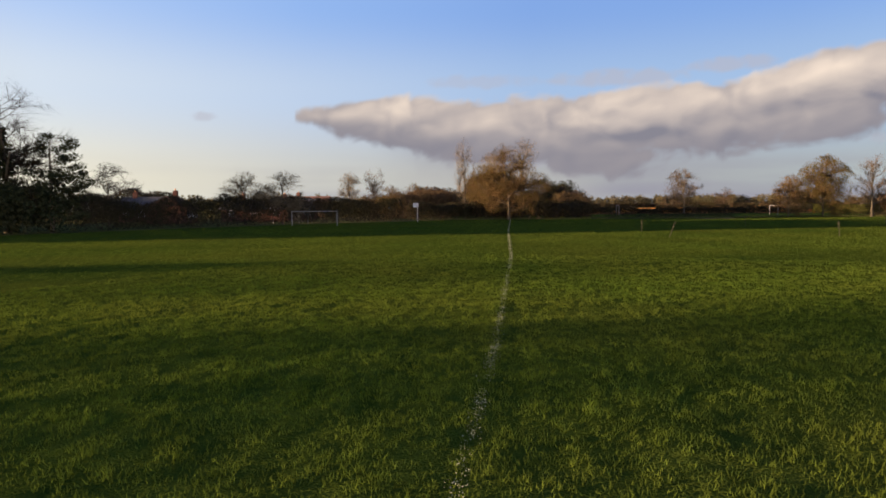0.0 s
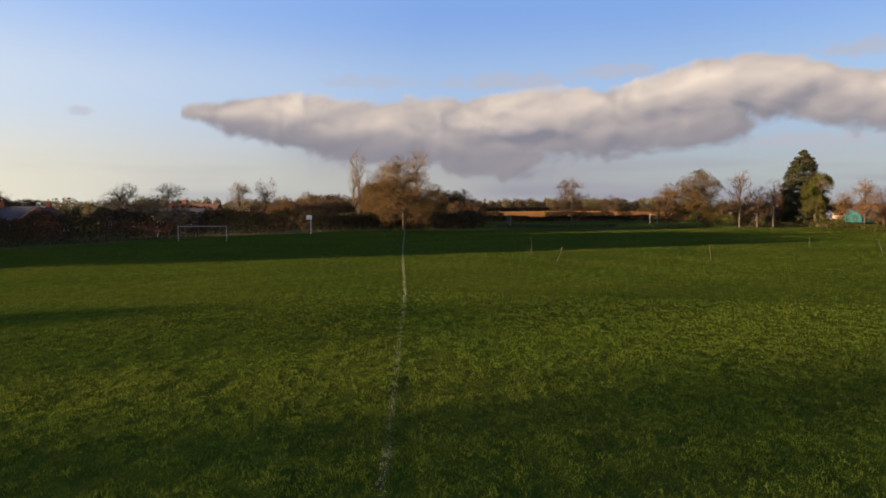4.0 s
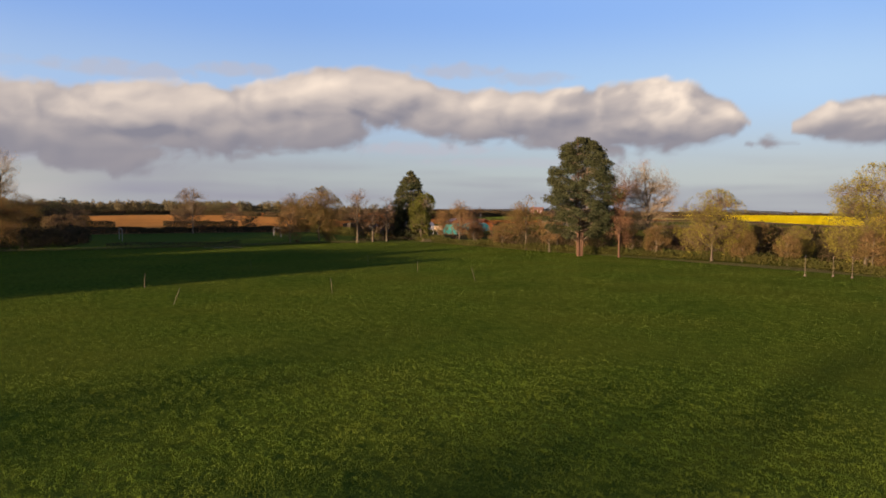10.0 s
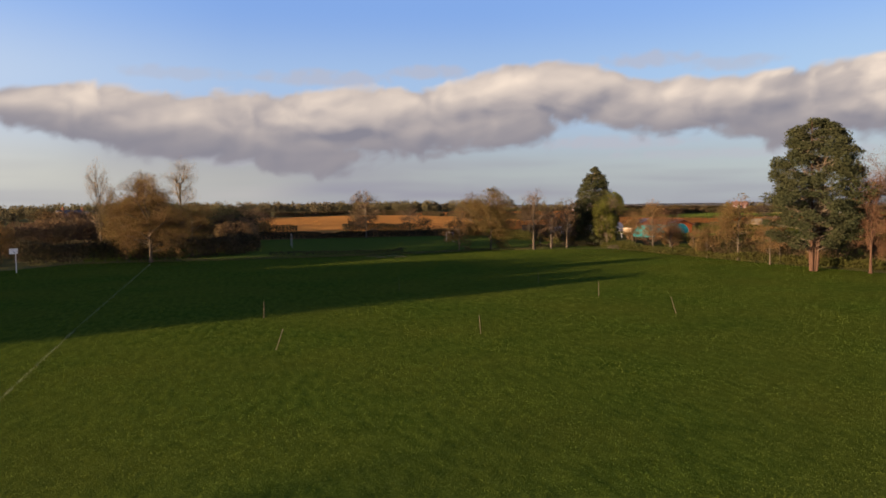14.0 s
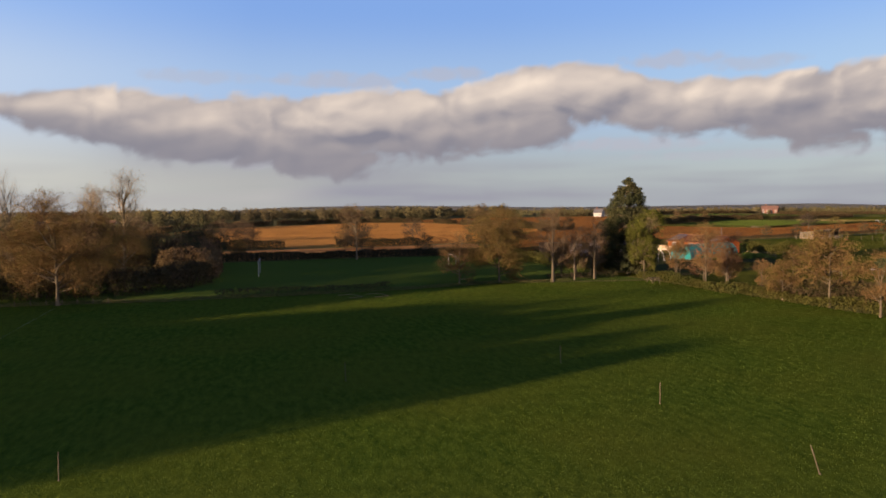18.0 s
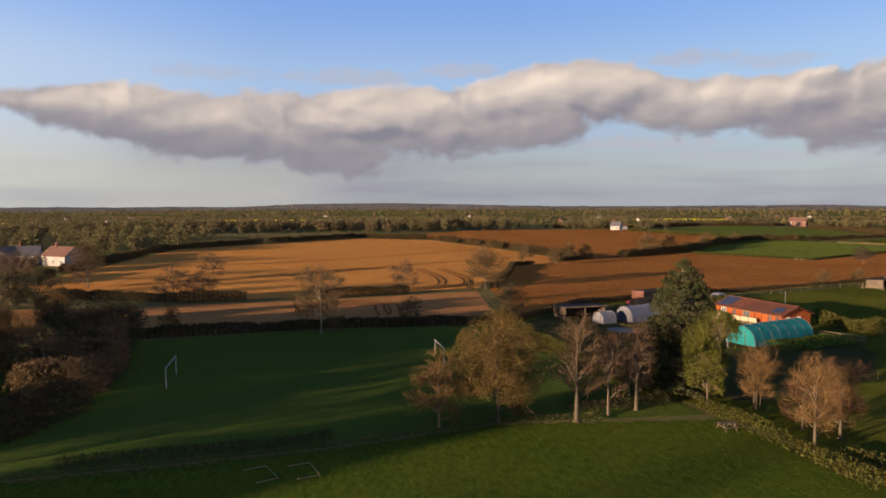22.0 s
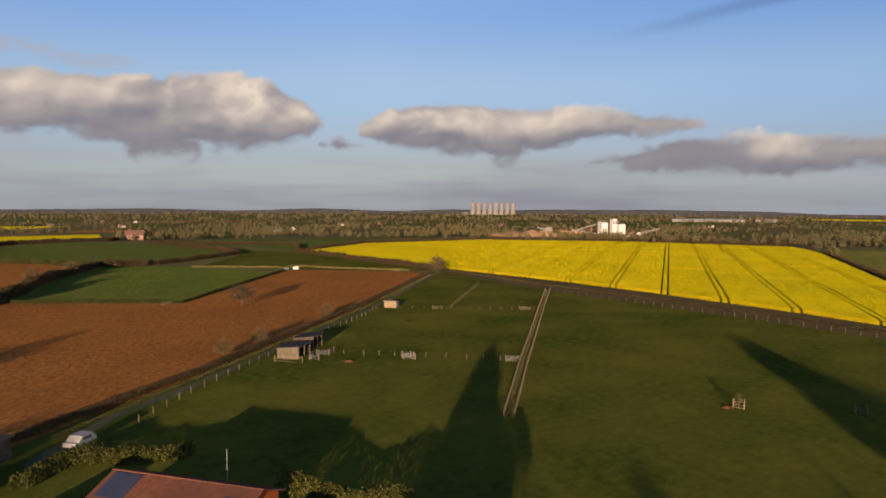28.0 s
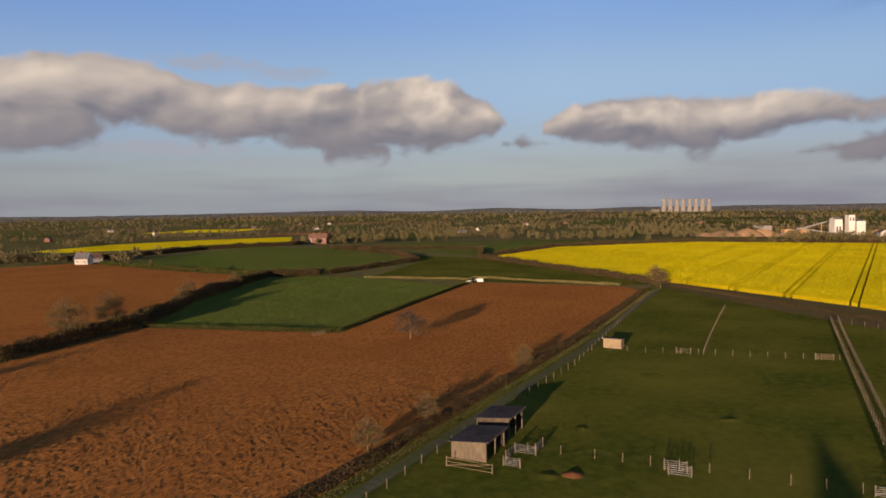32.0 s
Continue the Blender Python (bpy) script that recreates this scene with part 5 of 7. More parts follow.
    lit = 0.17 + lump * (0.5 + 0.5 * high) + 0.55 * high * bright * step(n1 + 0.7 * patch, -0.35, 0.5) + 0.20 * high * (1 - bright) + 0.22 * (1 - solid) * high
    lit += 0.30 * np.clip((A - 19) / 4, 0, 1) * high * step(n0 + 0.8 * n2, -0.1, 0.55)
    lit = np.clip(lit * (0.42 + 0.58 * step(high, 0.0, 0.45)), 0, 1)
    shade, glow = linear(138, 134, 145), linear(255, 230, 211)
    cloud = shade + (glow - shade) * lit[..., None]
    # clear sky: paler towards the sun and towards the skyline
    keys = [-72, -57, -38, -20, 0, 20, 40, 60, 80, 114]
    tops = [linear(*c) for c in ((188, 206, 240), (172, 200, 245), (146, 182, 238), (130, 168, 229), (130, 169, 230), (137, 177, 238), (146, 185, 242), (134, 175, 236), (122, 164, 228), (118, 160, 224))]
    mids = [linear(*c) for c in ((226, 226, 226), (214, 224, 238), (190, 207, 233), (166, 192, 228), (164, 192, 228), (170, 200, 234), (178, 207, 239), (172, 203, 238), (160, 194, 232), (156, 190, 228))]
    lows = [linear(*c) for c in ((248, 234, 205), (242, 231, 208), (208, 204, 196), (176, 175, 173), (176, 180, 181), (184, 190, 190), (190, 193, 191), (186, 189, 191), (176, 181, 187), (172, 178, 185))]
    bands = [np.stack([np.interp(A, keys, [c[i] for c in row]) for i in range(3)], -1) for row in (tops, mids, lows)]
    u = step(E, 8.5, 15.5)[..., None]
    v = step(E, 1.5, 8.5)[..., None]
    clear = bands[2] * (1 - v) + (bands[1] * (1 - u) + bands[0] * u) * v
    # grey layers low over the land, and thin cirrus
    west = np.clip((-26 - A) / 20, 0, 1)
    grey = step(streak + 0.25 * n1, -0.3, 0.6) * step(E, 4.4, 1.8) * (1 - 0.8 * west) * 0.6 + 0.5 * step(E, 1.9, 0.3) * (1 - west)
    under = step(A, -34, -26) * step(A, 2, -12) * step(E, 5.5, 4.0) * step(E, 0.3, 2.0) * np.clip(0.75 + 0.8 * n1, 0, 1)
    grey = np.maximum(grey, 0.75 * under)
    left = step(A, -12, -20) * step(A, -38, -28) * step(E, 4.2, 1.2)
    mist = linear(158, 155, 166) * (1 - 0.55 * left[..., None]) + linear(206, 200, 190) * 0.55 * left[..., None]
    clear = clear * (1 - grey[..., None]) + mist * grey[..., None]
    veil = np.zeros_like(A)
    for a, e, w, h, m in ((-24, 9.6, 4, 0.5, 0.4), (-13, 9.6, 4.5, 0.6, 0.6), (-4.5, 10.1, 3.0, 0.5, 0.6), (13, 10.6, 3.2, 0.55, 0.6), (19, 9.9, 3, 0.5, 0.5), (-46, 6.6, 0.9, 0.3, 0.5), (10, 4.3, 5, 0.5, 0.6), (20, 3.2, 9, 0.35, 0.4), (75, 1.9, 6, 0.5, 0.5), (-18, 3.4, 7, 0.7, 0.5)):
        q = ((A - a) / w) ** 2 + ((E - e) / h) ** 2
        veil = np.maximum(veil, m * np.clip(1.2 - q * 0.7 + 1.2 * n2, 0, 1) * np.clip(1.6 - q * 0.5, 0, 1))
    veil = np.clip(veil, 0, 0.8)[..., None]
    clear = clear * (1 - veil) + (linear(198, 190, 198) * 0.7 + linear(160, 165, 182) * 0.3) * veil
    dark = step(np.abs(E - (13.2 + (A - 62) * 0.17) + 0.5 * n1), 0.8, 0.0) * step(A, 56, 70) * 0.55
    clear = clear * (1 - dark[..., None]) + linear(104, 132, 178) * dark[..., None]
    tone = clear * (1 - solid[..., None]) + cloud * solid[..., None]
    alpha = step(E, 26.5, 18.0) * step(A, -72, -66) * step(A, 114, 108)
    ar, er = np.radians(A), np.radians(E)
    co = np.stack([50 + r * np.sin(ar) * np.cos(er), 200 + r * np.cos(ar) * np.cos(er), 30 + r * np.sin(er)], -1).reshape(-1, 3)
    n, m = A.shape
    i, j = np.meshgrid(np.arange(n - 1), np.arange(m - 1), indexing="ij")
    k = (i * m + j).ravel()
    me = bpy.data.meshes.new("cloud_backdrop")
    me.from_pydata(co.tolist(), [], np.stack([k, k + m, k + m + 1, k + 1], 1).tolist())
    at = me.attributes.new("cover", "FLOAT", "POINT")
    at.data.foreach_set("value", alpha.astype(np.float32).ravel())
    at = me.attributes.new("tone", "FLOAT_VECTOR", "POINT")
    at.data.foreach_set("vector", tone.astype(np.float32).ravel())
    me.polygons.foreach_set("use_smooth", [True] * len(me.polygons))
    mat = bpy.data.materials.new("cloud")
    mat.use_nodes = True
    t = mat.node_tree
    t.nodes.remove(t.nodes["Principled BSDF"])
    a1, a2 = t.nodes.new("ShaderNodeAttribute"), t.nodes.new("ShaderNodeAttribute")
    a1.attribute_name, a2.attribute_name = "cover", "tone"
    em, tr, ms = t.nodes.new("ShaderNodeEmission"), t.nodes.new("ShaderNodeBsdfTransparent"), t.nodes.new("ShaderNodeMixShader")
    t.links.new(a2.outputs["Vector"], em.inputs[0])
    t.links.new(a1.outputs["Fac"], ms.inputs[0])
    t.links.new(tr.outputs[0], ms.inputs[1])
    t.links.new(em.outputs[0], ms.inputs[2])
    t.links.new(ms.outputs[0], t.nodes["Material Output"].inputs[0])
    me.materials.append(mat)
    ob = new("cloud_backdrop", me)
    ob.visible_shadow = False
    return tagged(ob, "banks of grey and cream cumulus under a blue sky", "sky", kind="structure")


cloud_backdrop()


# ---- grass in the near part of the playing field ----
def grass(name, count, x0, x1, y0, y1, low, high, wide, seed, fade, label):
    rng = np.random.default_rng(seed)
    x, y = rng.uniform(x0, x1, count), rng.uniform(y0, y1, count)
    # tufts stand in drifts
    drift = np.array([noise.noise(Vector((a * 1.1, b * 1.6, 1.0))) + 0.6 * noise.noise(Vector((a * 3.1, b * 4.1, 2.0))) for a, b in zip(x, y)])
    away = np.hypot(x + 3, (y + 14) * 0.9)
    keep = (drift > rng.uniform(-1.1, 0.15, count)) & (rng.random(count) < np.clip((fade - away) / (fade * 0.55), 0, 1))
    x, y, drift = x[keep], y[keep], drift[keep]
    n = len(x)
    blades = []
    for k in range(4):
        a = rng.uniform(0, 2 * np.pi, n)
        h = rng.uniform(low, high, n) * (1 + 0.6 * np.clip(drift, -0.5, 1))
        bx, by = x + rng.normal(0, 0.035, n), y + rng.normal(0, 0.035, n)
        lean = rng.uniform(0.1, 0.9, n) * h
        la = rng.uniform(0, 2 * np.pi, n)
        z = turf_height(bx, by) - 0.035
        blades.append(np.stack([np.stack([bx - np.cos(a) * wide, by - np.sin(a) * wide, z], 1),
                                np.stack([bx + np.cos(a) * wide, by + np.sin(a) * wide, z], 1),
                                np.stack([bx + np.cos(la) * lean, by + np.sin(la) * lean, z + h], 1)], 1))
    v = np.concatenate(blades).reshape(-1, 3)
    return tagged(new(name, array_mesh(name, v, M["blade"], 3)), label, "grass", kind="stuff")


grass("grass", 210000, -28, 22, -9, 26, 0.04, 0.10, 0.010, 61, 40, "short tufted green turf in low sun")


def tufts(name, outline, spacing, high, wide, mat, seed, label, near=None, per=3):
    """Grass all over a field: spiky tufts, thinner where it is worn."""
    rng = np.random.default_rng(seed)
    xs, ys = [p[0] for p in outline], [p[1] for p in outline]
    n = int((max(xs) - min(xs)) * (max(ys) - min(ys)) / spacing ** 2)
    x, y = rng.uniform(min(xs), max(xs), n), rng.uniform(min(ys), max(ys), n)
    hit = np.zeros(n, bool)
    for p, q in zip(outline, outline[1:] + outline[:1]):
        if p[1] != q[1]:
            hit ^= ((p[1] > y) != (q[1] > y)) & (x < (q[0] - p[0]) * (y - p[1]) / (q[1] - p[1]) + p[0])
    if near:
        hit &= near(x, y, rng)
    x, y = x[hit], y[hit]
    n = len(x)
    wave = np.sin(x * 0.31 + 2 * np.sin(y * 0.13)) * np.sin(y * 0.27 + 1.7 * np.sin(x * 0.11))
    out = []
    for k in range(per):
        a, la = rng.uniform(0, 2 * np.pi, n), rng.uniform(0, 2 * np.pi, n)
        h = high * rng.uniform(0.5, 1.3, n) * (1 + 0.25 * wave)
        lean = rng.uniform(0.0, 0.8, n) * h
        bx, by = x + rng.normal(0, spacing * 0.25, n), y + rng.normal(0, spacing * 0.25, n)
        z = np.full(n, -0.04) + (turf_height(bx, by) if name == "field_grass" else 0)
        w = wide * rng.uniform(0.6, 1.4, n)
        out.append(np.stack([np.stack([bx - np.cos(a) * w, by - np.sin(a) * w, z], 1), np.stack([bx + np.cos(a) * w, by + np.sin(a) * w, z], 1),
                             np.stack([bx + np.cos(la) * lean, by + np.sin(la) * lean, z + h], 1)], 1))
    return tagged(new(name, array_mesh(name, np.concatenate(out).reshape(-1, 3), M[mat], 3)), label, "grass", kind="stuff")


tufts("field_grass", FIELDS["playing_field"], 0.18, 0.055, 0.014, "blade", 63, "short green grass of the playing field", lambda x, y, rng: (np.hypot(x + 3, (y + 14) * 0.9) > rng.uniform(14, 34, len(x))) & (y > -12) & (y < rng.uniform(40, 62, len(x))), 2)
tufts("field_grass", FIELDS["playing_field"], 0.22, 0.055, 0.018, "blade", 68, "thicker green grass towards the field's far hedge", lambda x, y, rng: y > rng.uniform(34, 60, len(x)), 2)
tufts("pitch_grass", FIELDS["north_pitch"], 0.34, 0.045, 0.04, "blade", 64, "short green grass of the shaded pitch", None, 2)
tufts("paddock_grass", FIELDS["house_paddock"], 0.27, 0.065, 0.030, "tuft", 65, "grazed grass of the fenced paddock", None, 2)
tufts("paddock_grass", FIELDS["south_paddock"], 0.28, 0.065, 0.030, "tuft", 66, "grazed grass of the wide paddock", None, 2)
tufts("wheat", FIELDS["green_field"], 0.4, 0.13, 0.06, "wheat", 67, "young green wheat inside hedges", None, 2)


def chalk_line():
    """A worn pitch line of chalked blades and crumbs."""
    rng = np.random.default_rng(4)
    pts = [(-4.9, -11.0), (-8.7, 0.4), (-17.1, 24.2), (-30, 58.5), (-50, 113.5)]
    c = []
    for x, y, d in along(pts, 0.25):
        worn = noise.noise(Vector((x * 0.9, y * 0.9, 5))) + 0.5 * noise.noise(Vector((x * 4, y * 4, 6)))
        n = int(max(0, 22 + 36 * worn))
        u, v = rng.uniform(0, 0.25, n), rng.normal(0, 0.06, n)
        c.append(np.stack([x + d[0] * u - d[1] * v, y + d[1] * u + d[0] * v, rng.uniform(0.005, 0.04, n)], 1))
    c = np.concatenate(c)
    c[:, 2] += turf_height(c[:, 0], c[:, 1])
    me = leaves(rng, c, 0.011, M["chalk"], "pitch_line")
    return tagged(new("pitch_line", me), "faded white pitch line on turf", "line marking", kind="stuff")


chalk_line()


# ---- fences, gates and posts ----
def unit(mat, name, *boxes):
    g = Geo()
    for b in boxes:
        g.box(*b)
    return g.mesh(name, M[mat])


POST = unit("wood", "post", (-0.042, 0.042, -0.042, 0.042, -0.1, 1.15))


def fence(points, label, step=3.6, rails=(0.35, 0.65, 0.95), thick=0.004, height=1.15, rail_mat="dark_wood", bars=False, mat="wood"):
    """Posts and wires or rails along a line."""
    ob = thing("fence", points[0][0], points[0][1], label, "fence", z=0)
    ox, oy = points[0]
    data = POST if mat == "wood" else unit(mat, "post", (-0.035, 0.035, -0.035, 0.035, -0.1, 1.15))
    spots = along(points, step) + [(points[-1][0], points[-1][1], (1, 0))]
    rng = random.Random(int(ox * 7 + oy))
    for x, y, d in spots:
        p = new("post", data)
        p.parent = ob
        p.matrix_local = pose(x - ox, y - oy, terrain(x, y), rng.uniform(-2, 2), rng.uniform(-2, 2), math.degrees(math.atan2(d[1], d[0]))) @ Matrix.Diagonal((1, 1, height / 1.15 * rng.uniform(0.95, 1.06), 1))
    for z in rails:
        g = Geo()
        for p, q in zip(points, points[1:]):
            a, b = (p[0] - ox, p[1] - oy, terrain(*p) + z * height / 1.15), (q[0] - ox, q[1] - oy, terrain(*q) + z * height / 1.15)
            if bars:
                g.beam(a, b, 0.035, thick)
            else:
                g.tube(a, b, thick, thick, 4)
        part("rail" if bars else "wire", g, M[rail_mat], ob)
    return ob


def hurdle(x, y, turn, wide, high, label, mat="steel", bars=5, name="gate"):
    """A field gate or sheep hurdle on two posts."""
    ob = thing(name, x, y, label, "gate", turn)
    for sx in (-1, 1):
        part("post", Geo().box(sx * wide / 2 - 0.06, sx * wide / 2 + 0.06, -0.06, 0.06, -0.1, high + 0.12), M["wood"], ob)
    for k in range(bars):
        z = high * (0.15 + 0.8 * k / (bars - 1))
        part("bar", Geo().beam((-wide / 2, 0, z), (wide / 2, 0, z), 0.035, 0.03), M[mat], ob)
    part("brace", Geo().beam((-wide / 2, 0.02, high * 0.15), (wide / 2, 0.02, high * 0.95), 0.03, 0.025), M[mat], ob)
    return ob


fence([(60, 239), (71.8, 247.9), (91.5, 261.0), (138.3, 288.6), (175, 315.5), (212.6, 343), (236, 358)], "post and wire fence beside the farm track", 3.6)
DOUBLE = "weathered post and rail fence across the paddock"
for o in (-0.75, 0.75):
    fence([(98 + o * 0.55, 205.6 - o * 0.83), (127 + o * 0.55, 225.9 - o * 0.83), (152 + o * 0.55, 243 - o * 0.83), (186 + o * 0.55, 266.4 - o * 0.83), (221 + o * 0.55, 290.2 - o * 0.83)], DOUBLE, 2.4, (0.4, 0.72, 1.05), 0.055, 1.2, "plank", True)
hedge("fence_weeds", [(98, 205.6), (127, 225.9), (152, 243), (221, 290.2)], 0.15, 1.0, "bank", "dead grass between the double fences", 80, 0.08, 0, 51)
fence([(104, 257.6), (109, 251.5), (116.3, 241.5), (120.5, 234.8), (126.4, 227)], "post and wire fence across the paddock", 3.0)
fence([(150, 297), (157, 289.5), (163.8, 282.6), (172, 273.6), (180.5, 265)], "thin post and wire fence in the paddock", 3.0)
fence([(164.5, 282), (180, 293), (196, 304), (216, 317.5)], "thin post and wire fence in the paddock", 3.0)
fence([(152.5, 164.2), (166, 162.8), (180, 161.2), (195.5, 160)], "pale post and rail fence round the pasture", 2.2, (0.35, 0.7, 1.05), 0.06, 1.3, "plank", True)
fence([(152.5, 164), (140, 155.5), (128, 147.2), (117, 140), (105, 132.5)], "pale post fence round the pasture", 2.6, (0.35, 0.7, 1.05), 0.008, 1.3, "wood")
fence([(197.5, 169), (203, 186), (207.5, 203), (210.5, 224), (214.5, 253), (219.5, 288)], "post and wire fence below the rape", 3.0)
fence([(46, 166), (53, 160.5), (60, 153.5), (67, 147.2), (76, 139), (86, 131)], "post and wire fence behind the trampoline", 2.4, (0.4, 0.8), 0.006, 1.1)
fence([(55.2, 191.2), (57.6, 188.6), (60.2, 185.6)], "pale post and rail fence beside the net tunnel", 1.8, (0.3, 0.6, 0.95), 0.09, 1.2, "plank", True)
fence([(62, 203), (66, 197), (68, 190)], "pale post and rail fence behind shrubs", 2.0, (0.4, 0.8), 0.08, 1.2, "plank", True)
fence([(22, 186), (27, 189.5), (33, 193), (38, 190)], "wire garden fence by the polytunnel", 2.0, (0.4, 0.8, 1.1), 0.006, 1.2)
fence([(-66, 112.5), (-58, 115), (-46, 118.5)], "row of short stakes under the ash tree", 1.6, (), 0.02, 0.6)
hurdle(162, 284.6, -46, 2.6, 1.1, "weathered wooden paddock gate", "wood")
hurdle(178.4, 266.6, -46, 3.0, 1.1, "pale wooden paddock gate", "plank")
hurdle(125.6, 227.6, -52, 2.6, 1.1, "galvanised gate in the paddock fence")
hurdle(110.5, 343.2, 5, 3.0, 1.1, "pale field gate in a hedge", "plank")
hurdle(112.9, 242.6, -55, 2.4, 1.2, "galvanised sheep hurdle beside a fence")
hurdle(113.6, 243.8, -55, 2.4, 1.2, "galvanised sheep hurdle beside a fence")
hurdle(94.9, 256.3, -58, 5.6, 1.1, "pale rail in front of the field shelter", "plank", 3)
hurdle(99.4, 254.5, -58, 2.0, 1.1, "galvanised hurdle of a sheep pen")
hurdle(101.3, 257.3, 30, 2.6, 1.1, "galvanised hurdle of a sheep pen")
hurdle(103.2, 257.0, -58, 2.6, 1.1, "galvanised hurdle of a sheep pen")
hurdle(105.4, 257.2, 30, 2.4, 1.1, "galvanised hurdle of a sheep pen")


# ---- playing field things ----
def stake(x, y, lean, turn, label):
    ob = thing("marker_stake", x, y, label, "stake", turn, group="marker stakes on the field")
    g = Geo()
    g.tube((0, 0, -0.05), (lean * 1.3, 0, 1.3), 0.022, 0.02, 8, True)
    part("stick", g, M["wood"], ob, smooth=False)
    part("foot", Geo().tube((0, 0, -0.05), (lean * 0.06, 0, 0.06), 0.04, 0.03, 8, True), M["wood"], ob)


for x, y, lean, turn in ((-16.7, 62, 0.03, 10), (-12.2, 49.7, 0.36, 4), (0.8, 55.3, -0.08, 5), (12.3, 75.3, 0.0, 0), (16.8, 64.4, -0.34, 5), (7.4, 86.2, -0.05, 0), (-7.7, 80.2, -0.04, 30)):
    stake(x, y, lean, turn, "thin leaning wooden stake in the turf" if abs(lean) > 0.2 else "thin upright wooden stake in the turf")


def goal(x, y, x2, y2, label, high=2.44, depth=1.2):
    """Two posts, a crossbar and rear stays."""
    wide = math.dist((x, y), (x2, y2))
    ob = thing("goal", x, y, label, "goal", math.degrees(math.atan2(y2 - y, x2 - x)))
    for px_ in (0, wide):
        part("post", Geo().tube((px_, 0, -0.1), (px_, 0, high), 0.055, 0.055, 10, True), M["old_white"], ob, smooth=False)
        if depth:
            part("stay", Geo().tube((px_, 0, high), (px_, depth * 0.5, high - 0.05), 0.025, 0.025, 6, True).tube((px_, depth * 0.5, high - 0.05), (px_, depth, 0), 0.025, 0.025, 6, True), M["old_white"], ob)
    part("crossbar", Geo().tube((-0.055, 0, high), (wide + 0.055, 0, high), 0.055, 0.055, 10, True), M["old_white"], ob)
    return ob


goal(-70.1, 73.9, -62.8, 75.0, "white full-size football goal without net", 2.15, 0)
goal(-80.5, 89.5, -77.5, 88.0, "small white football goal near the hedge", 1.9, 0.8)
goal(-37.5, 150.4, -39.6, 157.4, "white football goal on the shaded pitch", 2.5, 0)
goal(-5.1, 166.9, -6.9, 172.6, "white football goal on the shaded pitch", 2.1, 0)


def fallen_goal(x, y, turn):
    ob = thing("fallen_goal_frame", x, y, "weathered grey goal frame lying flat on the grass", "goal frame", turn)
    part("crossbar", Geo().tube((-1.6, 0, 0.06), (1.6, 0, 0.06), 0.035, 0.035, 8, True), M["plank"], ob)
    for s in (-1.6, 1.6):
        part("post", Geo().tube((s, 0, 0.06), (s, 1.9, 0.06), 0.035, 0.035, 8, True), M["plank"], ob)


fallen_goal(-15.8, 125.2, 128)
fallen_goal(-12.4, 126.2, 122)


def hoop(x, y, turn):
    ob = thing("basketball_hoop", x, y, "white basketball board on a pale post", "basketball hoop", turn)
    part("post", Geo().tube((0, 0, -0.1), (0, 0, 2.7), 0.06, 0.06, 10, True), M["white"], ob)
    part("arm", Geo().beam((0, 0, 2.6), (-0.5, 0, 2.9), 0.06), M["steel"], ob)
    part("backboard", Geo().box(-0.56, -0.5, -0.55, 0.55, 2.55, 3.3), M["white"], ob)
    part("ring", Geo().box(-0.95, -0.56, -0.2, 0.2, 2.66, 2.69), M["rust"], ob)


hoop(-62.8, 100.5, -30)
hoop(-85, 88, 60)


def net_post(x, y, high):
    ob = thing("net_post", x, y, "tall pale post at the field edge", "post")
    part("pole", Geo().tube((0, 0, -0.1), (0, 0, high), 0.035, 0.032, 8, True), M["wood"], ob)
    part("cap", Geo().tube((0, 0, high), (0, 0, high + 0.06), 0.045, 0.03, 8, True), M["steel"], ob)
    part("base", Geo().tube((0, 0, 0), (0, 0, 0.2), 0.13, 0.13, 8, True), M["wood"], ob)


for x, y in ((57.3, 63.5), (61.3, 60.6), (60.4, 62.6)):
    net_post(x, y, 2.4)


def picnic_table(x, y, turn, label):
    ob = thing("picnic_table", x, y, label, "table", turn)
    for k in range(4):
        part("plank", Geo().box(-0.9, 0.9, -0.36 + k * 0.19, -0.19 + k * 0.19, 0.71, 0.75), M["wood"], ob)
    for s in (-1, 1):
        part("bench", Geo().box(-0.9, 0.9, s * 0.75 - 0.13, s * 0.75 + 0.13, 0.42, 0.46), M["wood"], ob)
        part("leg_frame", Geo().beam((s * 0.6, -0.8, 0), (s * 0.6, -0.3, 0.72), 0.07).beam((s * 0.6, 0.8, 0), (s * 0.6, 0.3, 0.72), 0.07).beam((s * 0.6, -0.85, 0.4), (s * 0.6, 0.85, 0.4), 0.07), M["wood"], ob)


picnic_table(25.6, 140.0, 20, "weathered wooden picnic table near the hedge")
picnic_table(51.7, 103.6, 120, "weathered wooden picnic table under the pine")


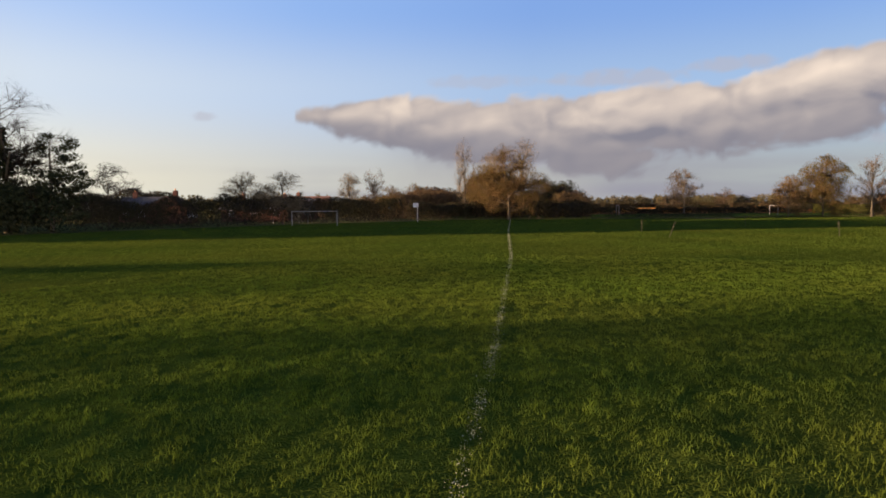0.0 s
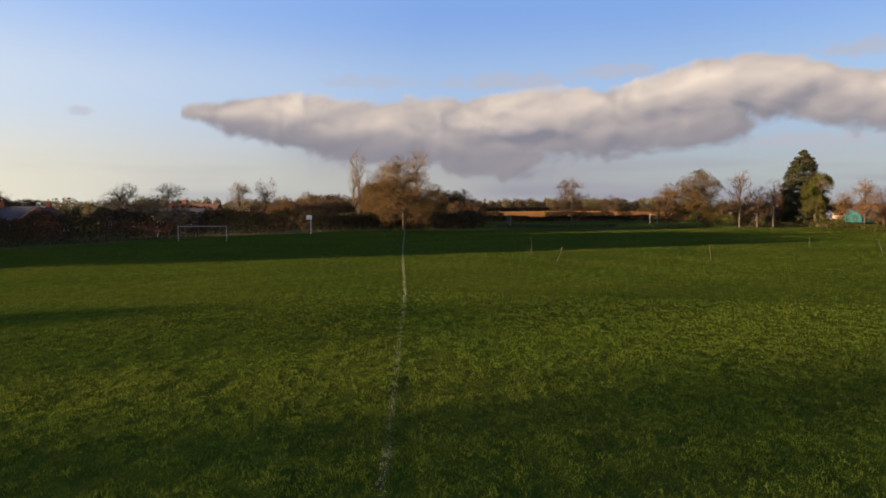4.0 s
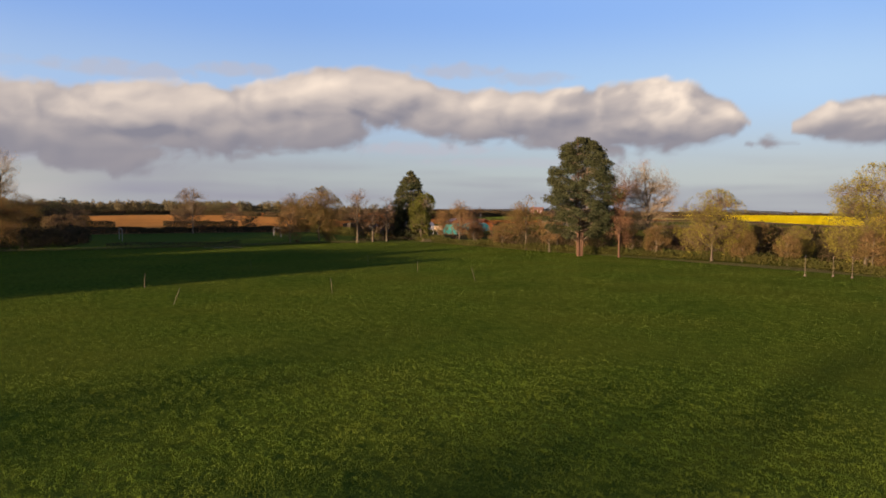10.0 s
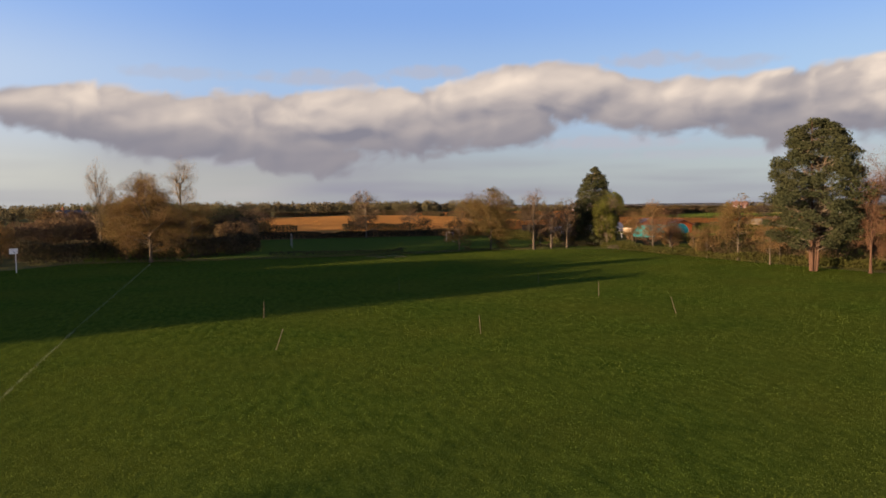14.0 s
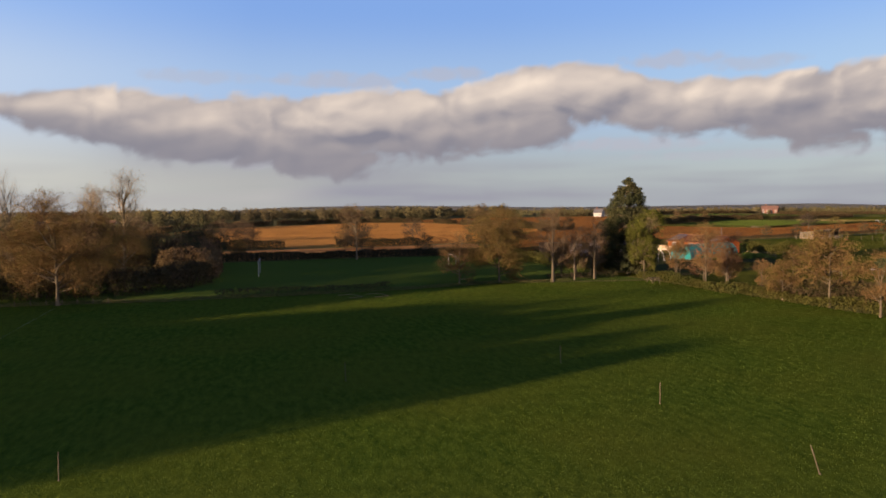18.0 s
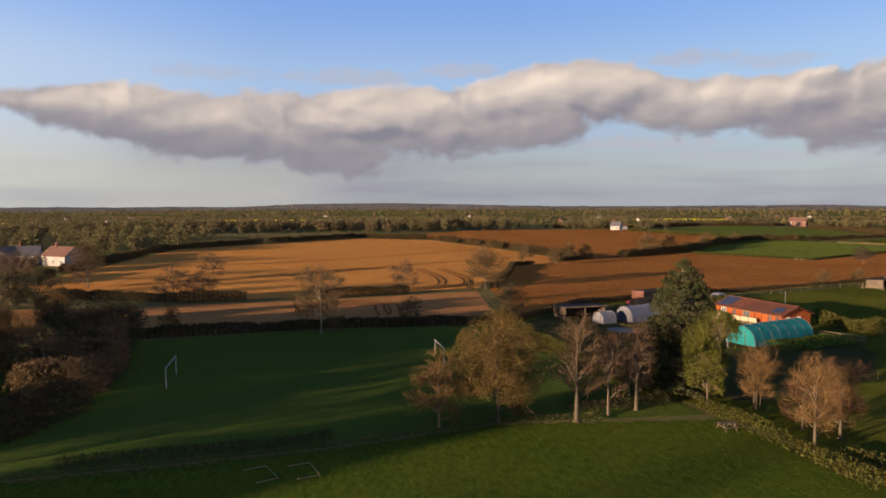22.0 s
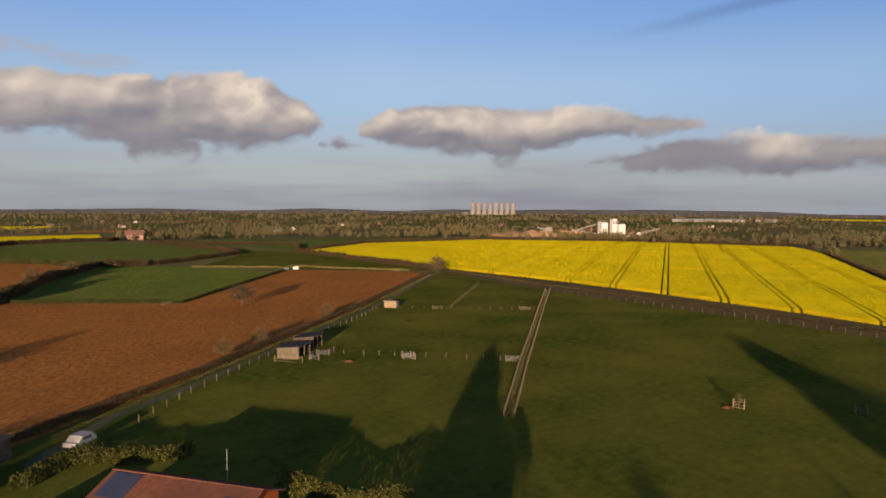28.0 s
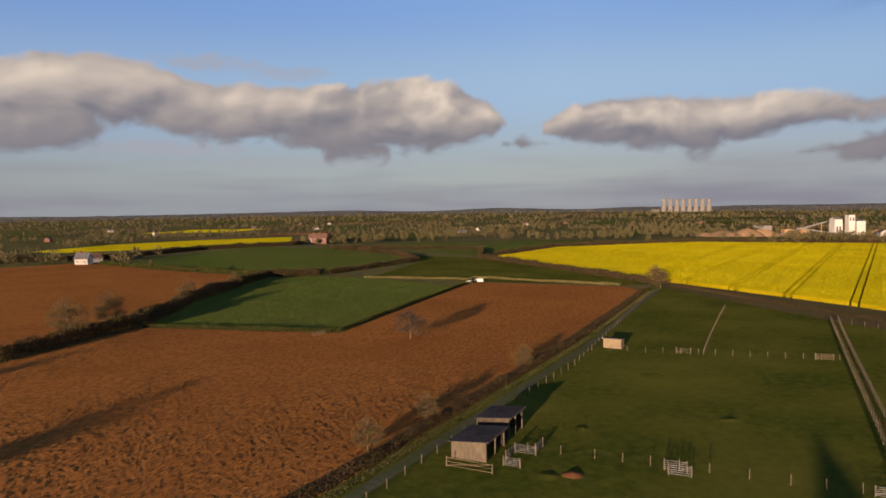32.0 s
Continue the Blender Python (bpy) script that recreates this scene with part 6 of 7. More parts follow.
# ---- smallholding ----
def tunnel(x, y, turn, length, wide, high, hoops, skin, name, label, rib="white"):
    """A hooped tunnel: skin, hoops and an end frame."""
    ob = thing(name, x, y, label, "tunnel", turn)
    prof = []
    for i in range(15):
        a = math.pi * i / 14
        prof.append((-math.cos(a) * wide / 2, (math.sin(a) ** 0.75) * high))
    g = Geo()
    steps = hoops * 2
    for k in range(steps + 1):
        sag = 0.985 if k % 2 else 1.0
        g.v += [(length * k / steps, p[0] * sag, p[1] * sag) for p in prof]
    n = len(prof)
    for k in range(steps):
        g.f += [(k * n + i, k * n + i + 1, (k + 1) * n + i + 1, (k + 1) * n + i) for i in range(n - 1)]
    part("cover", g, M[skin], ob, smooth=True)
    for e in (0, length):
        part("end_panel", Geo().poly([(e, p[0] * 0.97, p[1] * 0.97) for p in (prof if e else prof[::-1])]), M[skin], ob)
        part("door_frame", Geo().beam((e + (0.05 if e else -0.05), -0.8, 0), (e + (0.05 if e else -0.05), -0.8, 2.0), 0.07).beam((e + (0.05 if e else -0.05), 0.8, 0), (e + (0.05 if e else -0.05), 0.8, 2.0), 0.07).beam((e + (0.05 if e else -0.05), -0.8, 2.0), (e + (0.05 if e else -0.05), 0.8, 2.0), 0.07), M["wood"], ob)
    for k in range(hoops + 1):
        h = Geo()
        x_ = length * k / hoops
        for p, q in zip(prof, prof[1:]):
            h.tube((x_, p[0] * 1.005, p[1] * 1.005), (x_, q[0] * 1.005, q[1] * 1.005), 0.017, 0.017, 5)
        part("hoop", h, M[rib], ob)
    return ob


tunnel(40.3, 183.4, 35, 14.5, 5.4, 3.0, 7, "net_teal", "net_tunnel", "teal shade-net tunnel over pale hoops", "concrete")
tunnel(25.6, 204.2, 32, 17.6, 4.8, 2.8, 9, "poly", "polytunnel", "clear polythene growing tunnel with white hoops", "concrete")
tunnel(20.4, 201.6, 32, 3.0, 3.2, 2.1, 3, "poly", "greenhouse", "small polythene greenhouse with white ribs", "concrete")


def arch(x, y, turn):
    ob = thing("tunnel_frame", x, y, "bare white hoops of an uncovered tunnel", "frame", turn)
    for k in range(3):
        h = Geo()
        for i in range(12):
            a, b = math.pi * i / 12, math.pi * (i + 1) / 12
            h.tube((k * 1.6, -math.cos(a) * 1.8, math.sin(a) * 2.2), (k * 1.6, -math.cos(b) * 1.8, math.sin(b) * 2.2), 0.022, 0.022, 5)
        part("hoop", h, M["white"], ob)
    part("ridge_pole", Geo().tube((0, 0, 2.2), (3.2, 0, 2.2), 0.03, 0.03, 5, True), M["white"], ob)


arch(25, 176.8, 30)
arch(34, 181, 30)


def gable(ob, x0, x1, y0, y1, eaves, ridge, wall, roof, over=0.35, thick=0.14, skip_wall=False):
    """Four walls with gable tops and two roof slabs; the ridge runs along x."""
    ym = (y0 + y1) / 2
    t = 0.18
    part("wall", Geo().box(x0, x1, y0, y0 + t, -0.2, eaves), M[wall], ob)
    part("wall", Geo().box(x0, x1, y1 - t, y1, -0.2, eaves), M[wall], ob)
    for e in (x0, x1 - t):
        g = Geo()
        k = [(y0 + t, -0.2), (y1 - t, -0.2), (y1 - t, eaves), (ym, ridge - 0.03), (y0 + t, eaves)]
        g.v = [(e, p[0], p[1]) for p in k] + [(e + t, p[0], p[1]) for p in k]
        g.f = [(4, 3, 2, 1, 0), (5, 6, 7, 8, 9)] + [(i, (i + 1) % 5, 5 + (i + 1) % 5, 5 + i) for i in range(5)]
        part("gable_wall", g, M[wall], ob)
    slope = (ridge - eaves) / (ym - y0)
    for s, ye in ((1, y0), (-1, y1)):
        g = Geo()
        lo = eaves - over * slope
        pts = [(ye - s * over, lo), (ym, ridge)]
        a, b = pts
        g.v = [(x, p[0], p[1] + dz) for x in (x0 - over, x1 + over) for p in (a, b) for dz in (0.0, thick)]
        g.f = [(0, 1, 3, 2), (4, 6, 7, 5), (0, 4, 5, 1), (2, 3, 7, 6), (1, 5, 7, 3), (0, 2, 6, 4)]
        part("roof", g, M[roof], ob)
    part("ridge_cap", Geo().beam((x0 - over, ym, ridge + thick), (x1 + over, ym, ridge + thick), 0.2, 0.1), M[roof], ob)


def opening(ob, x, y, z0, wide, high, face=-1, kind="window", frame_mat="white"):
    """A framed window or door set on a wall that faces along y."""
    w = part(kind, Geo().box(x - wide / 2, x + wide / 2, y + face * 0.03 - 0.02, y + face * 0.03 + 0.02, z0, z0 + high), M["glass" if kind == "window" else "dark_wood"], ob)
    g = Geo()
    f0, f1 = min(y + face * 0.02, y + face * 0.09), max(y + face * 0.02, y + face * 0.09)
    for a, b, c, d in ((x - wide / 2 - 0.08, x - wide / 2, z0, z0 + high), (x + wide / 2, x + wide / 2 + 0.08, z0, z0 + high),
                       (x - wide / 2 - 0.08, x + wide / 2 + 0.08, z0 + high, z0 + high + 0.08), (x - wide / 2 - 0.08, x + wide / 2 + 0.08, z0 - 0.08, z0)):
        g.box(a, b, f0, f1, c, d)
    if kind == "window":
        g.box(x - 0.03, x + 0.03, f0, f1, z0, z0 + high)
    part("frame", g, M[frame_mat], w)


def lodge():
    """Long red cedar lodge with solar panels on its roof."""
    ob = thing("lodge", 44.3, 211.3, "long orange-red cedar lodge with a low red roof", "building", -62.0)
    gable(ob, 0, 15.5, 0, 7.0, 2.4, 3.7, "cedar", "cedar_roof", 0.5)
    for k in range(9):
        part("batten", Geo().box(0.9 + k * 1.7, 1.0 + k * 1.7, -0.05, 0.0, 0, 2.4), M["cedar_roof"], ob)
    opening(ob, 2.0, 0, 1.0, 1.1, 1.0)
    opening(ob, 4.6, 0, 1.0, 0.8, 1.0, frame_mat="cedar")
    opening(ob, 7.6, 0, 0.9, 1.4, 1.1, frame_mat="plank")
    opening(ob, 13.0, 0, 1.0, 0.9, 1.0, frame_mat="cedar")
    opening(ob, 14.7, 0, 0.05, 0.9, 2.0, kind="door", frame_mat="cedar")
    for y in (1.6, 4.2):
        part("window", Geo().box(15.51, 15.55, y - 0.35, y + 0.35, 0.9, 2.0), M["white"], ob)
    s = 1.3 / 3.5
    for x0, x1, y0, y1 in ((0.1, 3.2, 0.1, 3.2), (12.9, 14.9, 0.3, 2.0)):
        g = Geo()
        g.v = [(x, y, 2.4 + y * s + 0.14 + dz) for x in (x0, x1) for y in (y0, y1) for dz in (0.03, 0.08)]
        g.f = [(0, 1, 3, 2), (4, 6, 7, 5), (0, 4, 5, 1), (2, 3, 7, 6), (1, 5, 7, 3), (0, 2, 6, 4)]
        part("solar_panel", g, M["solar"], ob, "dark blue solar panel")
    part("mast", Geo().tube((9.6, 7.4, 0), (9.6, 7.4, 5.6), 0.05, 0.04, 7, True), M["steel"], ob)


lodge()


def panel_fence():
    ob = thing("panel_fence", 41.4, 210.8, "pale timber panel fence in front of the lodge", "fence", -54.5)
    for k in range(7):
        p = part("panel", Geo().box(k * 1.75 + 0.05, k * 1.75 + 1.65, -0.03, 0.03, 0.05, 1.25), M["cream"], ob)
        part("capping", Geo().box(k * 1.75 + 0.05, k * 1.75 + 1.65, -0.05, 0.05, 1.25, 1.31), M["cream"], p)
        part("post", Geo().box(k * 1.75 - 0.05, k * 1.75 + 0.05, -0.06, 0.06, 0, 1.4), M["wood"], ob)


panel_fence()


def shed(name, x, y, turn, lx, ly, front, back, wall, roof, label, category="shed", open_front=False, end_mat=None, over=0.3):
    """A lean-to box: the roof falls from y = 0 to y = ly."""
    ob = thing(name, x, y, label, category, turn)
    t = 0.1
    if not open_front:
        part("front_wall", Geo().box(0, lx, 0, t, 0, front), M[wall], ob)
    else:
        for k in range(3):
            part("front_post", Geo().box((lx - 0.15) * k / 2, (lx - 0.15) * k / 2 + 0.15, 0, 0.15, 0, front), M["wood"], ob)
    part("back_wall", Geo().box(0, lx, ly - t, ly, 0, back), M[wall], ob)
    for e in (0, lx - t):
        g = Geo()
        k = [(t, 0), (ly - t, 0), (ly - t, back), (t, front)]
        g.v = [(e, p[0], p[1]) for p in k] + [(e + t, p[0], p[1]) for p in k]
        g.f = [(3, 2, 1, 0), (4, 5, 6, 7)] + [(i, (i + 1) % 4, 4 + (i + 1) % 4, 4 + i) for i in range(4)]
        part("side_wall", g, M[end_mat if end_mat and e == 0 else wall], ob)
    g = Geo()
    s = (back - front) / ly
    g.v = [(x_, y_, front + s * y_ + dz + 0.005) for x_ in (-over, lx + over) for y_ in (-over, ly + over) for dz in (0.0, 0.09)]
    g.f = [(0, 1, 3, 2), (4, 6, 7, 5), (0, 4, 5, 1), (2, 3, 7, 6), (1, 5, 7, 3), (0, 2, 6, 4)]
    part("roof", g, M[roof], ob)
    part("fascia", Geo().box(-over, lx + over, -over - 0.03, -over, front + s * -over - 0.12, front + s * -over + 0.06), M["wood"], ob)
    return ob


# field shelters: their long side looks south-east into the paddock
shed("field_shelter", 97.8, 257.2, 34, 6.0, 4.4, 2.35, 1.95, "dark_wood", "felt", "dark timber field shelter with a pale plank end", "shelter", True, "wood")
shed("field_shelter", 104.6, 262.2, 34, 5.2, 4.2, 2.75, 2.3, "dark_wood", "felt", "dark timber field shelter with open front", "shelter", True)
shed("field_shelter", 153.4, 297.4, -58, 3.6, 2.6, 2.0, 1.7, "plank", "felt", "small pale timber field shelter", "shelter")
shed("garden_shed", 14.6, 204.6, 20, 8.4, 5.4, 2.4, 2.1, "dark_wood", "felt", "dark low open shed with a flat felt roof", "shed", True)
shed("store_building", 33.4, 227.6, 37, 13.0, 3.6, 2.7, 2.4, "dark_wood", "felt", "long dark timber store beside the ploughed field", "shed", False, "brick")
shed("garden_shed", 30.6, 219.6, 30, 3.0, 2.4, 2.1, 1.8, "dark_wood", "cedar_roof", "small shed with a red felt roof", "shed")
shed("garden_shed", 141.5, 157.6, 30, 1.8, 1.4, 1.3, 1.0, "plank", "cedar_roof", "small pale timber hen house in the pasture", "hen house")
shed("hen_house", 28.6, 191.6, 30, 1.6, 1.2, 0.9, 0.6, "plank", "plank", "low pale hen coop in the garden", "coop")


def vehicle(x, y, turn, label, body, name, lx=4.6, ly=2.0, high=2.0):
    """A small trailer or car: rounded body, windows, wheels."""
    ob = thing(name, x, y, label, "vehicle", turn)
    g = Geo()
    prof = [(0, 0.5), (0, 1.0), (0.5, high * 0.62), (1.2, high), (lx - 0.8, high), (lx - 0.2, high * 0.7), (lx, 0.95), (lx, 0.5)]
    n = len(prof)
    for yy, s in ((-ly / 2, 0.94), (-ly / 2 * 0.8, 1.0), (ly / 2 * 0.8, 1.0), (ly / 2, 0.94)):
        g.v += [(p[0], yy, 0.5 + (p[1] - 0.5) * s) for p in prof]
    for k in range(3):
        g.f += [(k * n + i, k * n + (i + 1) % n, (k + 1) * n + (i + 1) % n, (k + 1) * n + i) for i in range(n)]
    g.f += [tuple(range(n - 1, -1, -1)), tuple(range(3 * n, 4 * n))]
    part("body", g, M[body], ob)
    for s in (-1, 1):
        part("window", Geo().box(1.3, lx - 1.0, s * (ly / 2 + 0.005) - 0.01, s * (ly / 2 + 0.005) + 0.01, high * 0.62, high * 0.86), M["glass"], ob)
        for wx in (0.9, lx - 0.9):
            w = part("wheel", Geo().tube((wx, s * (ly / 2 - 0.2), 0.32), (wx, s * ly / 2, 0.32), 0.32, 0.32, 14, True), M["black_net"], ob)
            part("hub", Geo().tube((wx, s * ly / 2, 0.32), (wx, s * (ly / 2 + 0.01), 0.32), 0.16, 0.16, 10, True), M["steel"], w)
    return ob


vehicle(49.4, 233.2, 35, "white covered trailer parked by the farm track", "old_white", "trailer", 3.8, 1.8, 1.6)
vehicle(29.4, 223.2, 30, "red car parked behind the polytunnel", "red_metal", "car", 4.0, 1.7, 1.45)
vehicle(80, 133.6, 40, "dark car parked behind a hedge", "black_net", "car", 4.2, 1.75, 1.5)
vehicle(86, 131.5, 25, "dark van parked behind a hedge", "dark_wood", "van", 4.8, 1.9, 2.0)


def trampoline(x, y):
    ob = thing("trampoline", x, y, "round black trampoline with a pale rim", "trampoline")
    part("mat", Geo().tube((0, 0, 0.84), (0, 0, 0.86), 1.6, 1.6, 32, True), M["black_net"], ob)
    g = Geo()
    for i in range(32):
        a, b = 2 * math.pi * i / 32, 2 * math.pi * (i + 1) / 32
        for r0, r1, z in ((1.62, 2.0, 0.88),):
            g.poly([(r0 * math.cos(a), r0 * math.sin(a), z), (r1 * math.cos(a), r1 * math.sin(a), z), (r1 * math.cos(b), r1 * math.sin(b), z), (r0 * math.cos(b), r0 * math.sin(b), z)])
            g.poly([(r1 * math.cos(a), r1 * math.sin(a), z), (r1 * math.cos(a), r1 * math.sin(a), z - 0.1), (r1 * math.cos(b), r1 * math.sin(b), z - 0.1), (r1 * math.cos(b), r1 * math.sin(b), z)])
    part("pad", g, M["steel"], ob)
    for i in range(6):
        a = math.pi * i / 3
        part("leg", Geo().tube((1.9 * math.cos(a), 1.9 * math.sin(a), 0), (1.9 * math.cos(a), 1.9 * math.sin(a), 0.82), 0.03, 0.03, 6, True), M["white"], ob)


trampoline(63.7, 150.6)


def tree_guard(x, y, label):
    """A square rail cage round a young tree."""
    ob = thing("tree_guard", x, y, label, "tree guard", 20)
    for sx in (-0.75, 0.75):
        for sy in (-0.75, 0.75):
            part("post", Geo().box(sx - 0.04, sx + 0.04, sy - 0.04, sy + 0.04, -0.1, 1.3), M["plank"], ob)
    for z in (0.35, 0.75, 1.15):
        for s in (-0.8, 0.8):
            part("rail", Geo().beam((-0.8, s, z), (0.8, s, z), 0.05, 0.03), M["plank"], ob)
            part("rail", Geo().beam((s, -0.8, z), (s, 0.8, z), 0.05, 0.03), M["plank"], ob)


tree_guard(125.3, 184.7, "pale square rail guard round a sapling")
tree_guard(135, 171.2, "pale square rail guard in tree shadow")
belt("birch_tree", [(125.3, 184.7, 30, 0.20), (135, 171.2, 90, 0.17)], "young sapling inside a rail guard", "saplings in guards")
belt("rowan_tree.001", [(160, 150, 0, 0.4), (170, 145, 50, 0.45), (182, 150, 90, 0.4), (150, 140, 10, 0.4), (165, 135, 70, 0.45), (190, 140, 20, 0.5), (140, 132, 110, 0.4), (128, 128, 30, 0.45), (200, 150, 60, 0.5)], "young tree in the fenced pasture", "young pasture trees")


def heap(x, y, wide, high, mat, label, name, z=None):
    g = Geo()
    n, m = 16, 5
    for j in range(m):
        r = wide / 2 * (1 - j / (m - 1) * 0.93)
        for i in range(n):
            a = 2 * math.pi * i / n
            k = 1 + 0.25 * noise.noise(Vector((x + math.cos(a) * 1.5, y + math.sin(a) * 1.5, j * 0.4)))
            g.v.append((r * k * math.cos(a), r * k * math.sin(a), high * (j / (m - 1)) ** 0.8 - 0.05))
    for j in range(m - 1):
        g.f += [(j * n + i, j * n + (i + 1) % n, (j + 1) * n + (i + 1) % n, (j + 1) * n + i) for i in range(n)]
    g.f.append(tuple(range((m - 1) * n, m * n)))
    ob = new(name, g.mesh(name, M[mat], True))
    ob.matrix_world = pose(x, y, terrain(x, y) if z is None else z)
    return tagged(ob, label, "heap")


heap(124.4, 186.2, 1.8, 0.35, "wheel_mud", "red-brown heap beside a tree guard", "soil_heap")
for x, y, w, h in ((101.1, 250.2, 3.0, 0.3), (143.8, 275.5, 5.0, 0.28), (195.6, 294.4, 6.0, 0.4), (175.3, 278.1, 5.0, 0.28), (133.8, 252.4, 3.6, 0.3), (105.4, 230.8, 4.5, 0.3), (114.9, 260.5, 3.0, 0.3), (86.2, 248.1, 2.4, 0.25), (157.7, 267.6, 3.2, 0.25)):
    heap(x, y, w, h, "paddock", "low grassy mound in the paddock", "grass_mound")
heap(103.5, 249, 2.6, 0.4, "wheel_mud", "reddish dung heap near the shelters", "dung_heap")


def trough(x, y, turn, lx, label):
    ob = thing("water_trough", x, y, label, "trough", turn)
    g = Geo().box(0, lx, 0, 0.06, 0.1, 1.1).box(0, lx, 1.3, 1.36, 0.1, 1.1).box(0, 0.06, 0.06, 1.3, 0.1, 1.1).box(lx - 0.06, lx, 0.06, 1.3, 0.1, 1.1)
    part("tank", g, M["white"], ob)
    part("base", Geo().box(0.06, lx - 0.06, 0.06, 1.3, 0.1, 0.2), M["steel"], ob)
    for s in (0.3, lx - 0.5):
        part("block", Geo().box(s, s + 0.2, 0.1, 1.2, 0, 0.1), M["concrete"], ob)


trough(198, 412.5, -20, 3.2, "white water tank at the field corner")
trough(193, 408.6, 30, 2.2, "white water tank at the field corner")

# track
track = Geo()
line = [(44, 231), (58, 243.5), (72, 251), (90, 262), (111, 275), (150, 299), (190, 327), (232, 356)]
for i in range(len(line) - 1):
    p, q = line[i], line[i + 1]
    d = Vector((q[0] - p[0], q[1] - p[1])).normalized()
    track.poly([(p[0] + d.y * 0.9, p[1] - d.x * 0.9, 0.052), (q[0] + d.y * 0.9, q[1] - d.x * 0.9, 0.052), (q[0] - d.y * 0.9, q[1] + d.x * 0.9, 0.052), (p[0] - d.y * 0.9, p[1] + d.x * 0.9, 0.052)])
tagged(new("farm_track", track.mesh("farm_track", M["track"])), "grassy gravel farm track between hedge and fence", "track", kind="structure")


# ---- duck pond and run beside the polytunnel ----
pond = Geo()
pond.poly([(24.6 + 3.4 * math.cos(a) * (1 + 0.12 * math.sin(3 * a)), 194.4 + 3.0 * math.sin(a) * (1 + 0.1 * math.cos(2 * a)), 0.075) for a in [2 * math.pi * k / 28 for k in range(28)]])
tagged(new("pond", pond.mesh("pond", M["water"])), "small dark pond in the garden", "pond", kind="structure")
fence([(27.6, 201.6), (30.8, 197.8), (34.6, 191.4)], "pale mesh fence round the duck pond", 1.5, (0.15, 0.5, 0.95), 0.02, 1.0, "plank", False, "plank")
fence([(27.9, 186.5), (30.5, 188.2), (33.0, 190.0), (34.6, 191.4)], "short pale posts beside the duck pond", 1.2, (0.4, 0.8), 0.006, 0.9, "wood", False, "plank")
hutch = thing("duck_hutch", 29.2, 190.7, "small pale plywood duck hutch beside the pond", "hutch", 35)
part("body", Geo().box(-0.6, 0.6, -0.4, 0.4, 0.12, 0.7), M["plank"], hutch)
part("roof", Geo().box(-0.68, 0.68, -0.5, 0.5, 0.704, 0.75), M["plank"], hutch)
part("door", Geo().box(-0.2, 0.2, -0.43, -0.404, 0.15, 0.5), M["dark_wood"], hutch)
for sx in (-0.5, 0.5):
    part("foot", Geo().box(sx - 0.05, sx + 0.05, -0.38, 0.38, 0, 0.117), M["wood"], hutch)


# ---- houses ----
def house(x, y, turn, lx, ly, eaves, ridge, wall, roof, label, windows=3, chimney=True):
    ob = thing("house", x, y, label, "house", turn)
    gable(ob, 0, lx, 0, ly, eaves, ridge, wall, roof, 0.4, 0.18)
    for k in range(windows):
        u = lx * (k + 0.5) / windows
        for z in ((1.0, eaves - 1.7) if eaves > 4 else (1.0,)):
            opening(ob, u, 0, z, 1.1, 1.1)
            opening(ob, u, ly, z, 1.1, 1.1, 1)
    if chimney:
        c = part("chimney", Geo().box(lx * 0.2, lx * 0.2 + 0.9, ly / 2 - 0.4, ly / 2 + 0.4, ridge - 0.6, ridge + 1.3), M["brick"], ob)
        part("chimney_pot", Geo().tube((lx * 0.2 + 0.45, ly / 2, ridge + 1.3), (lx * 0.2 + 0.45, ly / 2, ridge + 1.7), 0.16, 0.13, 8, True), M["rust"], c)
    return ob


house(-128, 92, 30, 9, 7, 2.6, 5.0, "brick", "slate", "low brick house with a slate gable roof")
house(-112, 88, -60, 8, 7, 2.6, 4.8, "brick", "roof_tile", "red brick house with a tiled gable")
house(-108, 100, 20, 14, 8, 2.5, 4.2, "brick", "slate", "long dark-roofed bungalow behind the hedge")
house(-106, 114, 30, 9, 7, 2.4, 4.4, "brick", "slate", "small house with a dark tiled roof")
house(-126, 143, 10, 12, 8, 3.0, 5.4, "brick", "roof_tile", "red brick house with a red tiled roof")
house(-172, 296, 60, 10, 8, 3.8, 6.6, "render", "slate", "white rendered house with a dark roof", 3)
house(-160, 306, -20, 12, 8, 3.6, 6.4, "render", "roof_tile", "white rendered house with a brown tiled roof", 3)
house(-176, 312, 20, 9, 7, 3.0, 6.0, "render", "slate", "white cottage with a dark slate roof", 2)
house(78, 606, -35, 7, 5, 3.4, 6.0, "render", "slate", "white gabled cottage among far hedges", 2)
house(84, 617, 20, 9, 5, 2.5, 4.2, "render", "roof_tile", "low white farm building among far hedges", 3)
house(250, 730, -30, 14, 8, 4.6, 7.6, "brick", "roof_tile", "red brick farmhouse at the field corner", 4)
house(264, 742, 40, 8, 7, 3.6, 6.0, "brick", "roof_tile", "red brick barn beside the farmhouse", 2)
FAR_HOUSES = random.Random(12)
for k in range(40):
    a = radians(FAR_HOUSES.uniform(-52, 70))
    r = FAR_HOUSES.uniform(800, 2300)
    x, y = 50 + r * math.sin(a), 200 + r * math.cos(a)
    pale = FAR_HOUSES.random() < 0.45
    ob = thing("far_house", x, y, "far white house among trees" if pale else "far brick house among trees", "house", FAR_HOUSES.uniform(0, 180), group="far village houses")
    gable(ob, 0, FAR_HOUSES.uniform(8, 14), 0, 7, 4.2, 6.8, "render" if pale else "brick", "slate" if FAR_HOUSES.random() < 0.5 else "roof_tile")


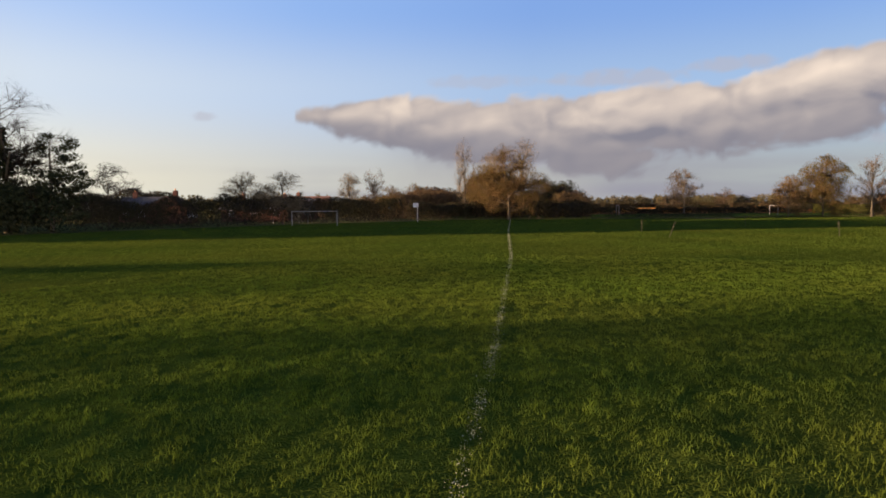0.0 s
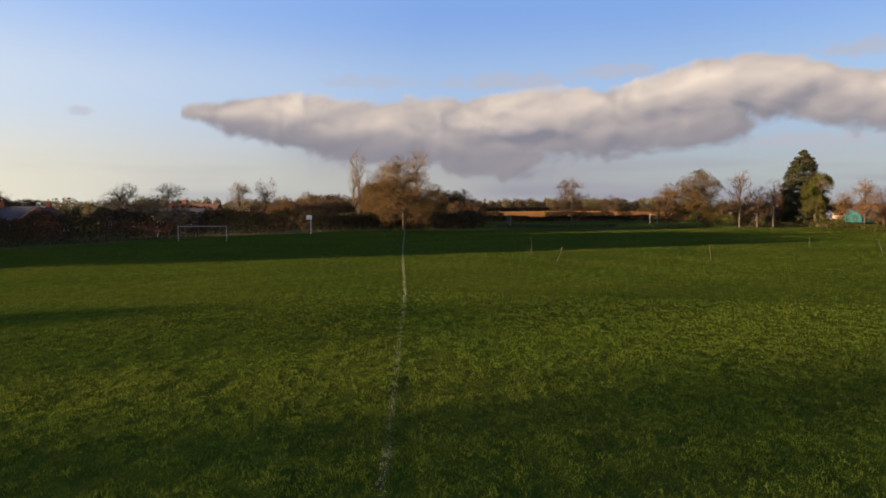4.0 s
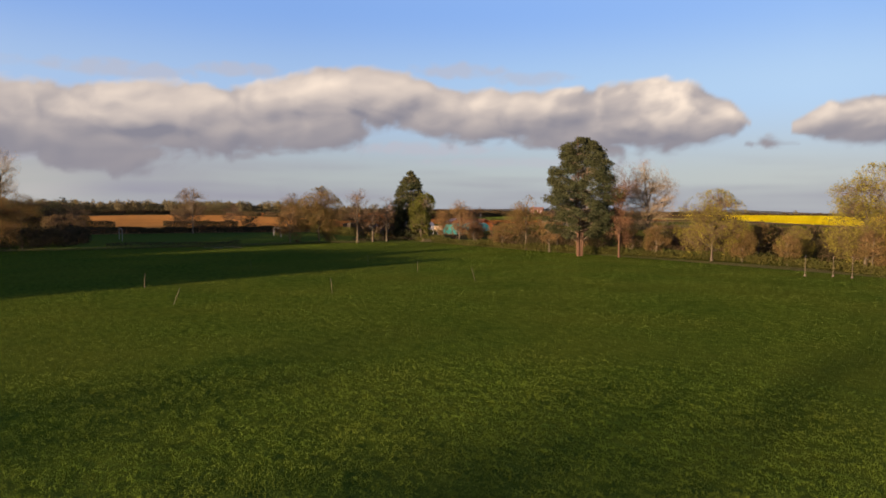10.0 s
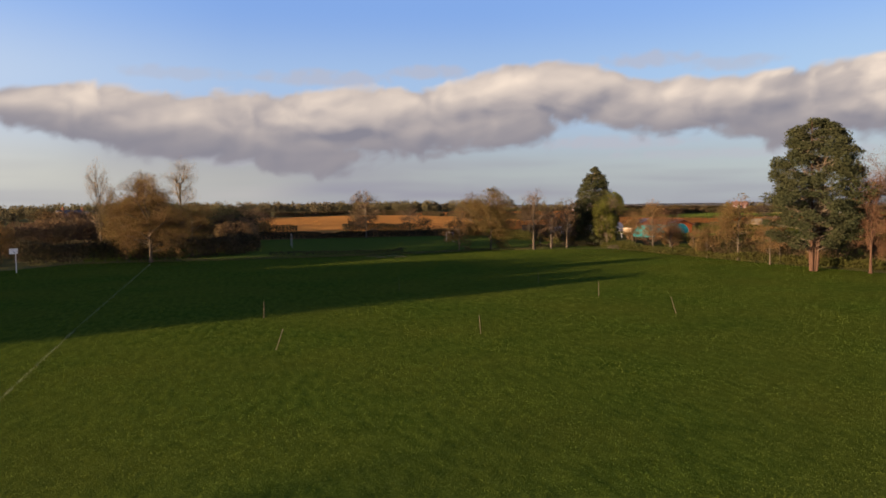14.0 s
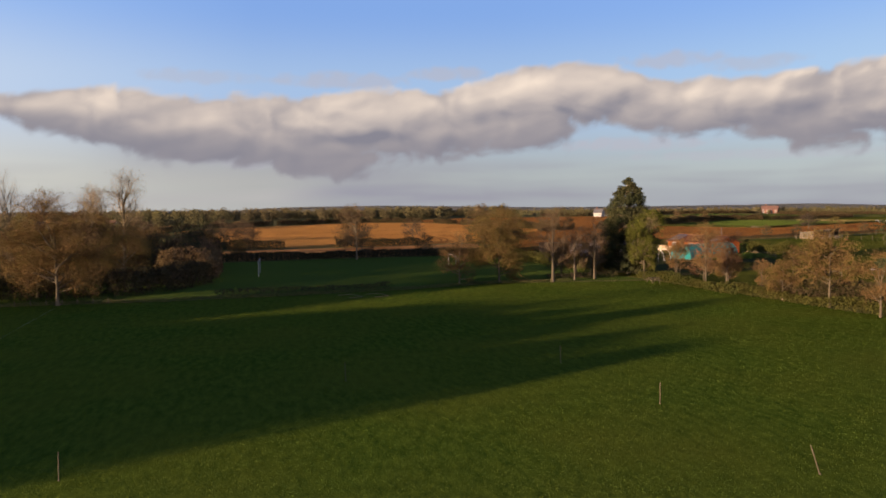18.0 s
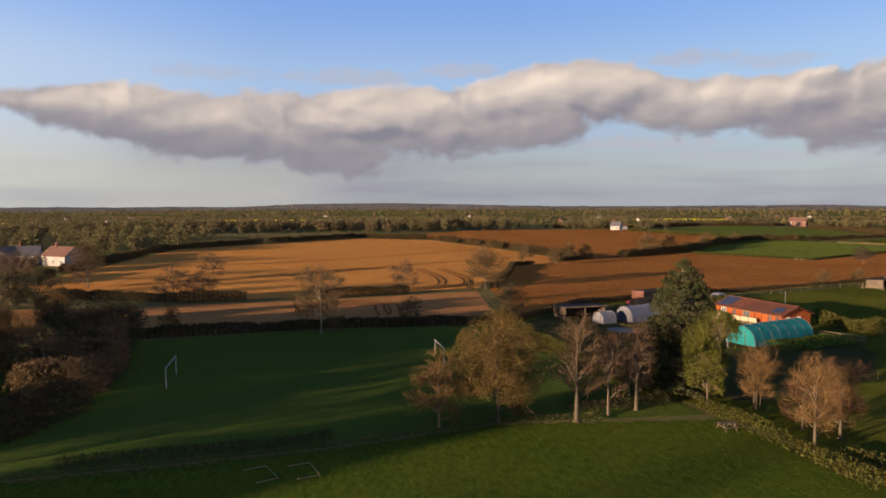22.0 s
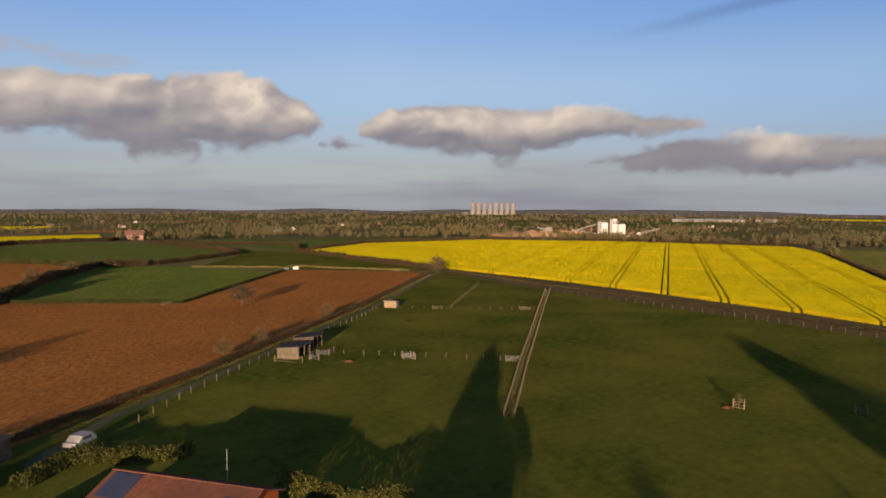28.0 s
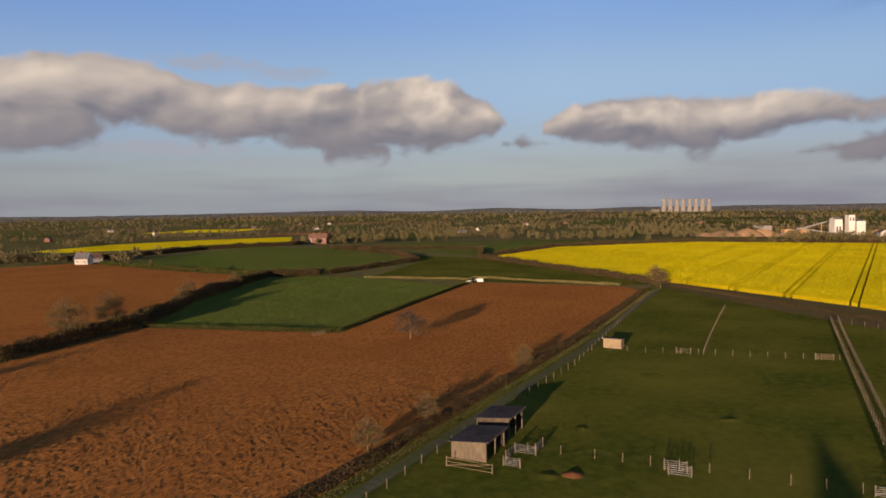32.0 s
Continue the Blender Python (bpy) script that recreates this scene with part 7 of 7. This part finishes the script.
# ---- quarry works beyond the rape ----
def quarry():
    z = terrain(775, 607)
    ob = thing("quarry_works", 758, 616, "white clad quarry plant with conveyors", "industrial plant", -28.0, z)
    gable(ob, 6, 14, 0, 10, 17.0, 19.0, "far_clad", "far_concrete", 0.2)
    part("tower", Geo().box(20, 26, -1, 6, 0, 21), M["far_clad"], ob)
    part("tower_cap", Geo().box(19.8, 26.2, -1.2, 6.2, 21, 21.6), M["far_concrete"], ob)
    part("silo", Geo().box(29, 38, 0, 9, 0, 15), M["far_clad"], ob)
    part("silo_roof", Geo().poly([(29, -0.2, 15), (33.5, -0.2, 17.5), (33.5, 9.2, 17.5), (29, 9.2, 15)]).poly([(33.5, -0.2, 17.5), (38, -0.2, 15), (38, 9.2, 15), (33.5, 9.2, 17.5)]), M["far_concrete"], ob)
    for x in (8.5, 11.5):
        part("door", Geo().box(x - 1.0, x + 1.0, -0.1, -0.02, 0, 10), M["slate"], ob)
    for x in (21.6, 24.4):
        part("window", Geo().box(x - 0.8, x + 0.8, -1.1, -1.02, 15, 19), M["slate"], ob)
    for p, q in (((-62, -6, 1), (0, 4, 15)), ((-80, -4, 12), (-44, -2, 1)), ((36, -6, 1), (78, -12, 10)), ((10, -10, 2), (-36, -4, 9))):
        c = part("conveyor", Geo().beam(p, q, 1.6, 1.4), M["far_concrete"], ob)
        for u in (0.3, 0.6, 0.9):
            m_ = Vector(p).lerp(Vector(q), u)
            part("trestle", Geo().beam((m_.x, m_.y, -1), (m_.x, m_.y, m_.z), 0.5), M["rust"], c)
    for k, (x, w, h) in enumerate(((-70, 9, 12), (-48, 7, 8), (-30, 8, 7))):
        part("screen_house", Geo().box(x, x + w, -4, 4, 0, h), M["sand"] if k else M["far_concrete"], ob)


quarry()
for x, y, w, h in ((700, 648, 34, 9), (684, 656, 40, 8), (664, 668, 46, 6), (722, 634, 26, 8), (800, 592, 24, 7), (646, 676, 30, 4)):
    heap(x, y, w, h, "sand", "brown mound of quarry sand beside the plant", "sand_mound")


# ---- power station on the horizon ----
def cooling_tower(x, y, z, high, wide):
    ob = thing("cooling_tower", x, y, "pale concrete cooling tower on the horizon", "cooling tower", 0, z, "cooling towers of the power station")
    g, n, m = Geo(), 20, 8
    for j in range(m + 1):
        u = j / m
        r = wide / 2 * math.sqrt(0.36 + 0.64 * ((u - 0.76) / 0.76) ** 2) if u < 0.76 else wide / 2 * math.sqrt(0.36 + 0.2 * ((u - 0.76) / 0.24) ** 2)
        g.v += [(r * math.cos(2 * math.pi * i / n), r * math.sin(2 * math.pi * i / n), high * u) for i in range(n)]
    for j in range(m):
        g.f += [(j * n + i, j * n + (i + 1) % n, (j + 1) * n + (i + 1) % n, (j + 1) * n + i) for i in range(n)]
    part("shell", g, M["far_concrete"], ob, smooth=True)
    part("rim", Geo().tube((0, 0, high), (0, 0, high + 0.8), wide * 0.33, wide * 0.33, 20), M["far_concrete"], ob)


for k in range(8):
    u = (k + 0.5) / 8
    cooling_tower(2967 + 180 * u, 2860 - 180 * u, -38, 66, 34)
stack = thing("chimney_stack", 2988, 2846, "tall thin power station chimney", "chimney", z=-38)
part("shaft", Geo().tube((0, 0, 0), (0, 0, 98), 4, 2.5, 10, True), M["far_concrete"], stack)
part("cap", Geo().tube((0, 0, 98), (0, 0, 100), 3, 3, 10, True), M["slate"], stack)
for x, y, w, turn in ((2357, 1341, 90, -62), (2420, 1275, 150, -62), (2560, 1135, 70, -62), (2930, 2890, 40, -45)):
    ob = thing("warehouse", x, y, "long white warehouse near the horizon", "warehouse", turn)
    gable(ob, 0, w, 0, 30, 9, 12, "far_concrete", "steel", 0.3)
